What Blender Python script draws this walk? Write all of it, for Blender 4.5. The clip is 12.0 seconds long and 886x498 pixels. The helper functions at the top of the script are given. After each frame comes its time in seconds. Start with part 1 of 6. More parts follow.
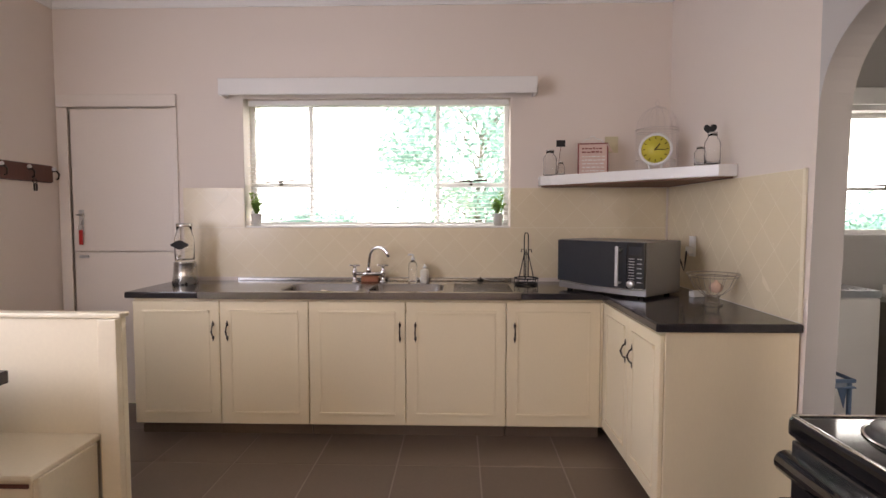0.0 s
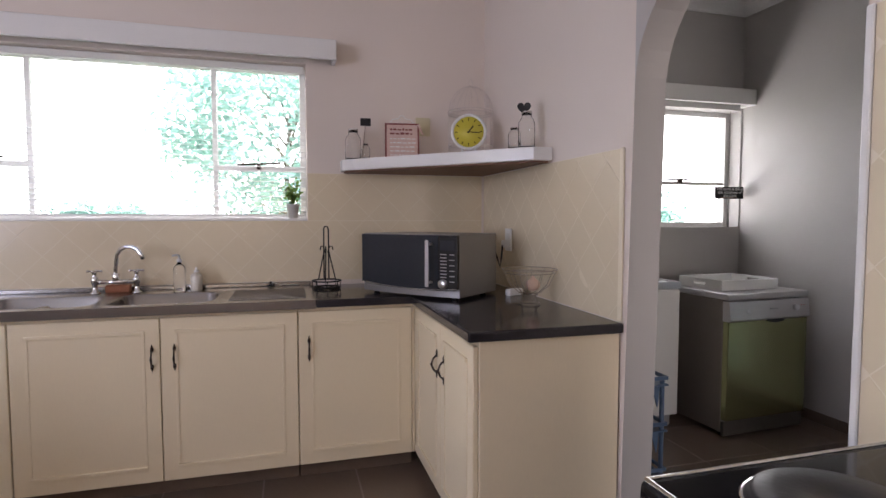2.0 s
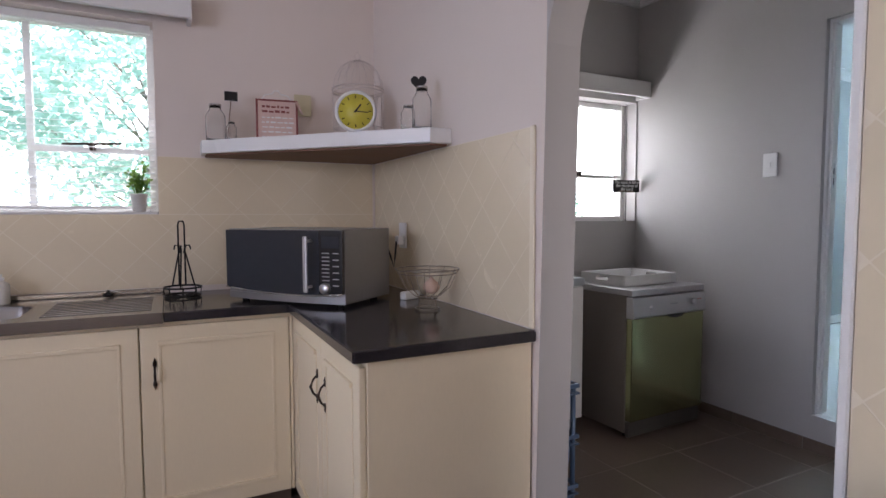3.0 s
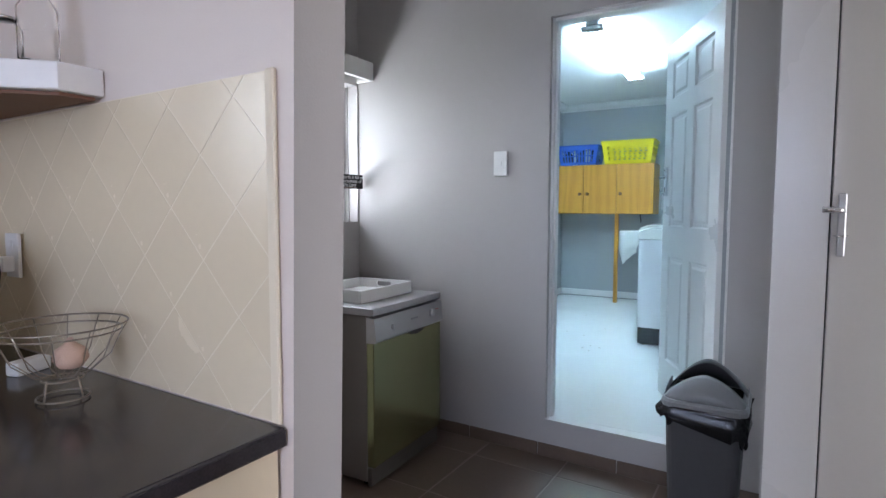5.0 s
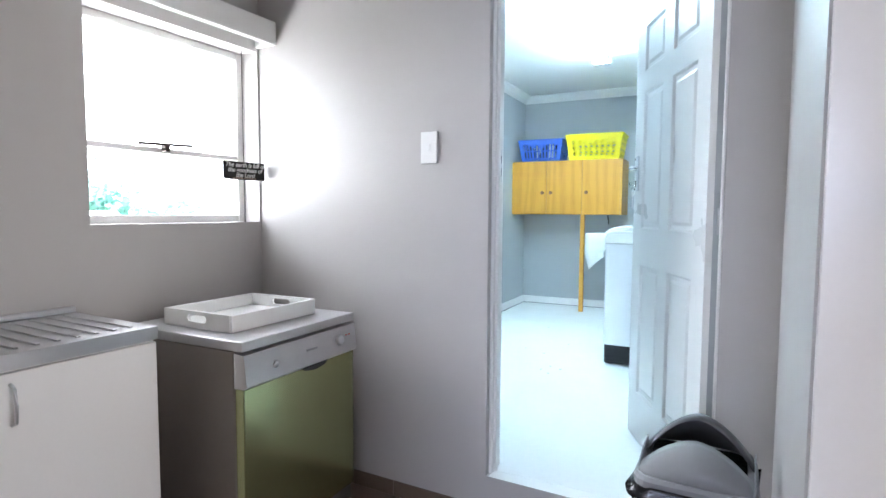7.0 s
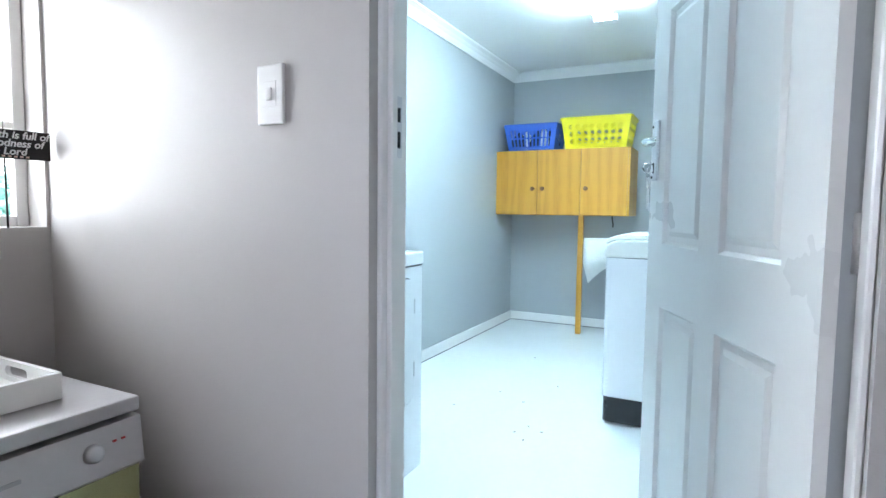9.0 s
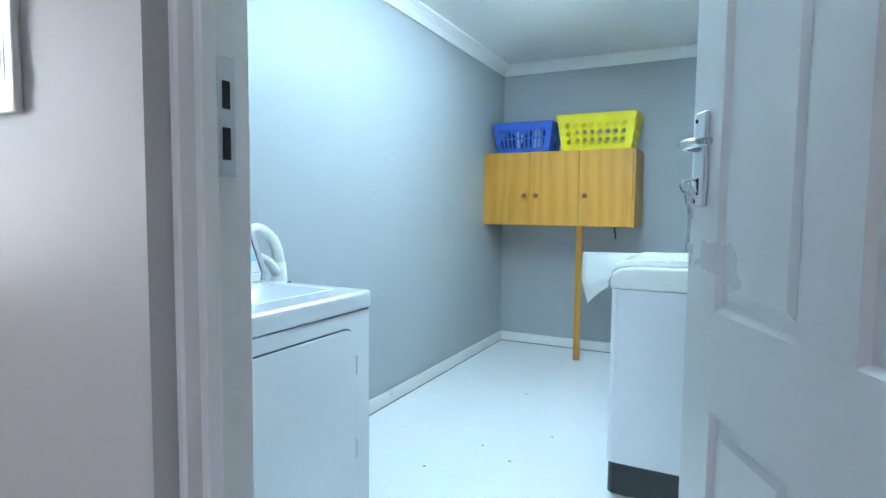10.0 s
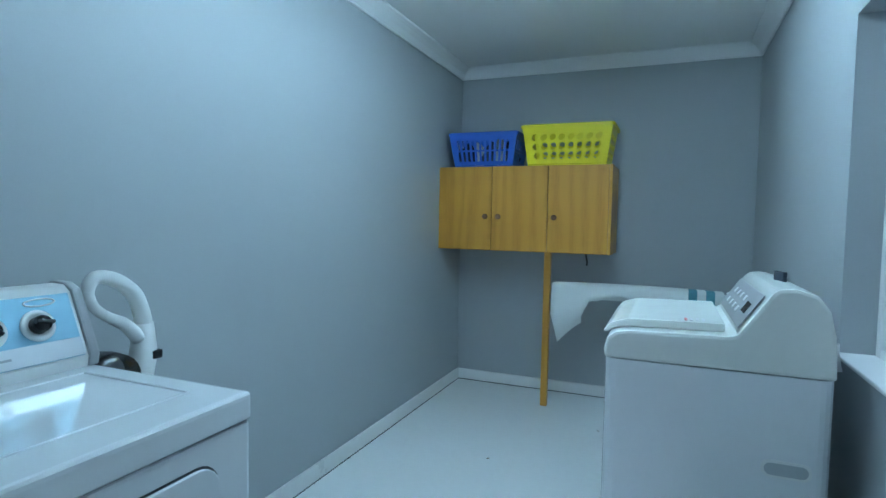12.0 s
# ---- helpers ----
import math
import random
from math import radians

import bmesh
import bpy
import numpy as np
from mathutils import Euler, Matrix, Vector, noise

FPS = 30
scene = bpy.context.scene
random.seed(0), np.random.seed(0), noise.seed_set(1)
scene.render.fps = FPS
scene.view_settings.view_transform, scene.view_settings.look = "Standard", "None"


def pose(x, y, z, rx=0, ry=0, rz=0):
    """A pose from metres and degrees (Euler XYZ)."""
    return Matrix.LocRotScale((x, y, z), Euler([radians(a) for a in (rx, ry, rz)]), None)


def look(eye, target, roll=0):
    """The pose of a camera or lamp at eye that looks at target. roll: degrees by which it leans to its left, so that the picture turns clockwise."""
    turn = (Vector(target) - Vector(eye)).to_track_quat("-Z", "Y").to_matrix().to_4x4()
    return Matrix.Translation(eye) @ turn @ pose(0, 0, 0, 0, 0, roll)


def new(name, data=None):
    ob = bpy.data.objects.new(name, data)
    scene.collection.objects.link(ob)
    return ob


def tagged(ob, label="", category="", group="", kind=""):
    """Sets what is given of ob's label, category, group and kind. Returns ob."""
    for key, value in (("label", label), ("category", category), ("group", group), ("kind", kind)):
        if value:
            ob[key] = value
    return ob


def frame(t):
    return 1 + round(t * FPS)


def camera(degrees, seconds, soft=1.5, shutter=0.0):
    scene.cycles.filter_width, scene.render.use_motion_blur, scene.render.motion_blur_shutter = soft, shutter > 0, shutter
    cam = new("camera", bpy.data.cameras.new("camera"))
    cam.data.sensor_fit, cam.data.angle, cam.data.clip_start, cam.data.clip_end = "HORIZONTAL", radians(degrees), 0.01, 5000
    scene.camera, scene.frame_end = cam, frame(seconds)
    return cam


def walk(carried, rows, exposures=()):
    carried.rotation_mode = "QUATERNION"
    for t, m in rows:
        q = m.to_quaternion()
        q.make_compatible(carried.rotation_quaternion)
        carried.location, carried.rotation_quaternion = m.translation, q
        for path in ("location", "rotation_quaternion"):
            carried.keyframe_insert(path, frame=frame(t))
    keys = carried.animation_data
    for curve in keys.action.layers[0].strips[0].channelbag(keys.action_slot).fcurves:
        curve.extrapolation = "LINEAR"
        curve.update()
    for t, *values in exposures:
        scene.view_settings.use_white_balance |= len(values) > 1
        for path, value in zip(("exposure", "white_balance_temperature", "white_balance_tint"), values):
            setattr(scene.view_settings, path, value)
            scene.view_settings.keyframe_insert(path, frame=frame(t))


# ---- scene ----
cam = camera(77.8, 12.0)
PATH = [
    (0, (0.453, 0.148, 1.346), (0.395, 2.144, 1.231), 0.0),
    (0.5, (0.468, 0.252, 1.326), (0.549, 2.248, 1.212), 0.0),
    (1, (0.489, 0.366, 1.307), (0.75, 2.345, 1.191), 0.1),
    (1.5, (0.576, 0.53, 1.3), (0.979, 2.485, 1.182), 0.1),
    (2, (0.695, 0.697, 1.291), (1.239, 2.618, 1.178), 0.0),
    (2.5, (0.778, 0.897, 1.287), (1.48, 2.767, 1.169), 0.0),
    (3, (0.849, 1.04, 1.267), (1.742, 2.826, 1.145), -0.1),
    (3.5, (0.921, 1.175, 1.276), (2.051, 2.82, 1.143), -0.0),
    (3.7, (0.949, 1.228, 1.282), (2.171, 2.805, 1.145), -0.1),
    (5.3, (1.288, 1.77, 1.3), (3.027, 2.748, 1.156), 0.2),
    (5.5, (1.347, 1.797, 1.298), (3.099, 2.749, 1.154), 0.2),
    (6, (1.533, 1.823, 1.27), (3.296, 2.757, 1.137), 0.1),
    (6.5, (1.726, 1.829, 1.28), (3.485, 2.772, 1.143), 0.2),
    (7, (1.895, 1.832, 1.282), (3.641, 2.797, 1.146), 0.3),
    (7.2, (1.969, 1.844, 1.282), (3.715, 2.809, 1.146), 0.5),
    (8.8, (2.846, 2.016, 1.277), (4.58, 3.001, 1.138), 0.6),
    (9, (2.996, 2.046, 1.295), (4.731, 3.031, 1.152), 0.7),
    (9.5, (3.302, 2.14, 1.325), (5.039, 3.12, 1.179), 0.7),
    (10, (3.571, 2.214, 1.373), (5.309, 3.192, 1.231), 0.6),
    (10.5, (3.781, 2.269, 1.397), (5.525, 3.237, 1.253), 0.6),
    (11, (3.962, 2.315, 1.423), (5.708, 3.279, 1.28), 0.9),
    (11.5, (4.076, 2.396, 1.46), (5.84, 3.327, 1.329), 0.9),
    (12, (4.141, 2.46, 1.467), (5.951, 3.303, 1.359), 1.1),
]
EXPOSURES = [(0.0, 0.97, 7600, 20), (2.5, 0.72, 6580, 21), (3.7, 0.74, 6280, 20), (5.4, 1.42, 6000, 15), (7.0, 2.02, 6250, 16), (9.0, 1.84, 6250, 15), (10.5, 0.98, 5900, 13), (11.0, 0.66, 5800, 11), (12.0, 0.26, 5650, 10)]
walk(cam, [(t, look(eye, target, roll)) for t, eye, target, roll in PATH], EXPOSURES)

# ---------------------------------------------------------------- light
world = bpy.data.worlds.new("sky")
scene.world = world
world.use_nodes = True
wn = world.node_tree.nodes
sky = wn.new("ShaderNodeTexSky")
sky.sky_type = "NISHITA"
sky.sun_disc = False
SUN_EL, SUN_ROT = radians(50), radians(94)
sky.sun_elevation, sky.sun_rotation = SUN_EL, SUN_ROT
world.node_tree.links.new(sky.outputs[0], wn["Background"].inputs[0])
wn["Background"].inputs[1].default_value = 0.15


def sun_lamp():
    d = bpy.data.lights.new("sun", "SUN")
    d.energy, d.angle, d.color = 5.0, radians(0.6), (1.0, 0.95, 0.87)
    away = Vector((math.sin(SUN_ROT) * math.cos(SUN_EL), math.cos(SUN_ROT) * math.cos(SUN_EL), math.sin(SUN_EL)))
    ob = new("sun", d)
    ob.matrix_world = look(away * 30, (0, 0, 0))


def area_lamp(name, at, to, w, h, watts, colour):
    d = bpy.data.lights.new(name, "AREA")
    d.shape, d.size, d.size_y, d.energy, d.color = "RECTANGLE", w, h, watts, colour
    ob = new(name, d)
    ob.matrix_world = look(at, to)


sun_lamp()
# area lamps outside the kitchen sink and scullery windows stand in for sky light
area_lamp("window_light", (-0.13, 4.85, 3.05), (-0.13, 2.6, 0.9), 2.0, 0.9, 22, (0.93, 0.97, 1.0))
# added lamp, out of view below the sill, for light bounced off the ground
area_lamp("window_light_scullery", (3.3, 4.62, 1.10), (3.65, 3.75, 2.05), 1.1, 0.5, 13, (0.96, 0.98, 1.0))
area_lamp("window_sky_scullery", (2.9, 6.6, 2.9), (3.6, 4.1, 1.65), 2.4, 1.6, 62, (0.84, 0.92, 1.0))
# warm fill lamp in an unseen window added behind the walker
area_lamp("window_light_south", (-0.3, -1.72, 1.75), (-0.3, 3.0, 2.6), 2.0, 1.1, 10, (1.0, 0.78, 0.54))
# lamp of an unseen west window, assumed from the cool arch wall
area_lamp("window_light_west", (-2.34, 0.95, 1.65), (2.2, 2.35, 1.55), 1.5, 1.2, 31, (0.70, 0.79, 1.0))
# fill lamp in an unseen doorway, added to brighten the scullery
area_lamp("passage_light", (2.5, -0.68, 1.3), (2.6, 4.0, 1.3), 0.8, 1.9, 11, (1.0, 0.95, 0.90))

# ---------------------------------------------------------------- materials
def nodes_of(m):
    m.use_nodes = True
    nt = m.node_tree
    return nt.nodes, nt.links, nt.nodes["Principled BSDF"]


def paint(name, colour, rough=0.5, metal=0.0, vary=0.06, big=1.5, fine=60.0, bump=0.05, coat=0.0, spec=0.5,
          stretch=(1, 1, 1), rand=0.0, rough_vary=0.08):
    """A surface with broad stains, fine grain, grain relief and uneven gloss."""
    m = bpy.data.materials.new(name)
    n, l, b = nodes_of(m)
    tc, mp = n.new("ShaderNodeTexCoord"), n.new("ShaderNodeMapping")
    mp.inputs["Scale"].default_value = stretch
    l.new(tc.outputs["Object"], mp.inputs[0])
    a, c = n.new("ShaderNodeTexNoise"), n.new("ShaderNodeTexNoise")
    a.inputs["Scale"].default_value, a.inputs["Detail"].default_value = big, 5
    c.inputs["Scale"].default_value, c.inputs["Detail"].default_value = fine, 3
    l.new(mp.outputs[0], a.inputs[0]), l.new(mp.outputs[0], c.inputs[0])
    add = n.new("ShaderNodeMath")
    add.operation = "ADD"
    l.new(a.outputs[0], add.inputs[0]), l.new(c.outputs[0], add.inputs[1])
    last = add.outputs[0]
    if rand:
        oi, mul, ad2 = n.new("ShaderNodeObjectInfo"), n.new("ShaderNodeMath"), n.new("ShaderNodeMath")
        mul.operation, mul.inputs[1].default_value = "MULTIPLY", rand
        ad2.operation = "ADD"
        l.new(oi.outputs["Random"], mul.inputs[0])
        l.new(last, ad2.inputs[0]), l.new(mul.outputs[0], ad2.inputs[1])
        last = ad2.outputs[0]
    ramp = n.new("ShaderNodeMapRange")
    ramp.inputs[1].default_value, ramp.inputs[2].default_value = 0.4, 1.6 + rand
    ramp.inputs[3].default_value, ramp.inputs[4].default_value = 1 - vary, 1 + vary
    l.new(last, ramp.inputs[0])
    mix = n.new("ShaderNodeVectorMath")
    mix.operation = "SCALE"
    mix.inputs[0].default_value = colour
    l.new(ramp.outputs[0], mix.inputs[3])
    l.new(mix.outputs[0], b.inputs["Base Color"])
    rr = n.new("ShaderNodeMapRange")
    rr.inputs[1].default_value, rr.inputs[2].default_value = 0.1, 0.9
    rr.inputs[3].default_value, rr.inputs[4].default_value = max(0.02, rough - rough_vary), min(1, rough + rough_vary)
    l.new(a.outputs[0], rr.inputs[0])
    l.new(rr.outputs[0], b.inputs["Roughness"])
    b.inputs["Metallic"].default_value = metal
    b.inputs["Coat Weight"].default_value = coat
    b.inputs["Specular IOR Level"].default_value = spec
    if bump:
        bp = n.new("ShaderNodeBump")
        bp.inputs["Strength"].default_value, bp.inputs["Distance"].default_value = bump, 0.004
        l.new(last, bp.inputs["Height"])
        l.new(bp.outputs[0], b.inputs["Normal"])
    return m


def glass(name, colour=(1, 1, 1), rough=0.0):
    m = bpy.data.materials.new(name)
    n, l, b = nodes_of(m)
    b.inputs["Base Color"].default_value = (*colour, 1)
    b.inputs["Roughness"].default_value = rough
    b.inputs["Transmission Weight"].default_value = 1.0
    b.inputs["IOR"].default_value = 1.45
    return m


def pine(name, light, dark):
    m = bpy.data.materials.new(name)
    n, l, b = nodes_of(m)
    tc, mp = n.new("ShaderNodeTexCoord"), n.new("ShaderNodeMapping")
    mp.inputs["Scale"].default_value = (1, 1, 0.10)
    l.new(tc.outputs["Object"], mp.inputs[0])
    oi, off = n.new("ShaderNodeObjectInfo"), n.new("ShaderNodeVectorMath")
    l.new(oi.outputs["Random"], off.inputs[0])
    off.operation = "SCALE"
    off.inputs[0].default_value = (1, 7, 3)
    l.new(oi.outputs["Random"], off.inputs[3])
    l.new(off.outputs[0], mp.inputs["Location"])
    w = n.new("ShaderNodeTexWave")
    w.wave_type, w.bands_direction = "BANDS", "Y"
    w.inputs["Scale"].default_value, w.inputs["Distortion"].default_value = 3.2, 8.0
    w.inputs["Detail"].default_value, w.inputs["Detail Scale"].default_value = 4, 1.8
    l.new(mp.outputs[0], w.inputs[0])
    f = n.new("ShaderNodeTexNoise")
    f.inputs["Scale"].default_value = 90
    l.new(mp.outputs[0], f.inputs[0])
    mul = n.new("ShaderNodeMath")
    mul.operation = "MULTIPLY"
    l.new(w.outputs["Fac"], mul.inputs[0]), l.new(f.outputs[0], mul.inputs[1])
    r = n.new("ShaderNodeValToRGB")
    r.color_ramp.elements[0].color, r.color_ramp.elements[1].color = (*light, 1), (*dark, 1)
    r.color_ramp.elements[0].position, r.color_ramp.elements[1].position = 0.1, 0.75
    l.new(mul.outputs[0], r.inputs[0])
    l.new(r.outputs[0], b.inputs["Base Color"])
    b.inputs["Roughness"].default_value = 0.38
    bp = n.new("ShaderNodeBump")
    bp.inputs["Strength"].default_value, bp.inputs["Distance"].default_value = 0.06, 0.002
    l.new(mul.outputs[0], bp.inputs["Height"]), l.new(bp.outputs[0], b.inputs["Normal"])
    return m


def glow(name, colour, strength):
    m = bpy.data.materials.new(name)
    n, l, b = nodes_of(m)
    b.inputs["Base Color"].default_value = (0.9, 0.9, 0.9, 1)
    b.inputs["Emission Color"].default_value = (*colour, 1)
    b.inputs["Emission Strength"].default_value = strength
    return m


CREAM_WALL = paint("cream_wall_paint", (0.75, 0.665, 0.60), 0.55, vary=0.03, fine=220, bump=0.12)
GREY_WALL = paint("grey_wall_paint", (0.47, 0.45, 0.435), 0.5, vary=0.03, fine=220, bump=0.12)
LAUNDRY_WALL = paint("laundry_grey_paint", (0.375, 0.395, 0.405), 0.5, vary=0.03, fine=220, bump=0.10)
WHITE_TRIM = paint("white_gloss_paint", (0.78, 0.77, 0.75), 0.28, vary=0.02, fine=90, bump=0.03, rough_vary=0.02)
CEILING = paint("ceiling_paint", (0.80, 0.80, 0.79), 0.7, vary=0.02, bump=0.05)
CABINET = paint("cream_cabinet_paint", (0.80, 0.69, 0.50), 0.35, vary=0.035, fine=120, bump=0.06, stretch=(1, 1, 0.3))
BENCH = paint("cream_bench_paint", (0.72, 0.63, 0.47), 0.4, vary=0.05, bump=0.06)
GRANITE = paint("black_granite", (0.030, 0.026, 0.030), 0.13, vary=0.5, big=14, fine=320, bump=0.02, rough_vary=0.05)
STEEL = paint("brushed_steel", (0.31, 0.295, 0.285), 0.24, 1.0, vary=0.08, big=3, fine=200, bump=0.04, stretch=(0.08, 1, 1))
CHROME = paint("chrome", (0.75, 0.75, 0.76), 0.09, 1.0, vary=0.03, bump=0.0, rough_vary=0.04)
SATIN = paint("satin_aluminium", (0.62, 0.62, 0.63), 0.33, 1.0, vary=0.04, bump=0.03)
BLACK_METAL = paint("black_iron", (0.025, 0.022, 0.020), 0.42, 0.6, vary=0.25, bump=0.1)
BRONZE = paint("dark_bronze", (0.045, 0.032, 0.024), 0.38, 0.8, vary=0.3, bump=0.1)
FLOOR_TILE = paint("brown_floor_tile", (0.150, 0.108, 0.082), 0.33, vary=0.16, big=2.2, fine=45, bump=0.02, rand=0.35, rough_vary=0.02)
GROUT = paint("floor_grout", (0.30, 0.26, 0.23), 0.85, vary=0.12, bump=0.3)
WALL_TILE = paint("cream_wall_tile", (0.75, 0.645, 0.465), 0.24, vary=0.03, big=6, fine=40, bump=0.03, rand=0.12)
WALL_GROUT = paint("pale_wall_grout", (0.78, 0.69, 0.53), 0.8, vary=0.03, bump=0.1)
LAUNDRY_FLOOR = paint("white_floor_paint", (0.85, 0.86, 0.85), 0.22, vary=0.035, big=2.2, fine=30, bump=0.03)
DARK_WOOD = paint("red_brown_wood", (0.115, 0.035, 0.022), 0.35, vary=0.25, big=5, fine=60, bump=0.08, stretch=(1, 0.12, 1))
RAW_WOOD = paint("brown_underside_wood", (0.20, 0.095, 0.055), 0.6, vary=0.2, big=5, fine=60, bump=0.1, stretch=(0.15, 1, 1))
TABLE_TOP = paint("dark_table_wood", (0.035, 0.028, 0.035), 0.25, vary=0.3, bump=0.05)
PINE = pine("varnished_pine", (0.56, 0.27, 0.034), (0.45, 0.195, 0.020))
CREAM_DOOR = paint("cream_door_paint", (0.76, 0.69, 0.63), 0.35, vary=0.03, bump=0.04, rough_vary=0.03)
IVORY = paint("ivory_plastic", (0.80, 0.81, 0.76), 0.22, vary=0.02, bump=0.02)
ENAMEL = paint("white_enamel", (0.80, 0.81, 0.82), 0.09, vary=0.015, bump=0.01, coat=0.3, rough_vary=0.02)
WHITE_PLASTIC = paint("white_plastic", (0.79, 0.79, 0.77), 0.3, vary=0.02, bump=0.02)
GREY_PLASTIC = paint("grey_plastic", (0.33, 0.33, 0.34), 0.35, vary=0.05, bump=0.04)
BIN_BODY = paint("charcoal_plastic", (0.075, 0.073, 0.075), 0.45, vary=0.08, bump=0.06)
BIN_LID = paint("mid_grey_plastic", (0.22, 0.22, 0.225), 0.3, vary=0.05, bump=0.03)
BAG = paint("black_bin_liner", (0.012, 0.012, 0.013), 0.2, vary=0.2, big=18, fine=80, bump=0.5)
BLACK_PLASTIC = paint("black_plastic", (0.018, 0.018, 0.020), 0.25, vary=0.15, bump=0.03)
BLACK_GLOSS = paint("black_enamel", (0.007, 0.007, 0.009), 0.07, vary=0.2, bump=0.0, spec=0.4, rough_vary=0.03)
DARK_GLASS = paint("dark_oven_glass", (0.030, 0.034, 0.042), 0.06, vary=0.1, bump=0.0, rough_vary=0.02)
PLATE = paint("cast_hotplate", (0.035, 0.035, 0.038), 0.40, 0.3, vary=0.15, big=8, bump=0.15)
SILVER = paint("silver_paint", (0.50, 0.49, 0.49), 0.34, 0.55, vary=0.05, bump=0.03)
DW_SIDE = paint("taupe_side_panel", (0.21, 0.185, 0.165), 0.42, 0.2, vary=0.05, bump=0.04)
DW_KICK = paint("dark_kick_panel", (0.10, 0.09, 0.08), 0.45, 0.2, vary=0.08, bump=0.04)
# olive base colour stands in for the green reflected in the door
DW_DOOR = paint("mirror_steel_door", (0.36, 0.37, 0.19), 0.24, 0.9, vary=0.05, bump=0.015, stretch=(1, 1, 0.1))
BLUE_PANEL = paint("pale_blue_console", (0.25, 0.44, 0.56), 0.34, 0.4, vary=0.03, bump=0.02)
BLUE_PLASTIC = paint("blue_basket_plastic", (0.038, 0.12, 0.50), 0.32, vary=0.06, bump=0.03)
YELLOW_PLASTIC = paint("yellow_basket_plastic", (0.84, 0.71, 0.012), 0.32, vary=0.05, bump=0.03)
TROLLEY_BLUE = paint("slate_blue_plastic", (0.085, 0.14, 0.235), 0.3, vary=0.1, bump=0.04)
TOWEL = paint("white_towel", (0.76, 0.77, 0.74), 0.95, vary=0.06, fine=300, bump=0.6)
TOWEL_STRIPE = paint("teal_towel_stripe", (0.10, 0.25, 0.30), 0.95, vary=0.1, bump=0.5)
PEACH_CLOTH = paint("peach_cloth", (0.62, 0.43, 0.33), 0.95, vary=0.08, fine=300, bump=0.5)
CLOTHES = paint("dark_clothes", (0.03, 0.04, 0.06), 0.9, vary=0.4, big=10, bump=0.5)
def leafy(name, colour, through_colour):
    """Thin leaves that let part of the light through."""
    m = paint(name, colour, 0.5, vary=0.4, big=6, bump=0.1)
    n, l = m.node_tree.nodes, m.node_tree.links
    tr, mx = n.new("ShaderNodeBsdfTranslucent"), n.new("ShaderNodeMixShader")
    tr.inputs[0].default_value = (*through_colour, 1)
    mx.inputs[0].default_value = 0.72
    l.new(n["Principled BSDF"].outputs[0], mx.inputs[1]), l.new(tr.outputs[0], mx.inputs[2])
    l.new(mx.outputs[0], n["Material Output"].inputs[0])
    return m


LEAF = leafy("small_green_leaves", (0.12, 0.20, 0.05), (0.28, 0.45, 0.10))
TREE_LEAF = leafy("garden_leaves", (0.12, 0.20, 0.17), (0.52, 0.80, 0.74))
BARK = paint("bark", (0.27, 0.24, 0.20), 0.9, vary=0.3, bump=0.5)
LAWN = paint("lawn", (0.10, 0.15, 0.045), 0.9, vary=0.4, big=1.0, bump=0.3)
POT = paint("pale_pot", (0.62, 0.60, 0.56), 0.5, vary=0.05, bump=0.05)
GALV = paint("galvanised_tin", (0.60, 0.58, 0.55), 0.26, 0.9, vary=0.12, big=10, bump=0.06)
CHALK = paint("chalkboard_black", (0.014, 0.013, 0.013), 0.7, vary=0.3, bump=0.05)
CLOCK_FACE = paint("yellow_clock_face", (0.58, 0.50, 0.055), 0.4, vary=0.05, bump=0.0)
SIGN_PINK = paint("faded_pink_sign", (0.63, 0.46, 0.40), 0.6, vary=0.12, big=10, bump=0.05)
SIGN_INK = paint("sign_ink", (0.22, 0.055, 0.05), 0.6, vary=0.1, bump=0.0)
SIGN_WHITE = paint("sign_chalk_white", (0.75, 0.75, 0.75), 0.7, vary=0.1, bump=0.0)
RED = paint("red_tag", (0.50, 0.02, 0.015), 0.4, vary=0.1, bump=0.03)
SOAP = paint("clear_soap", (0.70, 0.66, 0.58), 0.2, vary=0.05, bump=0.0)
SPONGE = paint("brown_sponge", (0.33, 0.13, 0.07), 0.9, vary=0.2, bump=0.6)
SPECK = paint("floor_debris", (0.30, 0.26, 0.20), 0.8, vary=0.4, bump=0.3)
CLEAR = glass("clear_glass")
JAR_GLASS = glass("thin_jar_glass", (0.98, 0.98, 0.97))
JAR_GLASS.node_tree.nodes["Principled BSDF"].inputs["IOR"].default_value = 1.16
PALE_WIRE = paint("pale_wire_paint", (0.66, 0.585, 0.54), 0.5, vary=0.08, bump=0.05)
WIRE = paint("aged_wire", (0.34, 0.29, 0.23), 0.3, 0.8, vary=0.15, bump=0.0)
# near-black colour for the shade in door and skirting gaps
GAP_GREY = paint("rubber_gasket", (0.035, 0.036, 0.038), 0.6, vary=0.1, bump=0.05)
THIN_GLASS = glass("window_glass", (0.97, 0.99, 0.98))
FROST = glass("obscure_glass", (0.55, 0.65, 0.72), 0.45)
SKY_GLOW = glow("bright_hazy_sky", (0.93, 0.97, 1.0), 4.2)
SKY_GLOW.node_tree.nodes["Principled BSDF"].inputs["Base Color"].default_value = (0.3, 0.3, 0.3, 1)
TUBE = glow("fluorescent_tube", (0.60, 0.88, 1.0), 52.0)

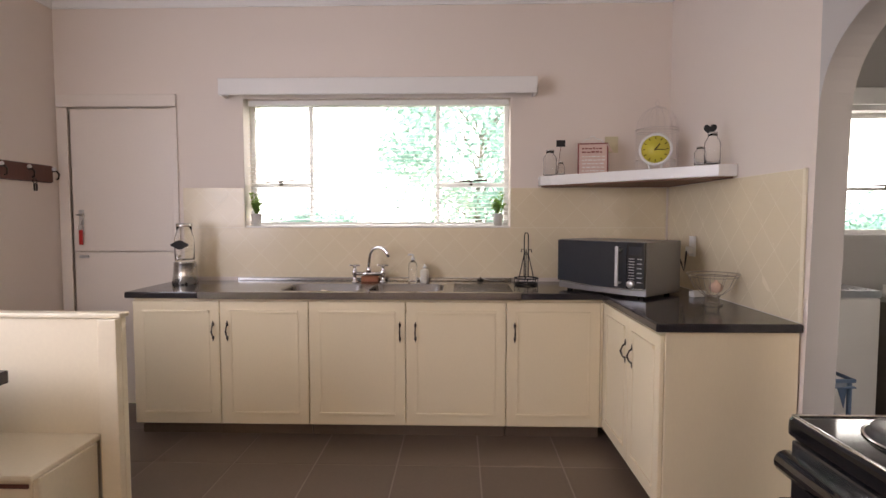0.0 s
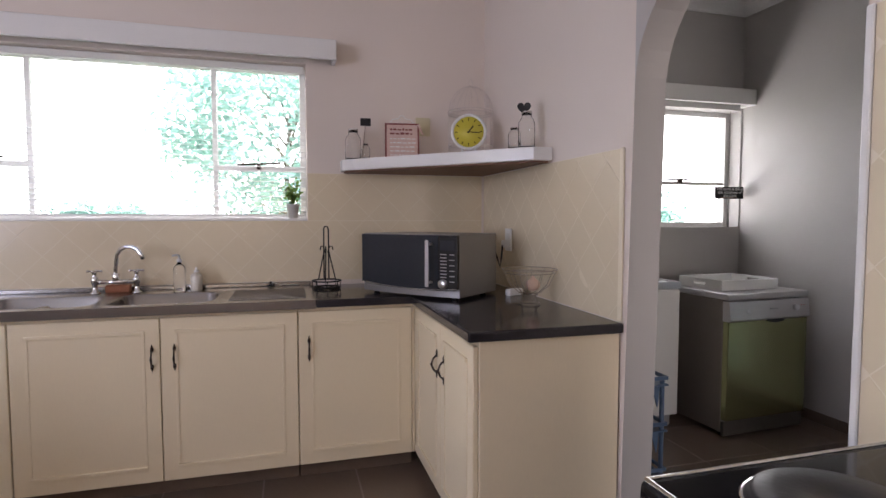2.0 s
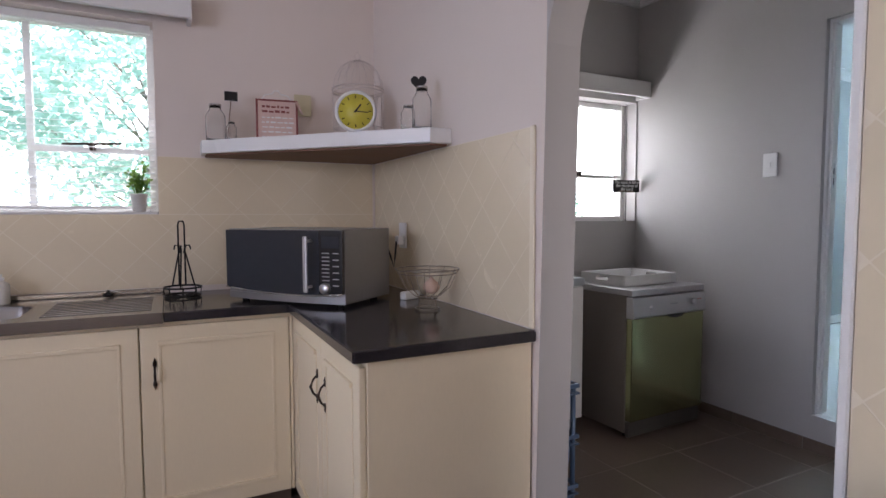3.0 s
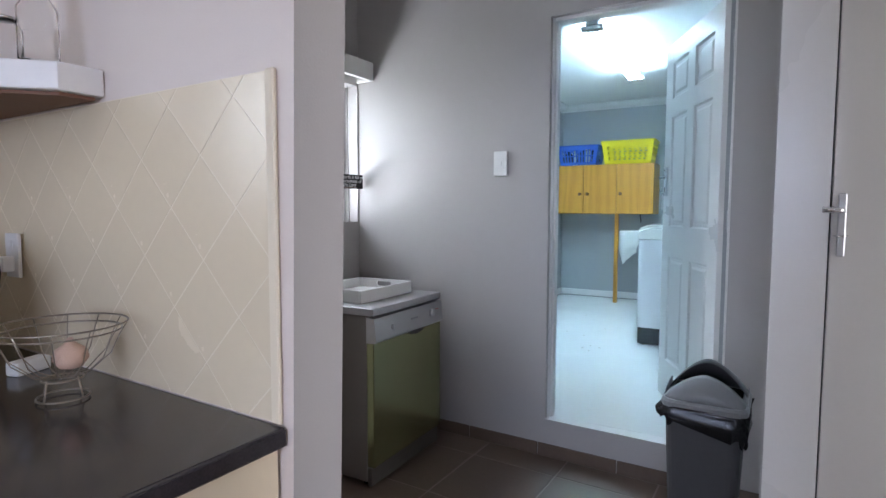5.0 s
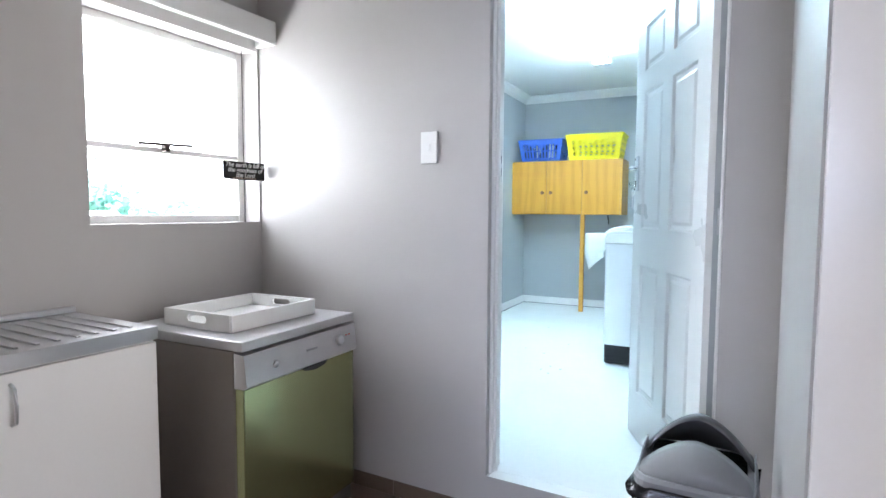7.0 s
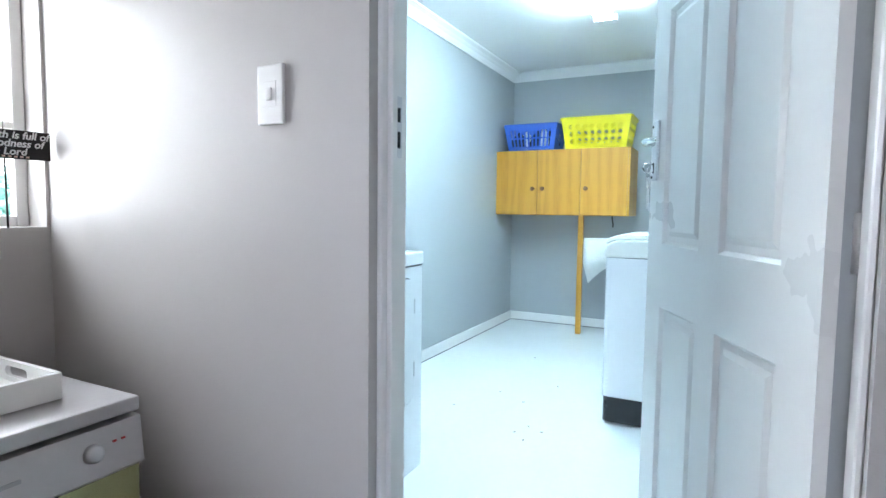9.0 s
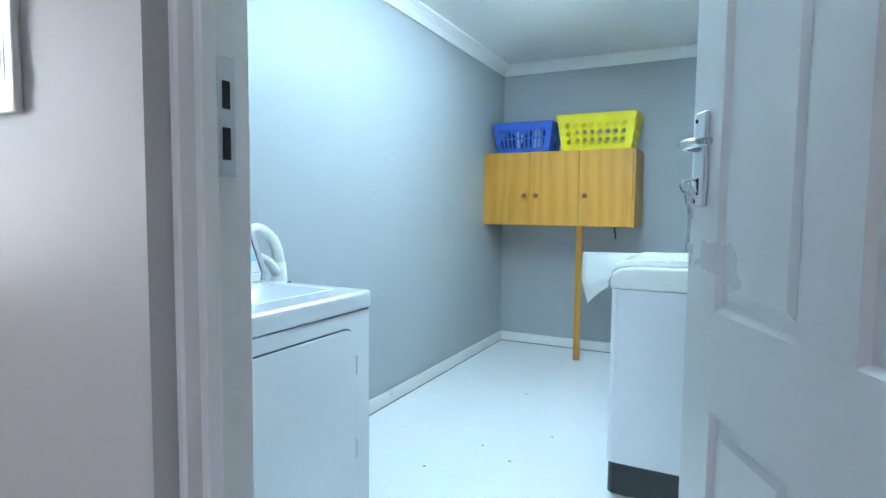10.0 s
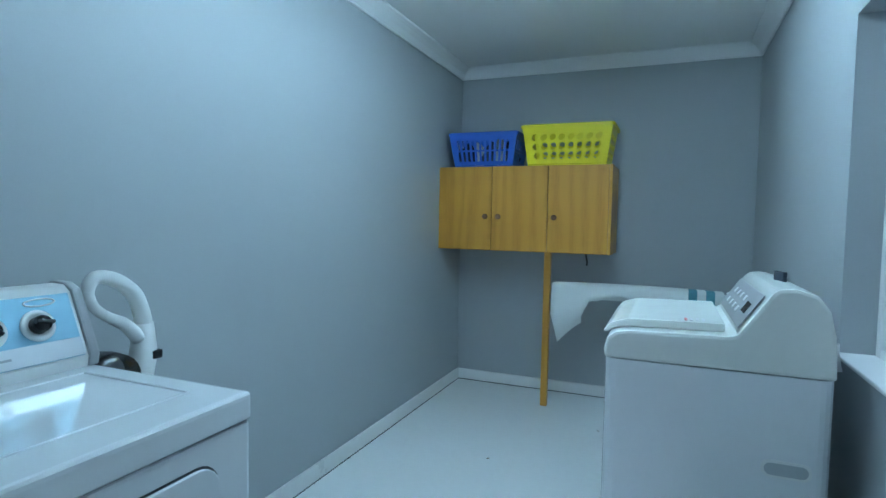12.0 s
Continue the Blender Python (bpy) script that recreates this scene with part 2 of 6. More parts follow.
# ---------------------------------------------------------------- mesh helpers
def bm_box(x0, y0, z0, x1, y1, z1, bevel=0.0, seg=1, bm=None):
    b = bmesh.new()
    bmesh.ops.create_cube(b, size=1.0)
    for v in b.verts:
        v.co = Vector(((x0 + x1) / 2 + v.co.x * (x1 - x0), (y0 + y1) / 2 + v.co.y * (y1 - y0), (z0 + z1) / 2 + v.co.z * (z1 - z0)))
    if bevel:
        bmesh.ops.bevel(b, geom=b.edges[:] + b.verts[:], offset=bevel, segments=seg, affect="EDGES", profile=0.6, clamp_overlap=True)
    return join(bm, b)


def join(bm, b):
    """Adds bmesh b to bm, or gives b itself."""
    if bm is None:
        return b
    me = bpy.data.meshes.new("tmp")
    b.to_mesh(me)
    b.free()
    bm.from_mesh(me)
    bpy.data.meshes.remove(me)
    return bm


def bm_lathe(profile, seg=24, bm=None, at=(0, 0, 0), m=None):
    """A turned body: (radius, height) pairs from the bottom up."""
    b = bmesh.new()
    rings = []
    for r, z in profile:
        rings.append([b.verts.new((max(r, 1e-5) * math.cos(2 * math.pi * i / seg), max(r, 1e-5) * math.sin(2 * math.pi * i / seg), z)) for i in range(seg)])
    for lo, hi in zip(rings, rings[1:]):
        for i in range(seg):
            b.faces.new((lo[i], lo[(i + 1) % seg], hi[(i + 1) % seg], hi[i]))
    b.faces.new(rings[0][::-1])
    b.faces.new(rings[-1])
    for v in b.verts:
        v.co = (m @ v.co if m else v.co) + Vector(at)
    for f in b.faces:
        f.smooth = True
    return join(bm, b)


def bm_tube(points, r, seg=8, bm=None, closed=False, radii=None, flat=1.0):
    """A round bar along a line of points."""
    b = bmesh.new()
    pts = [Vector(p) for p in points]
    rings, n = [], len(pts)
    up = Vector((0.13, 0.31, 0.94))
    for i, p in enumerate(pts):
        a = pts[(i - 1) % n] if closed or i > 0 else p
        c = pts[(i + 1) % n] if closed or i < n - 1 else p
        d = (c - a).normalized()
        s = d.cross(up)
        s = s.normalized() if s.length > 1e-4 else Vector((1, 0, 0))
        u = s.cross(d).normalized()
        rr = radii[i] if radii else r
        rings.append([b.verts.new(p + (s * math.cos(2 * math.pi * k / seg) + u * flat * math.sin(2 * math.pi * k / seg)) * rr) for k in range(seg)])
    for i in range(n if closed else n - 1):
        lo, hi = rings[i], rings[(i + 1) % n]
        for k in range(seg):
            b.faces.new((lo[k], lo[(k + 1) % seg], hi[(k + 1) % seg], hi[k]))
    if not closed:
        b.faces.new(rings[0][::-1])
        b.faces.new(rings[-1])
    for f in b.faces:
        f.smooth = True
    bmesh.ops.recalc_face_normals(b, faces=b.faces[:])
    return join(bm, b)


def bm_prism(outline, z0, z1, bevel=0.0, bm=None, seg=2):
    """An outline in x and y, raised from z0 to z1."""
    b = bmesh.new()
    lo = [b.verts.new((x, y, z0)) for x, y in outline]
    hi = [b.verts.new((x, y, z1)) for x, y in outline]
    b.faces.new(lo[::-1])
    b.faces.new(hi)
    n = len(lo)
    for i in range(n):
        b.faces.new((lo[i], lo[(i + 1) % n], hi[(i + 1) % n], hi[i]))
    bmesh.ops.recalc_face_normals(b, faces=b.faces[:])
    if bevel:
        bmesh.ops.bevel(b, geom=b.edges[:], offset=bevel, segments=seg, affect="EDGES", profile=0.6, clamp_overlap=True)
    return join(bm, b)


def smooth_path(points, n=4):
    """Catmull-Rom points through a line of points."""
    p = [Vector(q) for q in points]
    p = [p[0]] + p + [p[-1]]
    out = []
    for i in range(1, len(p) - 2):
        for k in range(n):
            u = k / n
            out.append(0.5 * (2 * p[i] + (p[i + 1] - p[i - 1]) * u + (2 * p[i - 1] - 5 * p[i] + 4 * p[i + 1] - p[i + 2]) * u * u + (3 * p[i] - p[i - 1] - 3 * p[i + 1] + p[i + 2]) * u ** 3))
    return out + [p[-2]]


def turned(bm, m):
    bmesh.ops.transform(bm, matrix=m, verts=bm.verts)
    return bm


UPRIGHT_X = pose(0, 0, 0, 90, 0, 90)    # outline (y, z), thickness along x
UPRIGHT_Y = Matrix(((1, 0, 0, 0), (0, 0, -1, 0), (0, 1, 0, 0), (0, 0, 0, 1)))  # outline (x, z), thickness along -y


def round_rect(x0, y0, x1, y1, r, n=5):
    pts = []
    for cx, cy, a in ((x1 - r, y1 - r, 0), (x0 + r, y1 - r, 90), (x0 + r, y0 + r, 180), (x1 - r, y0 + r, 270)):
        for i in range(n + 1):
            t = radians(a + 90 * i / n)
            pts.append((cx + r * math.cos(t), cy + r * math.sin(t)))
    return pts


def mesh_of(name, bm, material, smooth=False):
    me = bpy.data.meshes.new(name)
    if smooth:
        for f in bm.faces:
            f.smooth = True
    bm.to_mesh(me)
    bm.free()
    for m in material if isinstance(material, (list, tuple)) else (material,):
        me.materials.append(m)
    return me


def part(name, bm, material, parent, label="", smooth=False):
    ob = new(name, mesh_of(name, bm, material, smooth))
    ob.parent = parent
    if label:
        tagged(ob, label)
    return ob


def thing(name, label, category, at=None, group=""):
    ob = new(name)
    ob.empty_display_size = 0.1
    ob.matrix_basis = at if at is not None else Matrix.Identity(4)
    return tagged(ob, label, category, group)


def setting(name, bm, material, label="", smooth=False):
    return tagged(new(name, mesh_of(name, bm, material, smooth)), label or name.replace("_", " "), name.split("_")[0], kind="structure")


def holed_box(axis, a0, a1, u0, u1, z0, z1, holes):
    """A wall slab with rectangular openings (u from, u to, z from, z to). axis 'y': slab thickness along y, u is x; 'x': the other way."""
    us = sorted({u0, u1, *[h[0] for h in holes], *[h[1] for h in holes]})
    bm = None
    for p, q in zip(us, us[1:]):
        mid = (p + q) / 2
        cuts = sorted((h[2], h[3]) for h in holes if h[0] < mid < h[1])
        z = z0
        spans = []
        for c0, c1 in cuts:
            if c0 > z:
                spans.append((z, c0))
            z = c1
        if z < z1:
            spans.append((z, z1))
        for s0, s1 in spans:
            bm = bm_box(p, a0, s0, q, a1, s1, bm=bm) if axis == "y" else bm_box(a0, p, s0, a1, q, s1, bm=bm)
    bmesh.ops.remove_doubles(bm, verts=bm.verts[:], dist=1e-4)
    return bm


def two_tone(ob, test):
    """Second material on the faces whose centre and normal pass the test."""
    for p in ob.data.polygons:
        if test(p.center, p.normal):
            p.material_index = 1

# ---------------------------------------------------------------- the large structure
KZ, SZ, LZ, LF = 2.88, 2.82, 2.63, 0.20     # ceilings of kitchen, scullery, laundry; laundry floor
EW = 3.90                                   # scullery's east wall

setting("wall_north_kitchen", holed_box("y", 4.0, 4.22, -2.6, 1.965, 0, 3.0,
        [(-1.06, 0.81, 1.275, 2.175), (-2.362, -1.532, 0.0, 2.172)]), CREAM_WALL, "cream painted kitchen wall with window over the sink")
setting("wall_north_scullery", holed_box("y", 4.0, 4.22, 1.965, 3.955, 0, 3.0, [(3.065, 3.89, 1.225, 2.07)]), GREY_WALL,
        "grey painted scullery wall with a window")
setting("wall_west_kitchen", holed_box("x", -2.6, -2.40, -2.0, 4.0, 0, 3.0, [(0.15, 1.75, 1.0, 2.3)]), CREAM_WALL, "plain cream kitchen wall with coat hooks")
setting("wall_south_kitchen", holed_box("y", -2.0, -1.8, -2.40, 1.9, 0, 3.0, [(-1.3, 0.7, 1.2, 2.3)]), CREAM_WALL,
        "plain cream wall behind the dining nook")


def arch_wall():
    """The wall between kitchen and scullery, with its round-headed opening."""
    y0, y1, spring, rise = 1.575, 2.430, 1.74, 0.40
    b = bm_box(1.90, y1, spring, 2.03, 4.0, 3.0)
    bm_prism([(-2.474, 0), (-y1, spring), (-4.0, spring), (-4.0, 0)], 1.90, 2.03, bm=b)
    for v in b.verts[8:]:
        v.co = Vector((v.co.z, -v.co.x, v.co.y))
    bmesh.ops.recalc_face_normals(b, faces=b.faces[:])
    n = 28
    ctr, half = (y0 + y1) / 2, (y1 - y0) / 2
    crown = []
    for i in range(n + 1):
        t = math.pi * i / n
        crown.append((ctr + half * math.cos(t), spring + rise * math.sin(t) ** 0.9))
    for (ya, za), (yb, zb) in zip(crown, crown[1:]):
        q = [b.verts.new(c) for c in ((1.90, ya, za), (1.90, yb, zb), (1.90, yb, 3.0), (1.90, ya, 3.0),
                                      (2.03, ya, za), (2.03, yb, zb), (2.03, yb, 3.0), (2.03, ya, 3.0))]
        for f in ((3, 2, 1, 0), (4, 5, 6, 7), (0, 1, 5, 4)):
            b.faces.new([q[k] for k in f])
    bm_box(1.90, 1.521, 0, 2.03, y0, 3.0, bm=b)
    bmesh.ops.remove_doubles(b, verts=b.verts[:], dist=1e-4)
    ob = setting("wall_arch", b, [GREY_WALL, CREAM_WALL], "plastered wall with a round-headed arch, cream one side and grey the other")
    two_tone(ob, lambda c, nrm: nrm.x < -0.9 and c.x < 1.95)
    pier = setting("wall_pier", bm_box(1.785, -2.0, 0, 2.03, 1.519, 3.0), [GREY_WALL, CREAM_WALL], "thick wall beside the arch, tiled behind the stove")
    two_tone(pier, lambda c, nrm: nrm.x < -0.9)


arch_wall()
east = setting("wall_laundry_door", holed_box("x", EW, 4.01, 1.61, 4.0, 0, 3.0, [(1.90, 2.735, 0.1975, 2.27)]), [GREY_WALL, LAUNDRY_WALL],
               "grey wall with the doorway up to the laundry")
two_tone(east, lambda c, nrm: nrm.x > 0.9)
setting("wall_scullery_return", bm_box(3.05, 1.61, 0, EW, 1.73, 3.0), GREY_WALL, "short grey return wall beside the white door")
# unseen end wall; its doorway is added to hold the fill lamp
setting("wall_scullery_south", holed_box("y", -0.75, -0.6, 2.03, 3.1, 0, 3.0, [(2.1, 2.9, 0.0, 2.1)]), GREY_WALL, "grey wall with an unseen doorway added for the fill lamp")
setting("wall_pantry", holed_box("x", 2.98, 3.05, -0.6, 1.73, 0, 3.0, [(0.80, 1.604, 0.0, 2.06)]), GREY_WALL, "grey wall holding the white pantry door")
TURN = pose(0.103, -0.230, 0, 0, 0, 2.6)      # turns the laundry a little askew to the scullery to fit the camera's view


def askew(ob):
    ob.matrix_basis = TURN @ ob.matrix_basis
    return ob


askew(setting("wall_north_laundry", bm_box(4.04, 4.04, 0, 8.45, 4.22, 3.0), LAUNDRY_WALL, "smooth grey laundry wall behind the dryer"))
askew(setting("wall_back_laundry", bm_box(8.235, 1.8, 0, 8.45, 4.04, 3.0), LAUNDRY_WALL, "grey laundry end wall behind the pine cabinet"))
askew(setting("wall_south_laundry", holed_box("y", 1.84, 1.995, 3.985, 8.235, 0, 3.0, [(5.25, 6.225, 1.06, 2.12)]), LAUNDRY_WALL,
        "grey laundry wall with a small window"))
askew(setting("floor_laundry", bm_box(3.985, 1.995, 0, 8.235, 4.04, LF), LAUNDRY_FLOOR, "white painted laundry floor"))
setting("step_laundry", bm_box(EW - 0.001, 1.911, 0.198, 4.045, 2.7215, LF - 0.001), LAUNDRY_FLOOR, "white painted raised doorway threshold")
setting("ceiling_kitchen", bm_box(-2.6, -2.0, KZ, 1.9, 4.0, KZ + 0.1), CEILING, "white kitchen ceiling")
setting("ceiling_scullery", bm_box(2.03, -0.75, SZ, EW, 4.0, SZ + 0.1), CEILING, "white scullery ceiling")
askew(setting("ceiling_laundry", bm_box(3.985, 1.995, LZ, 8.235, 4.04, LZ + 0.1), CEILING, "white laundry ceiling"))
floor = setting("floor", bm_prism([(-2.6, -2.0), (1.9, -2.0), (1.9, -0.75), (3.05, -0.75), (3.05, 1.65), (EW, 1.65), (EW, 4.0), (-2.6, 4.0)], -0.15, -0.0015), GROUT, "brown tiled kitchen and scullery floor with pale grout")
tagged(new("ground", mesh_of("ground", bm_box(-300, 4.22, -0.5, 300, 400, -0.35), LAWN)), "sunlit lawn outside the windows", "ground", kind="structure")

setting("backdrop_sky", bm_box(-220, 90, -6, 220, 90.5, 130), SKY_GLOW, "bright hazy white sky beyond the garden")


def cornice(name, a, b, inward, z, size, label):
    """A coved moulding along a wall from a to b; inward: the room's side."""
    a, b, w = Vector((*a, z)), Vector((*b, z)), Vector((*inward, 0))
    prof = [(0.0, 0.0), (1.0, 0.0), (1.0, -0.14), (0.88, -0.18), (0.62, -0.30), (0.36, -0.55), (0.20, -0.84), (0.16, -0.86), (0.14, -1.0), (0.0, -1.0)]
    bm = bmesh.new()
    ends = [[bm.verts.new(p + w * (u * size) + Vector((0, 0, v * size))) for u, v in prof] for p in (a, b)]
    n = len(prof)
    for i in range(n):
        bm.faces.new((ends[0][i], ends[0][(i + 1) % n], ends[1][(i + 1) % n], ends[1][i]))
    bm.faces.new(ends[0])
    bm.faces.new(ends[1][::-1])
    bmesh.ops.recalc_face_normals(bm, faces=bm.faces[:])
    return setting(name, bm, CEILING, label)


cornice("trim_cornice_kitchen_north", (-2.40, 4.0), (1.90, 4.0), (0, -1), KZ, 0.08, "white coved cornice")
cornice("trim_cornice_kitchen_east", (1.90, 1.6), (1.90, 4.0), (-1, 0), KZ, 0.08, "white coved cornice")
cornice("trim_cornice_kitchen_west", (-2.40, -1.8), (-2.40, 4.0), (1, 0), KZ, 0.08, "white coved cornice")
cornice("trim_cornice_scullery_north", (2.03, 4.0), (EW, 4.0), (0, -1), SZ, 0.085, "white coved cornice")
cornice("trim_cornice_scullery_east", (EW, 1.73), (EW, 4.0), (-1, 0), SZ, 0.085, "white coved cornice")
askew(cornice("trim_cornice_laundry_north", (4.01, 4.04), (8.235, 4.04), (0, -1), LZ, 0.08, "white coved cornice"))
askew(cornice("trim_cornice_laundry_east", (8.235, 1.995), (8.235, 4.04), (-1, 0), LZ, 0.08, "white coved cornice"))
askew(cornice("trim_cornice_laundry_south", (4.01, 1.995), (8.235, 1.995), (0, 1), LZ, 0.08, "white coved cornice"))
askew(setting("baseboard_laundry_north", bm_box(4.01, 4.022, LF, 8.235, 4.04, LF + 0.082, 0.004), WHITE_TRIM, "white painted skirting"))
askew(setting("baseboard_laundry_east", bm_box(8.217, 1.995, LF, 8.235, 4.022, LF + 0.082, 0.004), WHITE_TRIM, "white painted skirting"))
# dark strips laid against the skirting draw the shade line at its foot
for name, box in (("trim_floor_gap_north", (4.01, 4.0195, LF, 8.2165, 4.0218, LF + 0.005)), ("trim_floor_gap_east", (8.2145, 1.995, LF, 8.2168, 4.019, LF + 0.005))):
    askew(setting(name, bm_box(*box), GAP_GREY, "dark strip painted in as the shade line under the white skirting"))
askew(setting("baseboard_laundry_south", bm_box(4.01, 1.995, LF, 8.217, 2.012, LF + 0.082, 0.004), WHITE_TRIM, "white painted skirting"))


# ---------------------------------------------------------------- windows and doors of the setting
def window(name, x0, x1, z0, z1, y, mullions, transoms, label, pane=None):
    """A steel window in an opening; y: its inner face."""
    w = tagged(new(name), label, "window", kind="structure")
    w.matrix_basis = pose(0, y, 0)
    b = bm_box(x0, 0, z0, x0 + 0.035, 0.04, z1, 0.003)
    bm_box(x1 - 0.035, 0, z0, x1, 0.04, z1, 0.003, bm=b)
    bm_box(x0 + 0.035, 0.002, z0, x1 - 0.035, 0.038, z0 + 0.035, 0.003, bm=b)
    bm_box(x0 + 0.035, 0.002, z1 - 0.035, x1 - 0.035, 0.038, z1, 0.003, bm=b)
    part("window_frame", b, WHITE_TRIM, w)
    for x in mullions:
        part("mullion", bm_box(x - 0.014, 0.003, z0 + 0.035, x + 0.014, 0.037, z1 - 0.035, 0.003), WHITE_TRIM, w)
    for a, c, z in transoms:
        part("transom", bm_box(a, 0.004, z - 0.012, c, 0.036, z + 0.012, 0.003), WHITE_TRIM, w)
    cols = [x0 + 0.035, *mullions, x1 - 0.035]
    for a, c in zip(cols, cols[1:]):
        g = part("pane", bm_box(a, 0.018, z0 + 0.035, c, 0.022, z1 - 0.035), pane or THIN_GLASS, w)
        g.visible_shadow = False
    return w


def stay(x, z, y, length, parent):
    b = bm_tube([(x - length / 2, y, z), (x + length / 2, y, z + 0.012)], 0.006, 6)
    bm_box(x - 0.012, y - 0.01, z - 0.025, x + 0.012, y + 0.025, z + 0.004, 0.003, bm=b)
    part("window_stay", b, BRONZE, parent)


kw = window("window_1", -1.06, 0.81, 1.275, 2.175, 4.13, (-0.62, 0.30), ((-1.025, -0.62, 1.58), (0.30, 0.775, 1.58)),
            "white steel casement window over the sink, bright garden outside")
stay(-0.84, 1.60, -0.02, 0.22, kw)
stay(0.54, 1.60, -0.02, 0.24, kw)
part("window_sill", bm_box(-1.058, -0.128, 1.275, 0.808, 0.0, 1.287, 0.003), WHITE_TRIM, kw)
sw_ = window("window_2", 3.065, 3.89, 1.225, 2.07, 4.11, (), ((3.10, 3.855, 1.545),), "white steel scullery window, blown out by daylight")
stay(3.45, 1.565, -0.02, 0.26, sw_)
lw = askew(window("window_3", 5.25, 6.225, 1.06, 2.12, 1.86, (5.74,), ((5.285, 6.19, 1.75),), "laundry window with obscure glass", FROST))
part("window_sill", bm_box(5.252, 0.04, 1.06, 6.223, 0.15, 1.072, 0.003), WHITE_TRIM, lw)
# unseen south window, added to hold the fill lamp
swin = window("window_4", -1.3, 0.7, 1.2, 2.3, -1.92, (-0.3,), (), "unseen window added behind the dining nook for fill light")
# unseen window, assumed as the source of the cool side light
wwin = window("window_5", 0.15, 1.75, 1.0, 2.3, 0.0, (0.95,), (), "unseen window assumed beside the dining nook for the cool side light")
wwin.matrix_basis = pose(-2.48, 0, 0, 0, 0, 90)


def pelmet(name, x0, x1, z0, z1, y_wall, out, label):
    p = thing(name, label, "pelmet", pose(0, y_wall, 0))
    part("front_board", bm_box(x0, -out, z0, x1, -out + 0.022, z1, 0.004), WHITE_TRIM, p)
    part("top_board", bm_box(x0, -out + 0.023, z1 - 0.02, x1, -0.001, z1, 0.002), WHITE_TRIM, p)
    part("side_board", bm_box(x0, -out + 0.023, z0, x0 + 0.02, -0.001, z1 - 0.021, 0.002), WHITE_TRIM, p)
    part("side_board", bm_box(x1 - 0.02, -out + 0.023, z0, x1, -0.001, z1 - 0.021, 0.002), WHITE_TRIM, p)
    part("curtain_track", bm_box(x0 + 0.03, -out + 0.05, z0 + 0.015, x1 - 0.03, -out + 0.075, z0 + 0.04, 0.003), SATIN, p, "grey curtain track under the pelmet")
    return p


pelmet("pelmet", -1.18, 0.975, 2.175, 2.285, 4.0, 0.13, "long white painted wooden pelmet over the kitchen window")
pelmet("pelmet", 3.0, EW - 0.005, 2.085, 2.195, 4.0, 0.13, "white painted wooden pelmet over the scullery window")


def blind():
    lit = leafy("sheer_white_slat", (0.80, 0.80, 0.78), (0.85, 0.86, 0.88))
    v = thing("venetian_blind", "white slatted blind hanging in the kitchen window, slats open", "blind", pose(0, 4.075, 0))
    part("head_rail", bm_box(-1.05, -0.018, 2.135, 0.80, 0.018, 2.173, 0.004), WHITE_PLASTIC, v)
    part("bottom_rail", bm_box(-1.05, -0.012, 1.300, 0.80, 0.012, 1.314, 0.003), WHITE_PLASTIC, v)
    me = mesh_of("slat", turned(bm_box(-0.925, -0.0125, -0.0006, 0.925, 0.0125, 0.0006), pose(0, 0, 0, 14)), lit)
    for i in range(28):
        s = new("slat", me)
        s.parent = v
        s.location = (-0.125, 0, 1.330 + i * 0.0288)
    for x in (-0.8, -0.12, 0.55):
        part("ladder_cord", bm_tube([(x, -0.014, 1.31), (x, -0.014, 2.14)], 0.001, 4), WHITE_PLASTIC, v)


blind()


def stable_door():
    d = tagged(new("door_1"), "cream painted two-part stable door, closed", "door", kind="structure")
    d.matrix_basis = pose(-2.314, 4.010, 0)
    part("lower_leaf", bm_box(0.004, 0, 0.01, 0.736, 0.045, 1.098, 0.004), CREAM_DOOR, d)
    part("upper_leaf", bm_box(0.004, 0, 1.104, 0.736, 0.045, 2.114, 0.004), CREAM_DOOR, d)
    # unseen board added behind both leaves to stop daylight leaking through
    part("back_board", bm_box(-0.0445, 0.046, -0.02, 0.7745, 0.075, 2.169), CREAM_DOOR, d)
    plate = part("lock_plate", bm_box(0.05, -0.008, 1.23, 0.085, -0.001, 1.40, 0.003), SATIN, d, "worn brass lock plate")
    part("lever", bm_tube([(0.068, -0.008, 1.365), (0.068, -0.045, 1.365), (0.11, -0.05, 1.362)], 0.008, 8), SATIN, plate)
    part("bolt", bm_box(0.045, -0.014, 1.055, 0.115, -0.001, 1.075, 0.004), SATIN, d)
    part("door_head", bm_box(-0.07, -0.034, 2.121, 0.785, -0.0105, 2.206, 0.004), CREAM_DOOR, d)
    for x in (-0.07, 0.741):
        part("door_jamb", bm_box(x, -0.022, 0.0, x + 0.044 if x > 0 else -0.001, -0.0105, 2.120, 0.003), CREAM_DOOR, d)
    t = thing("key_tag", "red key tag hanging from the stable door's lock", "key tag", pose(-2.246, 4.0, 1.20))
    part("tag", bm_box(-0.014, -0.012, -0.05, 0.014, -0.004, 0.055, 0.006, 2), RED, t)
    part("key_ring", bm_tube([(0.017 * math.cos(a * 0.6283), -0.008, 0.075 + 0.02 * math.sin(a * 0.6283)) for a in range(10)], 0.002, 6, closed=True), CHROME, t)
    part("key", bm_tube([(0.0, -0.008, 0.09), (0.0, -0.006, 0.12)], 0.005, 6), SATIN, t)


stable_door()


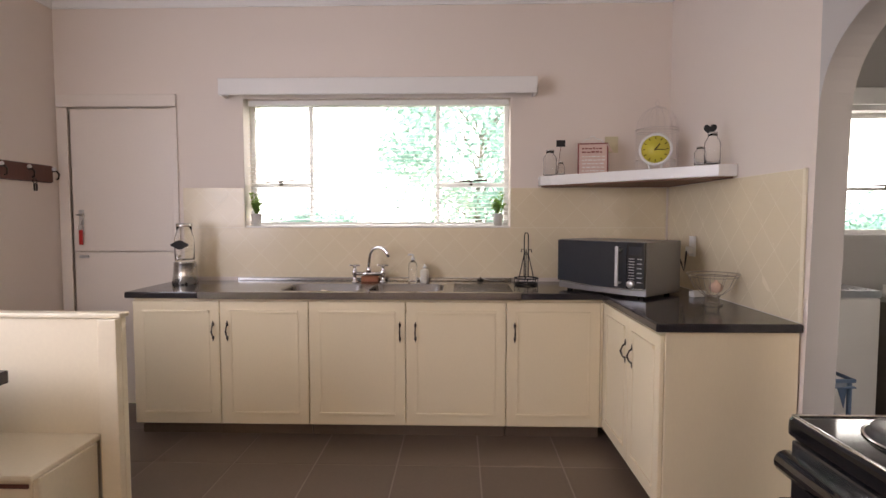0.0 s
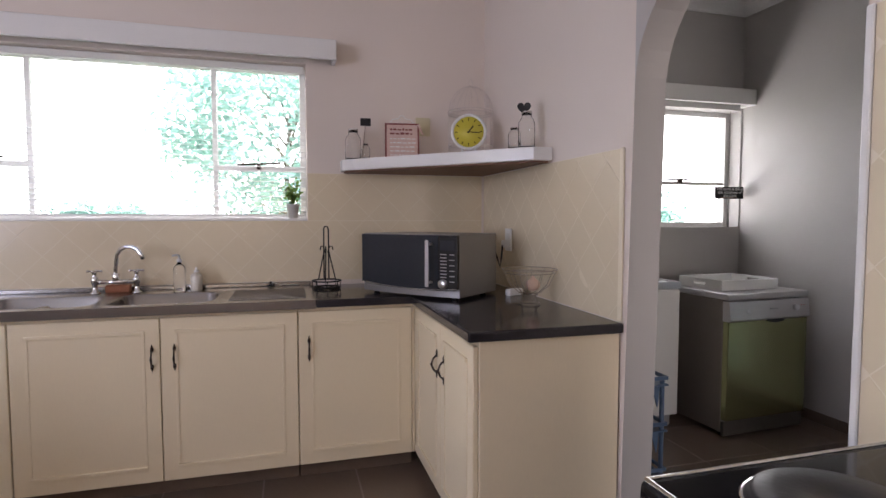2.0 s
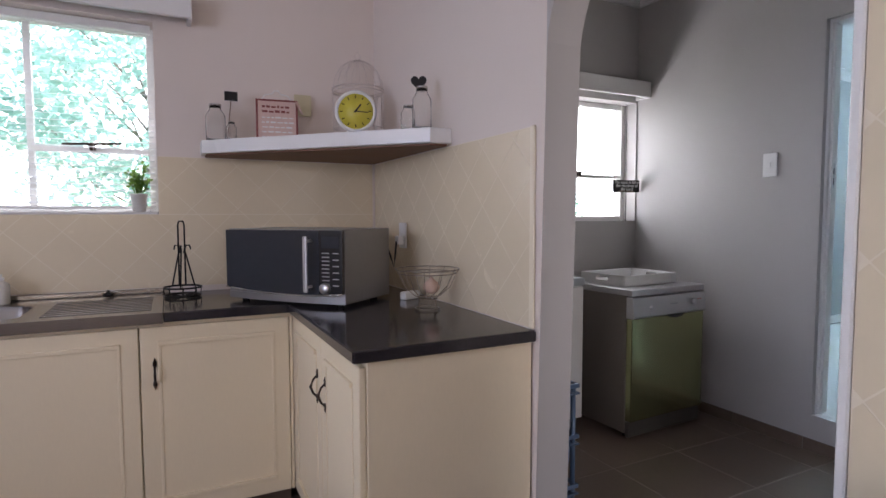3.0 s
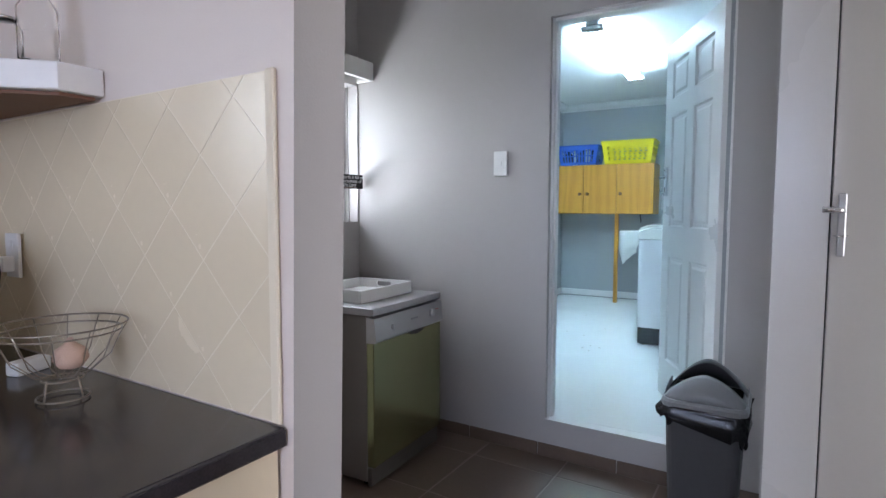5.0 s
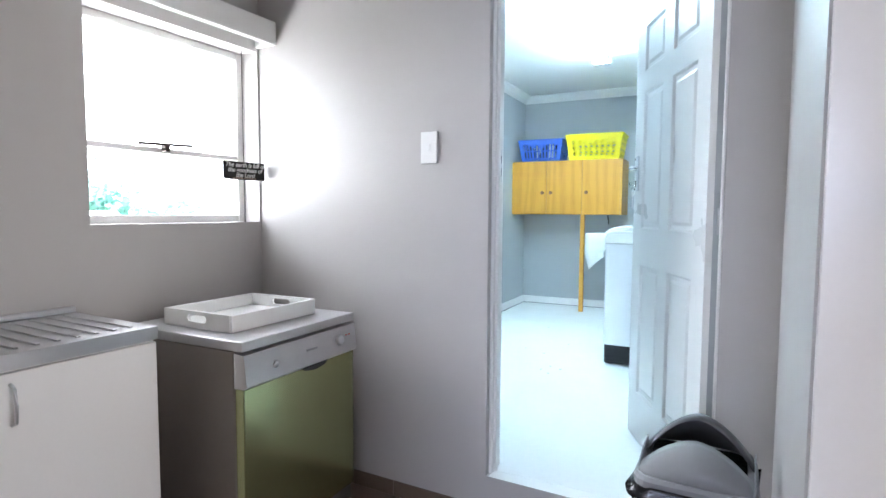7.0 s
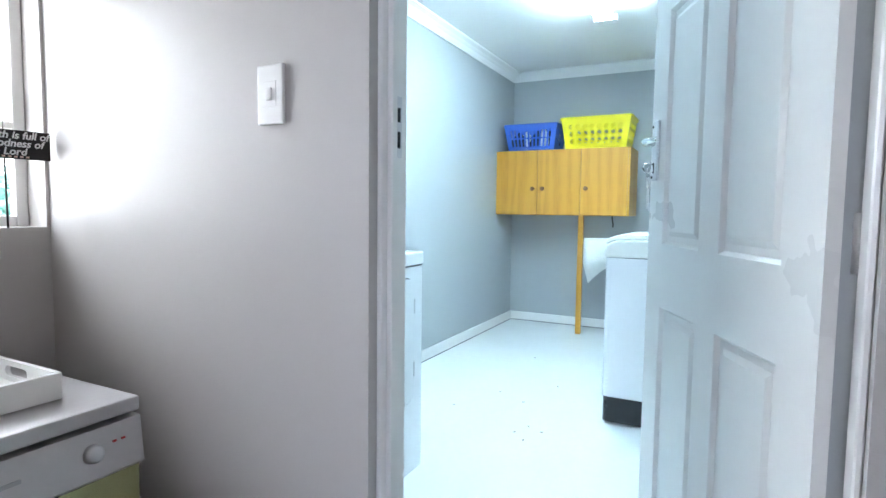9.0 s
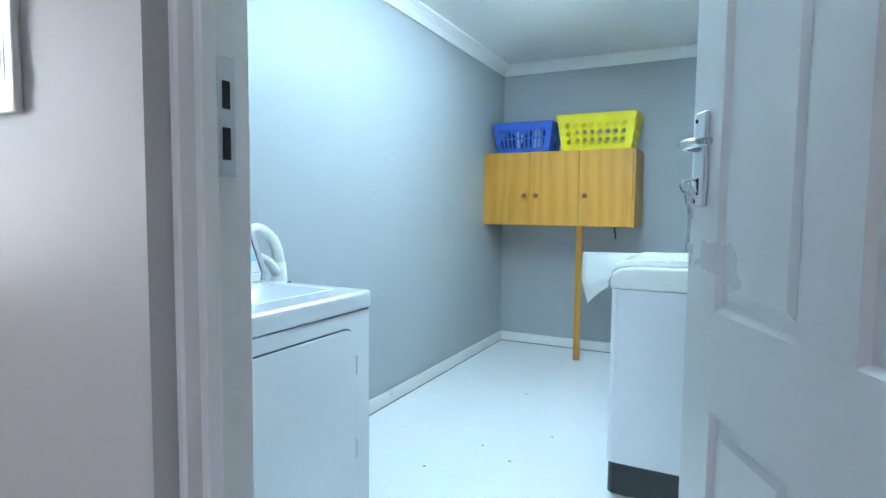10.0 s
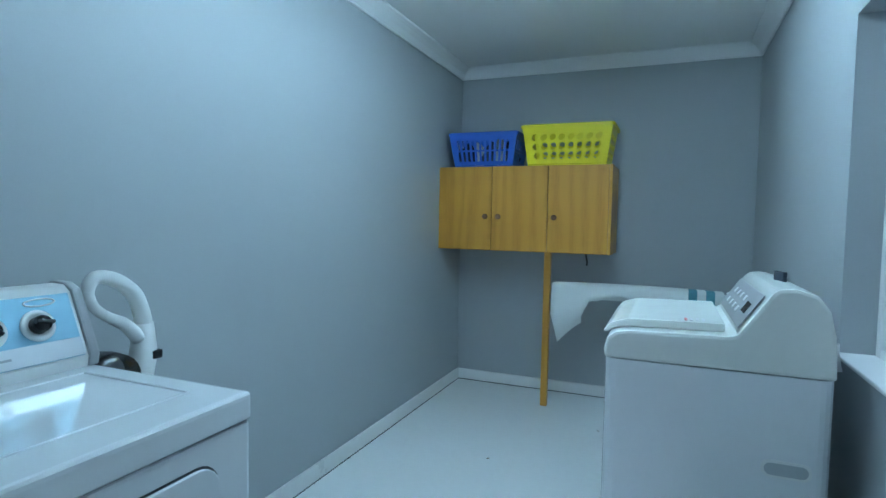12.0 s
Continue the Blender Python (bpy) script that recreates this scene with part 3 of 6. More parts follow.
def panel_leaf(w, h, th):
    """A moulded six-panel door leaf, hinge edge at x = 0, standing on z = 0, its thickness about y = 0."""
    xs = [0, 0.11, w / 2 - 0.05, w / 2 + 0.05, w - 0.11, w]
    zs = [0, 0.22, 0.83, 1.00, 1.62, 1.72, h - 0.11, h]
    bm = bmesh.new()
    sunk = []
    for y in (-th / 2, th / 2):
        grid = [[bm.verts.new((x, y, z)) for z in zs] for x in xs]
        for i in range(len(xs) - 1):
            for j in range(len(zs) - 1):
                q = (grid[i][j], grid[i + 1][j], grid[i + 1][j + 1], grid[i][j + 1])
                f = bm.faces.new(q if y < 0 else q[::-1])
                if i in (1, 3) and j in (1, 3, 5):
                    sunk.append(f)
        if y < 0:
            front = grid
    rim = [front[i][0] for i in range(6)] + [front[5][j] for j in range(1, 8)] + [front[i][7] for i in range(4, -1, -1)] + [front[0][j] for j in range(6, 0, -1)]
    back = [grid[i][0] for i in range(6)] + [grid[5][j] for j in range(1, 8)] + [grid[i][7] for i in range(4, -1, -1)] + [grid[0][j] for j in range(6, 0, -1)]
    for i in range(len(rim)):
        k = (i + 1) % len(rim)
        bm.faces.new((rim[k], rim[i], back[i], back[k]))
    bmesh.ops.recalc_face_normals(bm, faces=bm.faces[:])
    bmesh.ops.inset_individual(bm, faces=sunk, thickness=0.012, depth=-0.010)
    bmesh.ops.inset_individual(bm, faces=sunk, thickness=0.022, depth=0.0)
    bmesh.ops.inset_individual(bm, faces=sunk, thickness=0.018, depth=0.006)
    return bm


def lever_set(parent, x, z, side, with_key):
    """Lever handle, back plate and key on one face of a leaf; side -1 or 1: which face."""
    y = side * 0.021
    o = side * 0.008
    plate = part("lock_plate", bm_box(x - 0.021, min(y, y + o), z - 0.105, x + 0.021, max(y, y + o), z + 0.06, 0.003), SATIN, parent, "satin metal lock plate")
    part("lever", bm_tube([(x, y, z), (x, y + side * 0.034, z), (x - 0.02, y + side * 0.042, z), (x - 0.11, y + side * 0.040, z - 0.004)], 0.009, 10,
                          radii=[0.010, 0.010, 0.010, 0.007]), CHROME, plate)
    for dz in (0.045, -0.095):
        part("screw", bm_lathe([(0.004, 0), (0.004, 0.002), (0.002, 0.003)], 8, m=pose(0, 0, 0, -90 * side), at=(x + 0.012, y + o, z + dz)), BLACK_METAL, plate)
    part("key_hole", bm_box(x - 0.004, min(y + o, y + o * 1.2), z - 0.085, x + 0.004, max(y + o, y + o * 1.2), z - 0.055, 0.001), BLACK_METAL, plate)
    if with_key:
        part("key_bow", bm_tube([(x, y + side * (0.022 + 0.016 * math.cos(a * 0.785)), z - 0.070 + 0.014 * math.sin(a * 0.785)) for a in range(8)], 0.0025, 6, closed=True), CHROME, plate)
        part("key_ring", bm_tube([(x + 0.018 * math.cos(a * 0.6283), y + side * 0.022, z - 0.085 + 0.018 * math.sin(a * 0.6283)) for a in range(10)], 0.0018, 6, closed=True), CHROME, plate)
        hang = (x - 0.004, y + side * 0.022, z - 0.112)
        k = bm_tube([(hang[0] + 0.012 * math.cos(a * 0.5236), hang[1], hang[2] + 0.014 * math.sin(a * 0.5236)) for a in range(12)], 0.003, 6, closed=True)
        bm_tube([(hang[0], hang[1], hang[2] - 0.013), (hang[0] + 0.004, hang[1], hang[2] - 0.072)], 0.0036, 8, bm=k)
        bm_box(hang[0] - 0.018, hang[1] - 0.0015, hang[2] - 0.072, hang[0] + 0.006, hang[1] + 0.0015, hang[2] - 0.056, 0.001, bm=k)
        bm_box(hang[0] - 0.018, hang[1] - 0.0015, hang[2] - 0.078, hang[0] - 0.010, hang[1] + 0.0015, hang[2] - 0.070, 0.001, bm=k)
        part("spare_key", k, SATIN, plate)


def laundry_door():
    d = tagged(new("door_2"), "white six-panel door standing open into the laundry", "door", kind="structure")
    d.matrix_basis = pose(3.992, 1.937, LF + 0.008, 0, 0, 27.3)
    leaf = part("leaf", panel_leaf(0.785, 2.03, 0.04), WHITE_TRIM, d)
    lever_set(leaf, 0.737, 1.280, 1, True)
    lever_set(leaf, 0.737, 1.280, -1, False)
    for z in (0.2, 1.0, 1.8):
        part("hinge", bm_lathe([(0.007, 0), (0.007, 0.09)], 8, at=(-0.006, -0.022, z)), SATIN, d)
    j = tagged(new("door_frame_laundry"), "white painted timber frame of the laundry doorway", "door frame", kind="structure")
    b = bm_box(EW + 0.026, 2.722, 0.198, 4.02, 2.7345, 2.2695, 0.003)
    part("jamb", b, WHITE_TRIM, j)
    part("jamb", bm_box(EW + 0.026, 1.9005, 0.198, 4.02, 1.912, 2.2695, 0.003), WHITE_TRIM, j)
    part("head", bm_box(EW + 0.027, 1.9125, 2.250, 4.019, 2.7215, 2.2695, 0.003), WHITE_TRIM, j)
    part("stop", bm_box(3.945, 2.709, 0.201, 3.965, 2.7215, 2.2545, 0.002), WHITE_TRIM, j)
    s = part("strike_plate", bm_box(3.972, 2.7185, 1.405, 3.996, 2.7215, 1.535, 0.001), SATIN, j, "metal strike plate in the jamb")
    part("slot", bm_box(3.978, 2.7175, 1.425, 3.988, 2.7186, 1.460), CHALK, s)
    part("slot", bm_box(3.978, 2.7175, 1.480, 3.988, 2.7186, 1.510), CHALK, s)


laundry_door()


def pantry_door():
    d = tagged(new("door_3"), "white flush door with a lever handle, closed", "door", kind="structure")
    d.matrix_basis = pose(2.98, 0, 0)
    part("leaf", bm_box(-0.0105, 0.809, 0.008, 0.034, 1.5955, 2.047, 0.002), WHITE_TRIM, d)
    part("jamb", bm_box(-0.012, 1.599, 0, 0.068, 1.725, 2.12, 0.002), WHITE_TRIM, d)
    part("jamb", bm_box(-0.012, 0.69, 0, 0.068, 0.806, 2.12, 0.006), WHITE_TRIM, d)
    part("head", bm_box(-0.011, 0.807, 2.05, 0.067, 1.5985, 2.119, 0.006), WHITE_TRIM, d)
    p = part("lock_plate", bm_box(-0.019, 1.563, 1.18, -0.0115, 1.582, 1.345, 0.003), SATIN, d, "brass lock plate")
    part("lever", bm_tube([(-0.018, 1.573, 1.30), (-0.046, 1.573, 1.30), (-0.050, 1.585, 1.302), (-0.050, 1.617, 1.302)], 0.008, 8), CHROME, p)
    part("key", bm_tube([(-0.037 - 0.012 * math.cos(a * 0.785), 1.575 + 0.013 * math.sin(a * 0.785), 1.235) for a in range(8)], 0.0025, 6, closed=True), CHROME, p)

    # dark strip fills the gap and paints its shadow
    part("door_seal", bm_box(-0.0112, 1.5957, 0.01, 0.03, 1.5988, 2.046), GAP_GREY, d, "dark strip standing in for the door gap's shadow")
    # unseen wall, added to keep outside light out of the door gap
    setting("wall_pantry_inner", bm_box(3.052, 0.62, 0, 3.10, 1.605, 2.4), GREY_WALL, "unseen wall added behind the pantry door to stop light leaks")


pantry_door()

# ---------------------------------------------------------------- kitchen: cabinets and worktops
def pull_handle(parent, x, z, length=0.078):
    """Curved dark pull with spade ends on a front facing -y at y = 0."""
    b = bm_tube([(x, -0.004, z - length / 2), (x, -0.018, z - length * 0.32), (x, -0.028, z), (x, -0.018, z + length * 0.32), (x, -0.004, z + length / 2)],
                0.005, 8, radii=[0.0035, 0.004, 0.0055, 0.004, 0.0035])
    for s in (-1, 1):
        bm_box(x - 0.007, -0.007, z + s * (length / 2) - 0.010, x + 0.007, -0.001, z + s * (length / 2) + 0.010, 0.0035, 2, bm=b)
        bm_tube([(x, -0.004, z + s * (length / 2 + 0.010)), (x, -0.003, z + s * (length / 2 + 0.024))], 0.004, 6, bm=b, radii=[0.005, 0.001])
    return part("handle", b, BRONZE, parent, "dark bronze pull handle")


def cabinet_door(parent, x0, x1, z0, z1, handle_x):
    """Painted slab with a planted bead that frames a panel; front face at y = 0."""
    d = part("door", bm_box(x0 + 0.002, 0, z0, x1 - 0.002, 0.02, z1, 0.003), CABINET, parent)
    m = 0.062
    a0, a1, c0, c1 = x0 + m, x1 - m, z0 + m, z1 - m * 0.9
    b = bm_box(a0, -0.010, c1 - 0.016, a1, 0.001, c1, 0.0028, 2)
    bm_box(a0, -0.010, c0, a1, 0.001, c0 + 0.016, 0.0028, 2, bm=b)
    bm_box(a0, -0.003, c0 + 0.014, a0 + 0.012, 0.001, c1 - 0.014, 0.0024, 2, bm=b)
    bm_box(a1 - 0.012, -0.003, c0 + 0.014, a1, 0.001, c1 - 0.014, 0.0024, 2, bm=b)
    part("bead", b, CABINET, d)
    if handle_x is not None:
        pull_handle(d, handle_x, 0.66)
    return d


def base_cabinet(at, w, depth, doors, label):
    c = thing("base_cabinet", label, "kitchen cabinet", at, "base cabinets under the worktop")
    z0, z1 = 0.085, 0.859
    part("side_panel", bm_box(0.0, 0.022, z0, 0.018, depth, z1, 0.0015), CABINET, c)
    part("side_panel", bm_box(w - 0.018, 0.022, z0, w, depth, z1, 0.0015), CABINET, c)
    part("bottom_panel", bm_box(0.0185, 0.022, z0, w - 0.0185, depth, z0 + 0.018), CABINET, c)
    part("back_panel", bm_box(0.0185, depth - 0.012, z0 + 0.0185, w - 0.0185, depth, z1), CABINET, c)
    part("front_rail", bm_box(0.0185, 0.022, z1 - 0.07, w - 0.0185, 0.04, z1), CABINET, c)
    for x0, x1, hx in doors:
        cabinet_door(c, x0, x1, z0 + 0.002, z1 - 0.018, hx)
    part("plinth", bm_box(0.004, 0.075, 0.0, w - 0.004, 0.09, z0 - 0.001), FLOOR_TILE, c, "brown tiled plinth under the cabinet")
    return c


base_cabinet(pose(-1.53, 3.40, 0), 1.077, 0.597, ((0.0, 0.535, 0.495), (0.535, 1.077, 0.582)), "cream painted double-door base cabinet beside the stable door")
base_cabinet(pose(-0.452, 3.40, 0), 1.188, 0.597, ((0.0, 0.586, 0.552), (0.586, 1.188, 0.645)), "cream painted double-door base cabinet under the sink")
corner = base_cabinet(pose(0.737, 3.40, 0), 0.573, 0.597, ((0.0, 0.56, 0.05),), "cream painted single-door base cabinet in the corner")
base_cabinet(pose(1.312, 3.415, 0, 0, 0, -90), 0.93, 0.58, ((0.03, 0.495, 0.45), (0.495, 0.925, 0.56)), "cream painted double-door base cabinet beside the arch")


part("filler_strip", bm_box(0.5615, 0.003, 0.087, 0.5735, 0.0215, 0.841, 0.001), CABINET, corner)
part("filler_strip", bm_box(0.577, -0.0135, 0.087, 0.592, 0.0205, 0.841, 0.001), CABINET, corner)


def worktops():
    t = thing("worktop", "polished black granite worktop turning the corner", "worktop", pose(0, 0, 0.860))
    part("slab", bm_prism([(0.822, 3.995), (0.822, 3.375), (1.290, 3.375), (1.290, 2.468), (1.896, 2.468), (1.896, 3.995)], 0, 0.038, 0.005), GRANITE, t)
    part("front_edge", bm_box(0.823, 3.3712, 0.004, 1.286, 3.3748, 0.034, 0.0015), GRANITE, t)
    part("front_edge", bm_box(1.2862, 2.469, 0.004, 1.2898, 3.371, 0.034, 0.0015), GRANITE, t)
    part("end_edge", bm_box(1.291, 2.4642, 0.004, 1.895, 2.4678, 0.034, 0.0015), GRANITE, t)
    e = thing("worktop", "polished black granite worktop end piece beside the sink", "worktop", pose(0, 0, 0.860))
    part("slab", bm_prism([(-1.56, 3.995), (-1.56, 3.375), (-1.116, 3.375), (-1.116, 3.995)], 0, 0.038, 0.005), GRANITE, e)
    part("front_edge", bm_box(-1.559, 3.3712, 0.004, -1.117, 3.3748, 0.034, 0.0015), GRANITE, e)


worktops()


def sink_unit(name, x0, x1, y0, y1, z, bowls, grooves, label, metal=STEEL):
    """A pressed steel top with sunk bowls and drainer ribs."""
    s = thing(name, label, "sink", pose(0, 0, 0))
    b = bmesh.new()
    edges = []
    for loop in [[(x0, y0), (x1, y0), (x1, y1), (x0, y1)]] + [round_rect(*q, 0.07) for q in bowls]:
        vs = [b.verts.new((x, y, z)) for x, y in loop]
        edges += [b.edges.new((vs[i], vs[(i + 1) % len(vs)])) for i in range(len(vs))]
    bmesh.ops.triangle_fill(b, use_beauty=True, use_dissolve=False, edges=edges)
    bmesh.ops.recalc_face_normals(b, faces=b.faces[:])
    for f in b.faces:
        if f.normal.z < 0:
            f.normal_flip()
    rim = [(x0, y0), (x1, y0), (x1, y1), (x0, y1)]
    for i in range(4):
        (xa, ya), (xb, yb) = rim[i], rim[(i + 1) % 4]
        b.faces.new([b.verts.new(c) for c in ((xa, ya, z), (xb, yb, z), (xb, yb, z - 0.042), (xa, ya, z - 0.042))])
    part("drainer", b, metal, s)
    part("back_lip", bm_box(x0, y1 - 0.022, z + 0.0005, x1, y1, z + 0.022, 0.004, 2), metal, s)
    for q in bowls:
        b = bmesh.new()
        prev = None
        for dz, ins in ((0.0, 0.0), (-0.012, 0.006), (-0.10, 0.016), (-0.135, 0.03), (-0.15, 0.06)):
            ring = [b.verts.new((x, y, z + dz)) for x, y in round_rect(q[0] + ins, q[1] + ins, q[2] - ins, q[3] - ins, max(0.07 - ins * 0.3, 0.03))]
            if prev:
                for i in range(len(ring)):
                    b.faces.new((prev[i], ring[i], ring[(i + 1) % len(ring)], prev[(i + 1) % len(ring)]))
            prev = ring
        b.faces.new(prev)
        bmesh.ops.recalc_face_normals(b, faces=b.faces[:])
        bowl = part("bowl", b, metal, s, "deep pressed steel bowl", smooth=True)
        cx, cy = (q[0] + q[2]) / 2, (q[1] + q[3]) / 2
        part("waste", bm_lathe([(0.036, 0), (0.036, 0.003), (0.026, 0.004), (0.024, 0.001)], 20, at=(cx, cy, z - 0.149)), CHROME, bowl)
    for xa, xb, ya, yb, n, along in grooves:
        for i in range(n):
            if along == "x":
                yy = ya + (yb - ya) * i / (n - 1)
                g = bm_box(xa, yy - 0.005, z + 0.0003, xb, yy + 0.005, z + 0.0032, 0.0014, 2)
            else:
                xx = xa + (xb - xa) * i / (n - 1)
                g = bm_box(xx - 0.006, ya, z + 0.0003, xx + 0.006, yb, z + 0.006, 0.0026, 2)
            part("drainer_rib", g, metal, s)
    return s


sink_unit("kitchen_sink", -1.114, 0.82, 3.370, 3.995, 0.900, [(-0.655, 3.44, -0.165, 3.80), (-0.11, 3.44, 0.355, 3.80)],
          [(0.42, 0.78, 3.46, 3.82, 9, "x")], "stainless steel double-bowl sink with drainer")


def mixer_tap():
    t = thing("mixer_tap", "chrome bridge mixer tap with swan-neck spout", "tap", pose(-0.165, 3.885, 0.900))
    for x in (-0.097, 0.097):
        leg = part("pillar", bm_lathe([(0.026, 0), (0.026, 0.006), (0.013, 0.012), (0.012, 0.05), (0.017, 0.055), (0.017, 0.085), (0.011, 0.09), (0.011, 0.105), (0.014, 0.108), (0.012, 0.116)], 16, at=(x, 0, 0)), CHROME, t)
        h = bm_tube([(x - 0.03, 0, 0.118), (x + 0.03, 0, 0.118)], 0.005, 8)
        bm_tube([(x, -0.03, 0.118), (x, 0.03, 0.118)], 0.005, 8, bm=h)
        for dx, dy in ((0.03, 0), (-0.03, 0), (0, 0.03), (0, -0.03)):
            bm_lathe([(0.003, -0.006), (0.0075, -0.003), (0.0075, 0.003), (0.003, 0.006)], 8, bm=h, at=(x + dx, dy, 0.118))
        part("cross_handle", h, CHROME, leg)
    part("bridge", bm_tube([(-0.097, 0, 0.06), (0.097, 0, 0.06)], 0.013, 12), CHROME, t)
    arc = [(0.0, 0, 0.06), (0.0, 0, 0.12), (0.008, -0.01, 0.17)]
    arc += [(0.075 - 0.067 * math.cos(radians(a)), -0.01 - 0.05 * (a / 150), 0.17 + 0.075 * math.sin(radians(a))) for a in (25, 50, 75, 100, 125, 150)]
    arc += [(0.145, -0.066, 0.180)]
    part("spout", bm_tube(arc, 0.0105, 12), CHROME, t)
    part("collar", bm_lathe([(0.016, 0.068), (0.018, 0.075), (0.018, 0.10), (0.014, 0.106)], 16), CHROME, t)


mixer_tap()


def bottle(name, at, h, r, mat_, cap, label, pump=False):
    t = thing(name, label, "bottle", at)
    part("bottle_body", bm_lathe([(r * 0.9, 0), (r, 0.006), (r, h * 0.62), (r * 0.85, h * 0.7), (r * 0.35, h * 0.76), (r * 0.35, h * 0.8)], 20), mat_, t)
    c = part("cap", bm_lathe([(r * 0.42, h * 0.8), (r * 0.42, h * 0.88), (r * 0.2, h * 0.9), (r * 0.2, h)], 16), cap, t)
    if pump:
        part("pump_nozzle", bm_tube([(0, 0, h * 0.98), (-0.01, -0.01, h), (-0.03, -0.02, h * 0.985)], 0.006, 8), cap, c)


bottle("soap_dispenser", pose(0.138, 3.88, 0.900), 0.195, 0.030, CLEAR, WHITE_PLASTIC, "clear pump soap bottle with white pump beside the tap", True)
bottle("soap_bottle", pose(0.218, 3.90, 0.900), 0.125, 0.030, SOAP, WHITE_PLASTIC, "small pale soap bottle on the sink")
sp = thing("sponge", "brown dish sponge behind the tap", "sponge", pose(-0.165, 3.93, 0.900))
part("sponge_block", bm_box(-0.06, -0.02, 0.0, 0.06, 0.02, 0.04, 0.008, 2), SPONGE, sp)
pl = thing("sink_plug", "dark rubber plug lying on the drainer", "plug", pose(0.60, 3.90, 0.9055))
part("plug_body", bm_lathe([(0.018, 0), (0.024, 0.012), (0.024, 0.016), (0.006, 0.02), (0.006, 0.03)], 14), BLACK_PLASTIC, pl)
part("chain", bm_tube([(0, 0, 0.03), (0.05, 0.02, 0.012), (0.12, 0.03, 0.004), (0.16, 0.05, 0.005)], 0.002, 6), SATIN, pl)


def drinks_jar():
    t = thing("drink_dispenser", "glass jar dispenser with a chalk label on a galvanised tin stand", "dispenser", pose(-1.40, 3.80, 0.898))
    part("tin_stand", bm_lathe([(0.080, 0), (0.084, 0.004), (0.075, 0.07), (0.070, 0.14), (0.074, 0.146), (0.070, 0.15), (0.064, 0.15)], 28), GALV, t, "galvanised tin stand with an embossed band")
    jar = part("jar", bm_lathe([(0.055, 0.151), (0.062, 0.158), (0.064, 0.30), (0.055, 0.335), (0.048, 0.35), (0.048, 0.385), (0.045, 0.385), (0.045, 0.345), (0.060, 0.30), (0.058, 0.165), (0.0, 0.160)], 24), JAR_GLASS, t)
    part("lid", bm_lathe([(0.052, 0.386), (0.053, 0.390), (0.053, 0.405), (0.05, 0.408)], 24), GALV, jar)
    out = [(0.055 * math.cos(radians(a)) * (1 + 0.12 * math.cos(radians(4 * a))), 0.028 * math.sin(radians(a)) * (1 + 0.12 * math.cos(radians(4 * a)))) for a in range(0, 360, 15)]
    part("chalk_label", turned(bm_prism(out, 0, 0.003), pose(0, -0.066, 0.265, 90)), CHALK, jar, "black scalloped chalk label")
    part("spigot", bm_tube([(0, -0.062, 0.19), (0, -0.10, 0.19), (0, -0.105, 0.165)], 0.009, 8), CHROME, jar)


drinks_jar()


def towel_stand():
    t = thing("roll_holder", "black wire kitchen-roll holder on the worktop", "kitchen roll holder", pose(0.90, 3.80, 0.898))
    for z, r in ((0.008, 0.075), (0.045, 0.078)):
        part("base_ring", bm_tube([(r * math.cos(a * math.pi / 12), r * math.sin(a * math.pi / 12), z) for a in range(24)], 0.0045, 6, closed=True), BLACK_METAL, t)
    for a in range(0, 360, 45):
        ca, sa = math.cos(radians(a)), math.sin(radians(a))
        part("upright", bm_tube([(0.02 * ca, 0.02 * sa, 0.006), (0.075 * ca, 0.075 * sa, 0.008), (0.078 * ca, 0.078 * sa, 0.045)], 0.003, 6), BLACK_METAL, t)
    for a in (20, 140, 260):
        ca, sa = math.cos(radians(a)), math.sin(radians(a))
        part("stem", bm_tube([(0.055 * ca, 0.055 * sa, 0.045), (0.012 * ca, 0.012 * sa, 0.22)], 0.0035, 6), BLACK_METAL, t)
        part("hook", bm_tube([(0.008 * ca, 0.008 * sa, 0.20), (0.02 * ca, 0.02 * sa, 0.235), (0.036 * ca, 0.036 * sa, 0.235), (0.04 * ca, 0.04 * sa, 0.215)], 0.0035, 6), BLACK_METAL, t)
    part("loop", bm_tube([(-0.013, 0, 0.05), (-0.013, 0, 0.33), (-0.008, 0, 0.345), (0.008, 0, 0.345), (0.013, 0, 0.33), (0.013, 0, 0.05)], 0.004, 6), BLACK_METAL, t)


towel_stand()


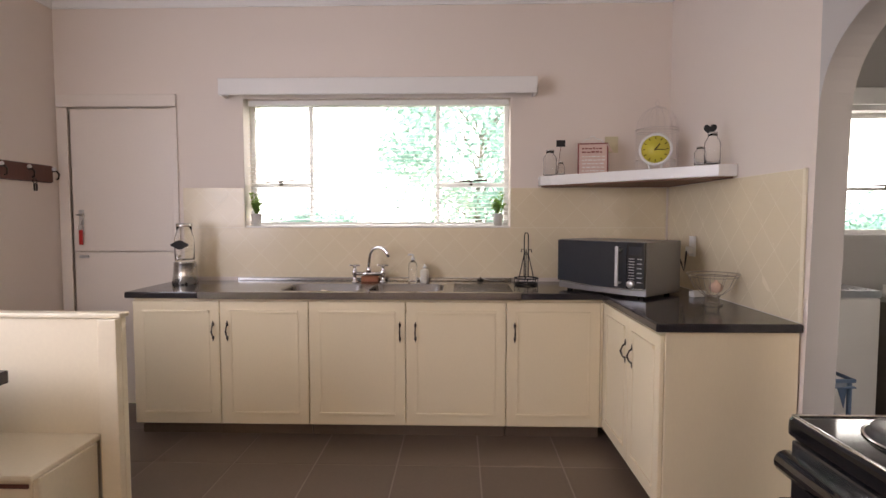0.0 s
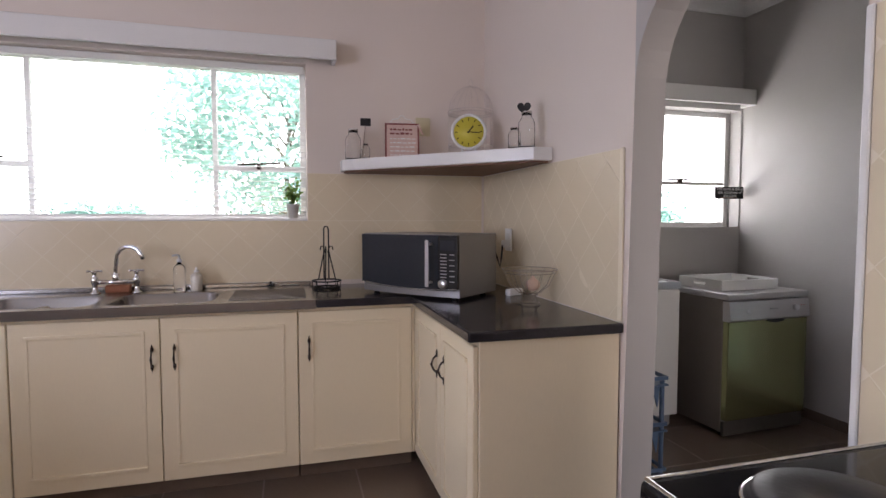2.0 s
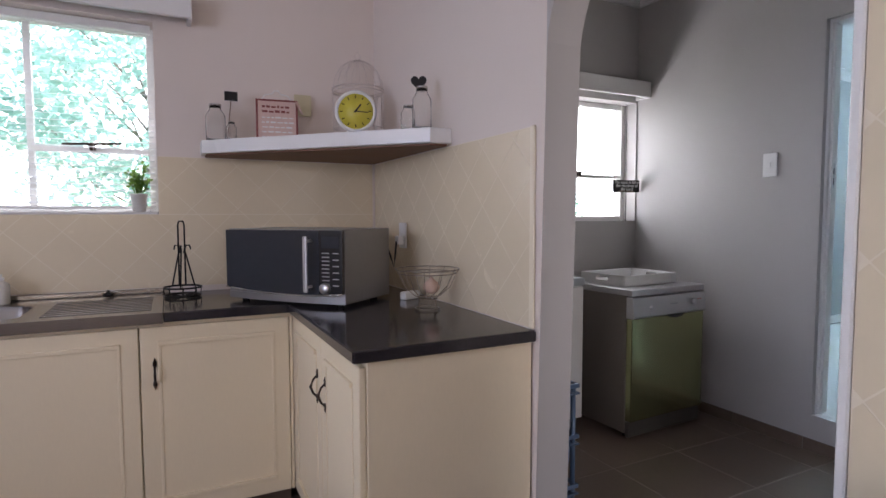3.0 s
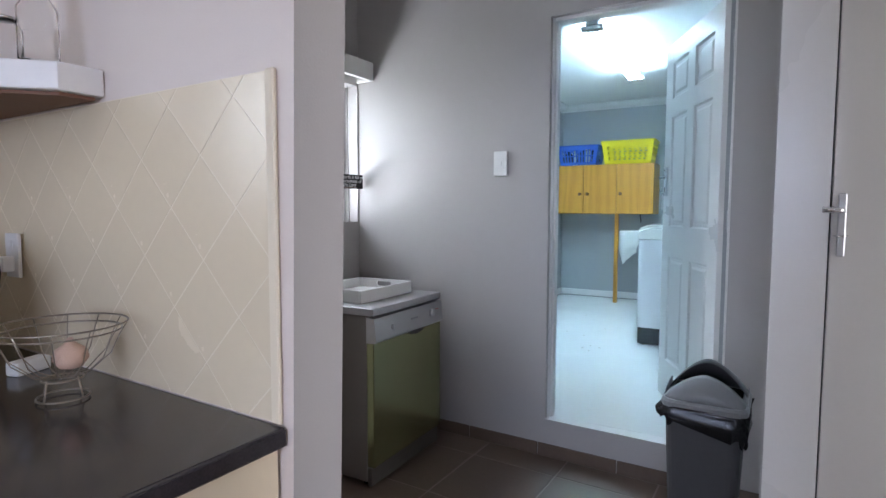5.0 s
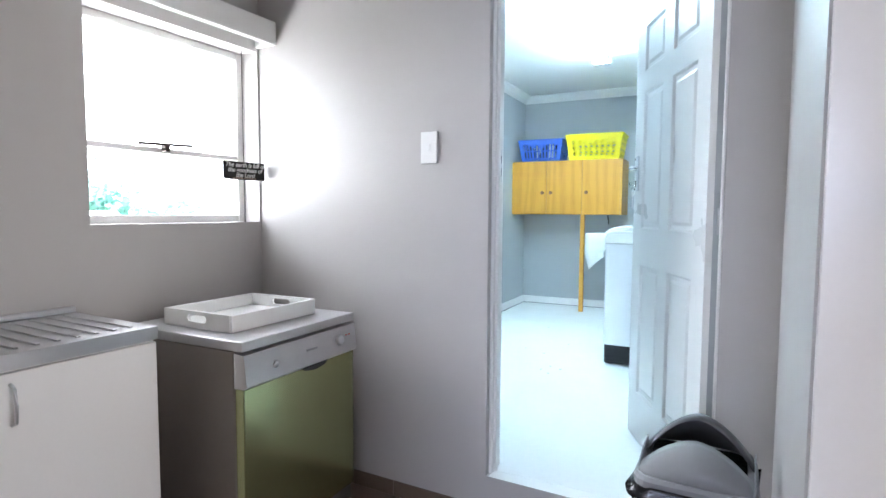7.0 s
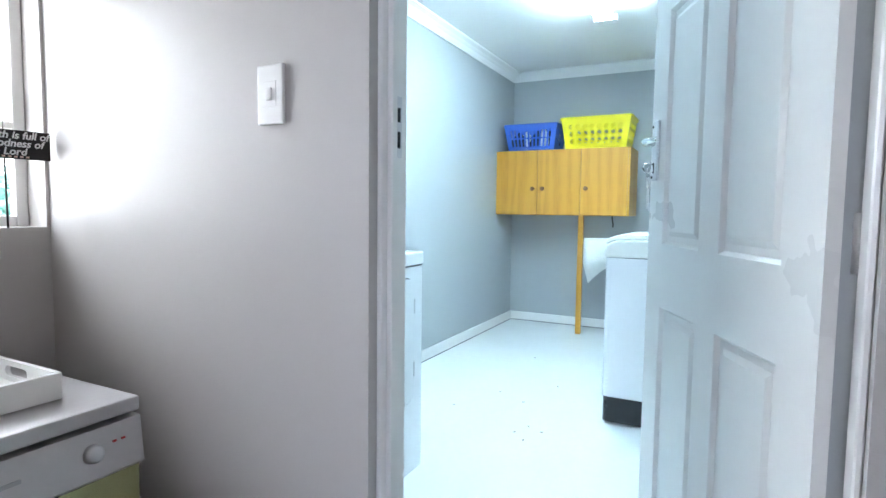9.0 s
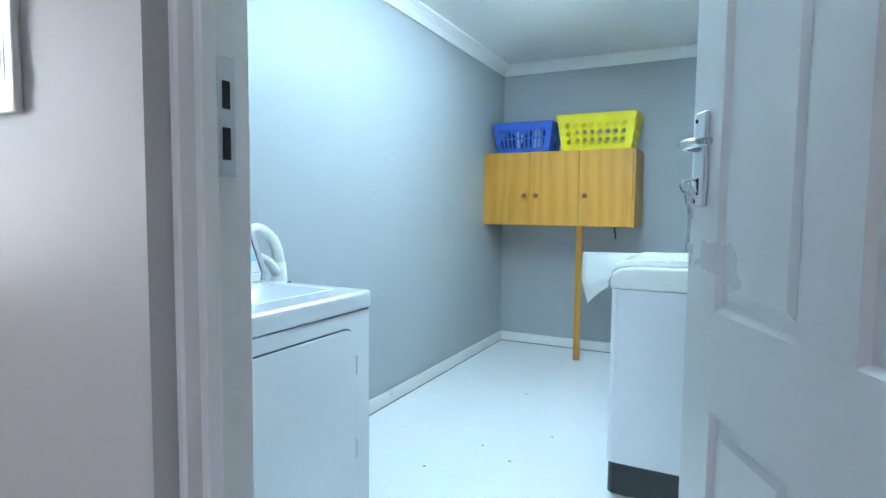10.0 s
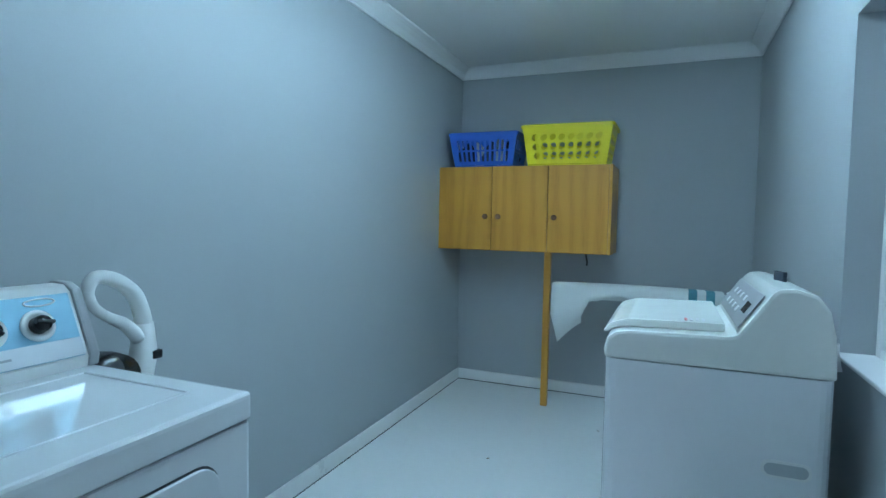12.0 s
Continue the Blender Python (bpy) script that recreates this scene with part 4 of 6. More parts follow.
def microwave():
    w, d, h = 0.560, 0.385, 0.300
    t = thing("microwave", "silver microwave oven with a dark glass door, set askew", "microwave", pose(1.060, 3.577, 0.898, 0, 0, -50.0) @ Matrix.Diagonal((1.07, 1, 1, 1)))
    shell = paint("grey_metallic_casing", (0.27, 0.262, 0.26), 0.38, 0.6, vary=0.05, bump=0.03)
    part("casing", bm_box(0, 0.03, 0.014, w, d, h + 0.014, 0.006, 2), shell, t)
    b = bm_prism([(0, 0.03), (0.10, 0.012), (0.27, 0.004), (0.44, 0.010), (w, 0.028), (w, 0.031), (0, 0.031)], 0.016, 0.044, 0.0)
    part("lower_trim", b, shell, t, "bowed silver trim")

    def front(x0, x1):
        """A front plate whose lower edge sags towards the middle of the oven."""
        xs = [x0 + (x1 - x0) * i / 8 for i in range(9)]
        rim = [(x, sag(x)) for x in xs] + [(x1, h + 0.010), (x0, h + 0.010)]
        return turned(bm_prism(rim, 0.0, 0.020, 0.002), Matrix(((1, 0, 0, 0), (0, 0, -1, 0.030), (0, 1, 0, 0), (0, 0, 0, 1))))

    def sag(x):
        return 0.046 + 0.020 * ((x - 0.31) / 0.31) ** 2

    door = part("door", front(0.003, 0.455), DARK_GLASS, t, "dark glass door")
    part("edge_trim", bm_tube([(x, 0.008, sag(x)) for x in (0.004, 0.08, 0.16, 0.24, 0.32, 0.40, 0.48, 0.556)], 0.003, 6), CHROME, t)
    hb = bm_box(0.412, -0.034, 0.066, 0.430, -0.024, h - 0.012, 0.004, 2)
    for z in (0.085, h - 0.032):
        bm_tube([(0.421, 0.011, z), (0.421, -0.026, z)], 0.006, 8, bm=hb)
    part("handle", hb, SILVER, door, "flat silver bar handle")
    pan = part("control_panel", front(0.4565, w - 0.003), BLACK_PLASTIC, t)
    part("display", bm_box(0.468, 0.0075, h - 0.06, w - 0.014, 0.0105, h - 0.012, 0.001), DARK_GLASS, pan)
    for x0, x1, rows, dz in ((0.469, 0.503, 9, 0.0155), (0.517, 0.545, 6, 0.0255)):
        for i in range(rows):
            part("button", bm_box(x0, 0.0078, h - 0.082 - i * dz, x1, 0.0105, h - 0.0775 - i * dz, 0.001), SATIN, pan)
    part("dial", bm_lathe([(0.022, 0), (0.021, 0.014), (0.017, 0.018)], 20, m=pose(0, 0, 0, 90), at=(0.485, 0.010, 0.080)), SATIN, pan, "satin round dial")
    for x in (0.05, w - 0.05):
        for y in (0.07, d - 0.05):
            part("foot", bm_lathe([(0.014, 0), (0.016, 0.015)], 10, at=(x, y, 0)), BLACK_PLASTIC, t)


microwave()


def fruit_basket():
    t = thing("wire_bowl", "round chrome wire fruit bowl on a small foot", "fruit bowl", pose(1.752, 2.985, 0.898))
    R = 0.125
    for z, r in ((0.006, 0.048), (0.045, 0.038), (0.160, R), (0.145, R - 0.012)):
        part("ring", bm_tube([(r * math.cos(a * math.pi / 14), r * math.sin(a * math.pi / 14), z) for a in range(28)], 0.0021, 6, closed=True), WIRE, t)
    for k in range(12):
        ca, sa = math.cos(k * math.pi / 6), math.sin(k * math.pi / 6)
        part("rib", bm_tube([(0.005 * ca, 0.005 * sa, 0.045), (0.05 * ca, 0.05 * sa, 0.055), (0.09 * ca, 0.09 * sa, 0.09), (0.108 * ca, 0.108 * sa, 0.13), (R * ca, R * sa, 0.16)], 0.0012, 6), WIRE, t)
    for k in range(4):
        ca, sa = math.cos(k * math.pi / 2 + 0.4), math.sin(k * math.pi / 2 + 0.4)
        part("foot_bar", bm_tube([(0.048 * ca, 0.048 * sa, 0.006), (0.038 * ca, 0.038 * sa, 0.047)], 0.002, 6), WIRE, t)
    on = thing("onion", "reddish onion lying in the wire bowl", "onion", pose(1.765, 2.975, 0.961))
    part("bulb", bm_lathe([(0.004, 0), (0.022, 0.005), (0.034, 0.022), (0.03, 0.042), (0.012, 0.055), (0.004, 0.068)], 16), PEACH_CLOTH, on)


fruit_basket()


def wall_socket():
    t = thing("wall_socket", "white double plug socket on the tiled wall", "socket", pose(1.886, 3.545, 1.17))
    part("plate", bm_box(-0.010, -0.040, -0.062, 0.0, 0.040, 0.062, 0.003, 2), WHITE_PLASTIC, t)
    part("rocker", bm_box(-0.014, -0.010, 0.02, -0.0095, 0.012, 0.042, 0.002), WHITE_PLASTIC, t)
    plug = part("plug", bm_box(-0.04, -0.024, -0.045, -0.0105, 0.022, -0.002, 0.006, 2), WHITE_PLASTIC, t)
    part("cord", bm_tube([(-0.04, 0.0, -0.03), (-0.055, -0.02, -0.10), (-0.065, -0.03, -0.15), (-0.075, -0.01, -0.10), (-0.09, 0.03, -0.02), (-0.12, 0.06, 0.02), (-0.17, 0.07, 0.0)], 0.005, 8), BLACK_PLASTIC, plug, "thin black microwave cord")
    a = thing("adapter_plug", "white adapter block lying on the worktop", "adapter", pose(1.80, 3.27, 0.898, 0, 0, 20))
    part("adapter_body", bm_box(-0.045, -0.02, 0, 0.045, 0.02, 0.035, 0.008, 2), WHITE_PLASTIC, a)


wall_socket()

# ---------------------------------------------------------------- kitchen: corner shelf and what stands on it
SH = 1.622


def corner_shelf():
    t = thing("corner_shelf", "white painted corner shelf with a bare brown underside", "shelf", pose(0, 0, 0))
    outline = [(1.0, 3.995), (1.0, 3.875), (1.80, 3.055), (1.897, 3.055), (1.897, 3.995)]
    part("board", bm_prism(outline, 1.560, SH, 0.004), WHITE_TRIM, t)
    part("underside", bm_prism([(1.02, 3.985), (1.02, 3.885), (1.81, 3.075), (1.885, 3.075), (1.885, 3.985)], 1.552, 1.5595), RAW_WOOD, t, "unpainted brown underside")


corner_shelf()


def glass_jar(at, h, r, label, topper=None):
    t = thing("glass_jar", label, "jar", at, "glass jars on the corner shelf")
    part("jar_body", bm_lathe([(r * 0.92, 0), (r, 0.005), (r, h * 0.74), (r * 0.72, h * 0.86), (r * 0.6, h * 0.88), (r * 0.6, h), (r * 0.53, h), (r * 0.53, h * 0.87), (r * 0.93, h * 0.73), (r * 0.92, 0.01), (0, 0.008)], 20), JAR_GLASS, t)
    part("stopper", bm_lathe([(r * 0.52, h * 0.93), (r * 0.54, h * 1.0), (r * 0.62, h * 1.02), (r * 0.62, h * 1.06)], 16), GALV, t)
    if topper == "slate":
        s = part("stick", bm_tube([(r * 1.1, 0, 0.0), (r * 1.6, 0, h * 1.25)], 0.002, 6), RAW_WOOD, t)
        part("slate", turned(bm_box(-0.030, -0.002, -0.02, 0.030, 0.002, 0.024, 0.002), pose(r * 1.6, 0, h * 1.32)), CHALK, s, "small black slate tag")
    if topper == "heart":
        pts = []
        for a in range(0, 360, 15):
            q = radians(a)
            pts.append((0.0024 * 16 * math.sin(q) ** 3 * 0.85, 0.0021 * (13 * math.cos(q) - 5 * math.cos(2 * q) - 2 * math.cos(3 * q) - math.cos(4 * q))))
        part("heart", turned(bm_prism(pts[::-1], -0.003, 0.003), pose(-0.014, 0, h * 1.06 + 0.016, 90, 0, -30)), CHALK, t, "black chalkboard heart")
    return t


glass_jar(pose(1.065, 3.895, SH), 0.165, 0.045, "tall empty glass jar with a metal stopper and slate tag", "slate")
glass_jar(pose(1.130, 3.845, SH), 0.085, 0.024, "little glass jar with a metal stopper")
glass_jar(pose(1.800, 3.135, SH), 0.165, 0.040, "tall empty glass jar topped by a black heart", "heart")
glass_jar(pose(1.762, 3.195, SH), 0.10, 0.030, "small glass jar with a metal stopper")


def word_bars(parent, rows, width, x0, z0, dz, h, mat_, seed):
    """Lines of unreadable script: bars of word length on a plane facing -y at y = 0."""
    rnd = random.Random(seed)
    for i in range(rows):
        x, b = x0, None
        while x < x0 + width - 0.008:
            ln = min(rnd.uniform(0.010, 0.030), x0 + width - x)
            b = bm_box(x, -0.0016, z0 - i * dz, x + ln, 0.0, z0 - i * dz + h * rnd.uniform(0.6, 1.0), 0.0, bm=b)
            x += ln + 0.006
        part("writing", b, mat_, parent)


def pink_sign():
    t = thing("word_sign", "pink hanging word sign with dark script, leaning on the wall", "sign", pose(1.345, 3.865, SH, -6, 0, -8))
    board = part("board", bm_box(-0.098, 0, 0.0, 0.098, 0.010, 0.222, 0.003), SIGN_PINK, t)
    for x in (-0.099, 0.091):
        part("edge_strip", bm_box(x, -0.004, 0.0, x + 0.010, 0.0, 0.222, 0.001), SIGN_INK, board)
    part("edge_strip", bm_box(-0.088, -0.003, 0.213, 0.09, 0.0, 0.222, 0.001), SIGN_INK, board)
    part("edge_strip", bm_box(-0.088, -0.003, 0.0, 0.09, 0.0, 0.008, 0.001), SIGN_INK, board)
    word_bars(board, 2, 0.13, -0.07, 0.180, 0.024, 0.013, SIGN_INK, 3)
    word_bars(board, 5, 0.15, -0.07, 0.128, 0.024, 0.008, SIGN_WHITE, 4)
    part("scroll_hanger", bm_tube([(-0.07, 0.005, 0.222), (-0.055, 0.005, 0.245), (-0.02, 0.005, 0.252), (-0.01, 0.005, 0.268), (0.01, 0.005, 0.268), (0.02, 0.005, 0.252), (0.055, 0.005, 0.245), (0.07, 0.005, 0.222)], 0.003, 6), WHITE_TRIM, t, "white scrolled wire hanger")
    part("ribbon", bm_tube([(0.095, 0.0, 0.215), (0.115, -0.004, 0.172), (0.125, -0.004, 0.155)], 0.006, 6, radii=[0.008, 0.006, 0.003]), SIGN_PINK, t)


pink_sign()


def clock():
    t = thing("table_clock", "round white clock with a yellow face", "clock", pose(1.675, 3.630, SH + 0.038, 0, 0, -25))
    m = pose(0, 0, 0, 90)
    part("case", bm_lathe([(0.092, -0.02), (0.098, -0.015), (0.100, 0.0), (0.100, 0.012), (0.094, 0.020), (0.086, 0.016), (0.084, 0.006)], 36, m=m, at=(0, 0, 0.108)), WHITE_PLASTIC, t)
    face = part("dial", bm_lathe([(0.084, 0.0), (0.0835, 0.0075), (0.001, 0.0085)], 36, m=m, at=(0, 0, 0.108)), CLOCK_FACE, t)
    for k in range(12):
        a = radians(30 * k)
        b = turned(bm_box(-0.0022, -0.0012, 0.062, 0.0022, 0, 0.076), pose(0, -0.0086, 0.108) @ pose(0, 0, 0, 0, 30 * k, 0))
        part("hour_mark", b, BLACK_PLASTIC, face)
    for name, ang, ln, wd in (("hour_pointer", 38, 0.042, 0.0035), ("minute_pointer", 95, 0.062, 0.0026)):
        part(name, turned(bm_box(-wd, -0.0012, -0.008, wd, 0, ln), pose(0, -0.0105, 0.108) @ pose(0, 0, 0, 0, ang, 0)), BLACK_PLASTIC, face)
    part("foot", bm_box(-0.045, -0.03, -0.038, 0.045, 0.03, -0.026, 0.004), WHITE_PLASTIC, t)
    for x in (-0.03, 0.03):
        part("leg", bm_tube([(x, 0, -0.027), (x * 1.3, 0, 0.02)], 0.006, 8), WHITE_PLASTIC, t)


clock()


def birdcage():
    t = thing("birdcage", "pale wire ornamental birdcage behind the clock", "birdcage", pose(1.757, 3.845, SH))
    r = 0.132
    part("base_plate", bm_lathe([(r + 0.008, 0), (r + 0.010, 0.006), (r + 0.004, 0.014)], 28), PALE_WIRE, t)
    for z in (0.10, 0.285):
        part("hoop", bm_tube([(r * math.cos(a * math.pi / 14), r * math.sin(a * math.pi / 14), z) for a in range(28)], 0.003 if z > 0.2 else 0.0018, 6, closed=True), PALE_WIRE, t)
    part("collar", bm_tube([((r + 0.002) * math.cos(a * math.pi / 14), (r + 0.002) * math.sin(a * math.pi / 14), 0.300) for a in range(28)], 0.003, 6, closed=True), PALE_WIRE, t)
    for k in range(16):
        ca, sa = math.cos(k * math.pi / 8), math.sin(k * math.pi / 8)
        dome = [(r * ca, r * sa, 0.012), (r * ca, r * sa, 0.295)] + [(r * ca * math.cos(q), r * sa * math.cos(q), 0.305 + 0.145 * math.sin(q)) for q in (0.4, 0.8, 1.2, 1.52)]
        part("bar", bm_tube(dome, 0.0013, 5), PALE_WIRE, t)
    part("finial", bm_tube([(0.0, 0, 0.449), (0.016, 0, 0.470), (0.0, 0, 0.495), (-0.016, 0, 0.470), (0.0, 0, 0.449)], 0.0024, 6), PALE_WIRE, t)


birdcage()
sk = thing("wall_socket", "cream blank socket plate above the shelf", "socket", pose(1.50, 3.998, 1.845))
part("plate", bm_box(-0.045, -0.010, -0.055, 0.045, -0.001, 0.055, 0.003, 2), paint("aged_cream_plastic", (0.60, 0.54, 0.36), 0.4), sk)


def sill_plant(at, label, seed):
    rnd = random.Random(seed)
    t = thing("potted_plant", label, "plant", at, "potted plants on the sill")
    part("pot", bm_lathe([(0.026, 0), (0.028, 0.003), (0.037, 0.075), (0.040, 0.078), (0.040, 0.085), (0.035, 0.085), (0.032, 0.072), (0, 0.070)], 20), POT, t)
    stems, b = None, bmesh.new()
    for k in range(26):
        a, tilt, ln = rnd.uniform(0, 6.28), rnd.uniform(0.0, 0.75), rnd.uniform(0.07, 0.155)
        tip = Vector((math.cos(a) * math.sin(tilt) * ln * 0.8, math.sin(a) * math.sin(tilt) * ln * 0.8, 0.075 + math.cos(tilt) * ln))
        root = Vector((tip.x * 0.2, tip.y * 0.2, 0.07))
        stems = bm_tube([root, root.lerp(tip, 0.5) + Vector((0, 0, 0.008)), tip], 0.0014, 5, bm=stems)
        for j in range(11):
            c = root.lerp(tip, rnd.uniform(0.4, 1.05)) + Vector((rnd.uniform(-1, 1), rnd.uniform(-1, 1), rnd.uniform(-1, 1))) * 0.010
            d = Vector((rnd.uniform(-1, 1), rnd.uniform(-1, 1), rnd.uniform(-0.3, 1))).normalized()
            s = d.cross(Vector((rnd.uniform(-1, 1), rnd.uniform(-1, 1), rnd.uniform(-1, 1)))).normalized()
            n, L, W = d.cross(s) * 0.002, rnd.uniform(0.012, 0.020), 0.006
            q = [b.verts.new(c), b.verts.new(c + d * L * 0.45 + s * W + n), b.verts.new(c + d * L), b.verts.new(c + d * L * 0.45 - s * W + n)]
            b.faces.new((q[0], q[1], q[2]))
            b.faces.new((q[0], q[2], q[3]))
    part("stems", stems, LEAF, t)
    tagged(part("foliage", b, LEAF, t), "small fresh green leaves", kind="stuff")


sill_plant(pose(-0.995, 4.045, 1.288), "small green potted plant in a pale pot on the window sill", 11)
sill_plant(pose(0.728, 4.045, 1.288), "small green potted plant in a pale pot on the window sill", 12)


def coat_rack():
    t = thing("coat_rack", "red-brown wooden coat rack with metal hooks on the wall", "coat rack", pose(-2.399, 3.50, 1.645))
    part("back_board", bm_prism([(0.0, -0.062), (0.022, -0.055), (0.022, 0.055), (0.0, 0.062)], -0.42, 0.58, 0.004), DARK_WOOD, t).matrix_basis = pose(0, 0, 0, 90, 0, 0) @ pose(0, 0, 0, 0, 0, 0)
    for y in (-0.25, -0.02, 0.20, 0.42):
        part("hook", bm_tube([(0.022, y, 0.02), (0.05, y, 0.02), (0.065, y, 0.0), (0.06, y, -0.03), (0.045, y, -0.035)], 0.006, 8), BRONZE, t)
        part("peg", bm_lathe([(0.012, 0), (0.015, 0.012), (0.008, 0.02)], 10, m=pose(0, 0, 0, 0, 90, 0), at=(0.022, y, 0.035)), SIGN_WHITE, t)
    k = thing("key_bunch", "small bunch of dark keys hanging from the rack", "keys", pose(-2.337, 3.70, 1.565))
    part("key_ring", bm_tube([(0, 0.018 * math.cos(a * 0.6283), 0.02 + 0.018 * math.sin(a * 0.6283)) for a in range(10)], 0.003, 6, closed=True), BLACK_METAL, k)
    for y in (-0.012, 0.008):
        part("key", bm_box(-0.003, y, -0.045, 0.003, y + 0.014, 0.004, 0.002), BLACK_METAL, k)


coat_rack()


def settle():
    t = thing("bench", "cream painted built-in wooden bench with a high back", "bench", pose(-0.025, 0, 0))
    part("backrest", bm_box(-2.365, 2.335, 0.03, -0.905, 2.372, 0.935, 0.004), BENCH, t)
    part("cap_rail", bm_box(-2.365, 2.322, 0.9355, -0.898, 2.385, 0.956, 0.006, 2), BENCH, t)
    part("end_post", bm_box(-0.985, 2.300, 0.0, -0.905, 2.334, 0.935, 0.005, 2), BENCH, t)
    part("seat", bm_box(-2.365, 1.955, 0.43, -1.000, 2.334, 0.452, 0.006, 2), BENCH, t)
    part("seat_front", bm_box(-2.365, 1.985, 0.0, -1.02, 2.003, 0.4295, 0.003), BENCH, t)
    part("end_panel", bm_box(-1.019, 1.985, 0.0, -0.996, 2.299, 0.4295, 0.003), BENCH, t)
    # dark strip on the seat front stands in for the lid gap's shadow
    part("shadow_gap_rail", bm_box(-2.365, 1.975, 0.395, -1.03, 1.9845, 0.41, 0.002), DARK_WOOD, t, "dark strip put in for the shaded lid gap under the seat")
    d = thing("dining_table", "dark-topped dining table drawn up to the bench", "table", pose(0, 0, 0))
    part("tabletop", bm_box(-2.30, 1.25, 0.725, -1.235, 2.13, 0.775, 0.006, 2), TABLE_TOP, d)
    part("apron", bm_box(-2.22, 1.33, 0.645, -1.31, 2.03, 0.7245, 0.004), TABLE_TOP, d)
    for x in (-2.20, -1.33):
        for y in (1.36, 1.94):
            part("leg", bm_prism(round_rect(x - 0.03, y - 0.03, x + 0.03, y + 0.03, 0.008, 2), 0.0, 0.644), TABLE_TOP, d)


settle()


def stove():
    t = thing("electric_stove", "black electric stove with solid hotplates and chrome edge trim", "stove", pose(0, 0, 0))
    x0, x1, y0, y1 = 1.205, 1.775, 0.80, 1.400
    part("oven_body", bm_box(x0 + 0.03, y0 + 0.005, 0.03, x1, y1 - 0.005, 0.847, 0.004), BLACK_GLOSS, t)
    top = part("hob_top", bm_box(x0 - 0.004, y0, 0.848, x1, y1, 0.897, 0.016, 3), BLACK_GLOSS, t, "glossy black enamel hob")
    b = bm_tube([(x0 + 0.004, y0 + 0.014, 0.8985), (x0 + 0.004, y1 - 0.012, 0.8985), (x1 - 0.01, y1 - 0.012, 0.8985)], 0.004, 6)
    part("edge_trim", b, CHROME, top, "bright chrome hob edging")
    for x, y, r in ((1.395, 1.235, 0.105), (1.395, 0.960, 0.080), (1.640, 1.235, 0.080), (1.640, 0.960, 0.098)):
        p = part("hotplate", bm_lathe([(r + 0.008, 0.8965), (r + 0.010, 0.900), (r + 0.006, 0.904), (r, 0.905), (r, 0.913), (r - 0.006, 0.916), (r * 0.3, 0.9155), (r * 0.28, 0.914), (0, 0.914)], 36, at=(x, y, 0)), PLATE, top, "round cast iron hotplate")
        part("spill_ring", bm_lathe([(r + 0.012, 0.897), (r + 0.014, 0.9005), (r + 0.0105, 0.9015)], 36, at=(x, y, 0)), CHROME, p)
    fas = part("control_fascia", bm_box(x0 + 0.004, y0 + 0.008, 0.762, x0 + 0.0295, y1 - 0.008, 0.842, 0.006, 2), BLACK_PLASTIC, t)
    part("fascia_lip", bm_tube([(x0 - 0.012, y0 + 0.02, 0.795), (x0 - 0.012, y1 - 0.015, 0.795)], 0.026, 14), BLACK_GLOSS, fas)
    door = part("oven_door", bm_box(x0 + 0.003, y0 + 0.012, 0.20, x0 + 0.0295, y1 - 0.012, 0.755, 0.006, 2), BLACK_GLOSS, t)
    part("oven_window", bm_box(x0 + 0.0005, y0 + 0.09, 0.32, x0 + 0.0035, y1 - 0.09, 0.62, 0.001), DARK_GLASS, door)
    part("handle", bm_tube([(x0 + 0.004, y1 - 0.05, 0.715), (x0 - 0.035, y1 - 0.045, 0.715), (x0 - 0.035, y0 + 0.045, 0.715), (x0 + 0.004, y0 + 0.05, 0.715)], 0.011, 10), BLACK_PLASTIC, door, "black bar handle with chrome ends")
    part("drawer_front", bm_box(x0 + 0.004, y0 + 0.012, 0.04, x0 + 0.0295, y1 - 0.012, 0.192, 0.005, 2), BLACK_GLOSS, t)
    c = thing("tea_towel", "peach tea towel hung over the oven door handle", "tea towel", pose(0, 0, 0))
    b = bmesh.new()
    prof = [(x0 - 0.018, 0.50), (x0 - 0.020, 0.62), (x0 - 0.021, 0.70), (x0 - 0.026, 0.728), (x0 - 0.036, 0.7305), (x0 - 0.048, 0.725), (x0 - 0.052, 0.70), (x0 - 0.054, 0.60), (x0 - 0.055, 0.46)]
    cols = []
    for j in range(13):
        y = 1.03 + j * 0.024
        cols.append([b.verts.new((x - (0.004 * math.sin(j * 1.3) + 0.003) * (1 if i > 5 else 0), y, z)) for i, (x, z) in enumerate(prof)])
    for p, q in zip(cols, cols[1:]):
        for i in range(len(prof) - 1):
            b.faces.new((p[i], q[i], q[i + 1], p[i + 1]))
    bmesh.ops.recalc_face_normals(b, faces=b.faces[:])
    bmesh.ops.solidify(b, geom=b.faces[:], thickness=0.002)
    part("cloth", b, PEACH_CLOTH, c, smooth=True)


stove()

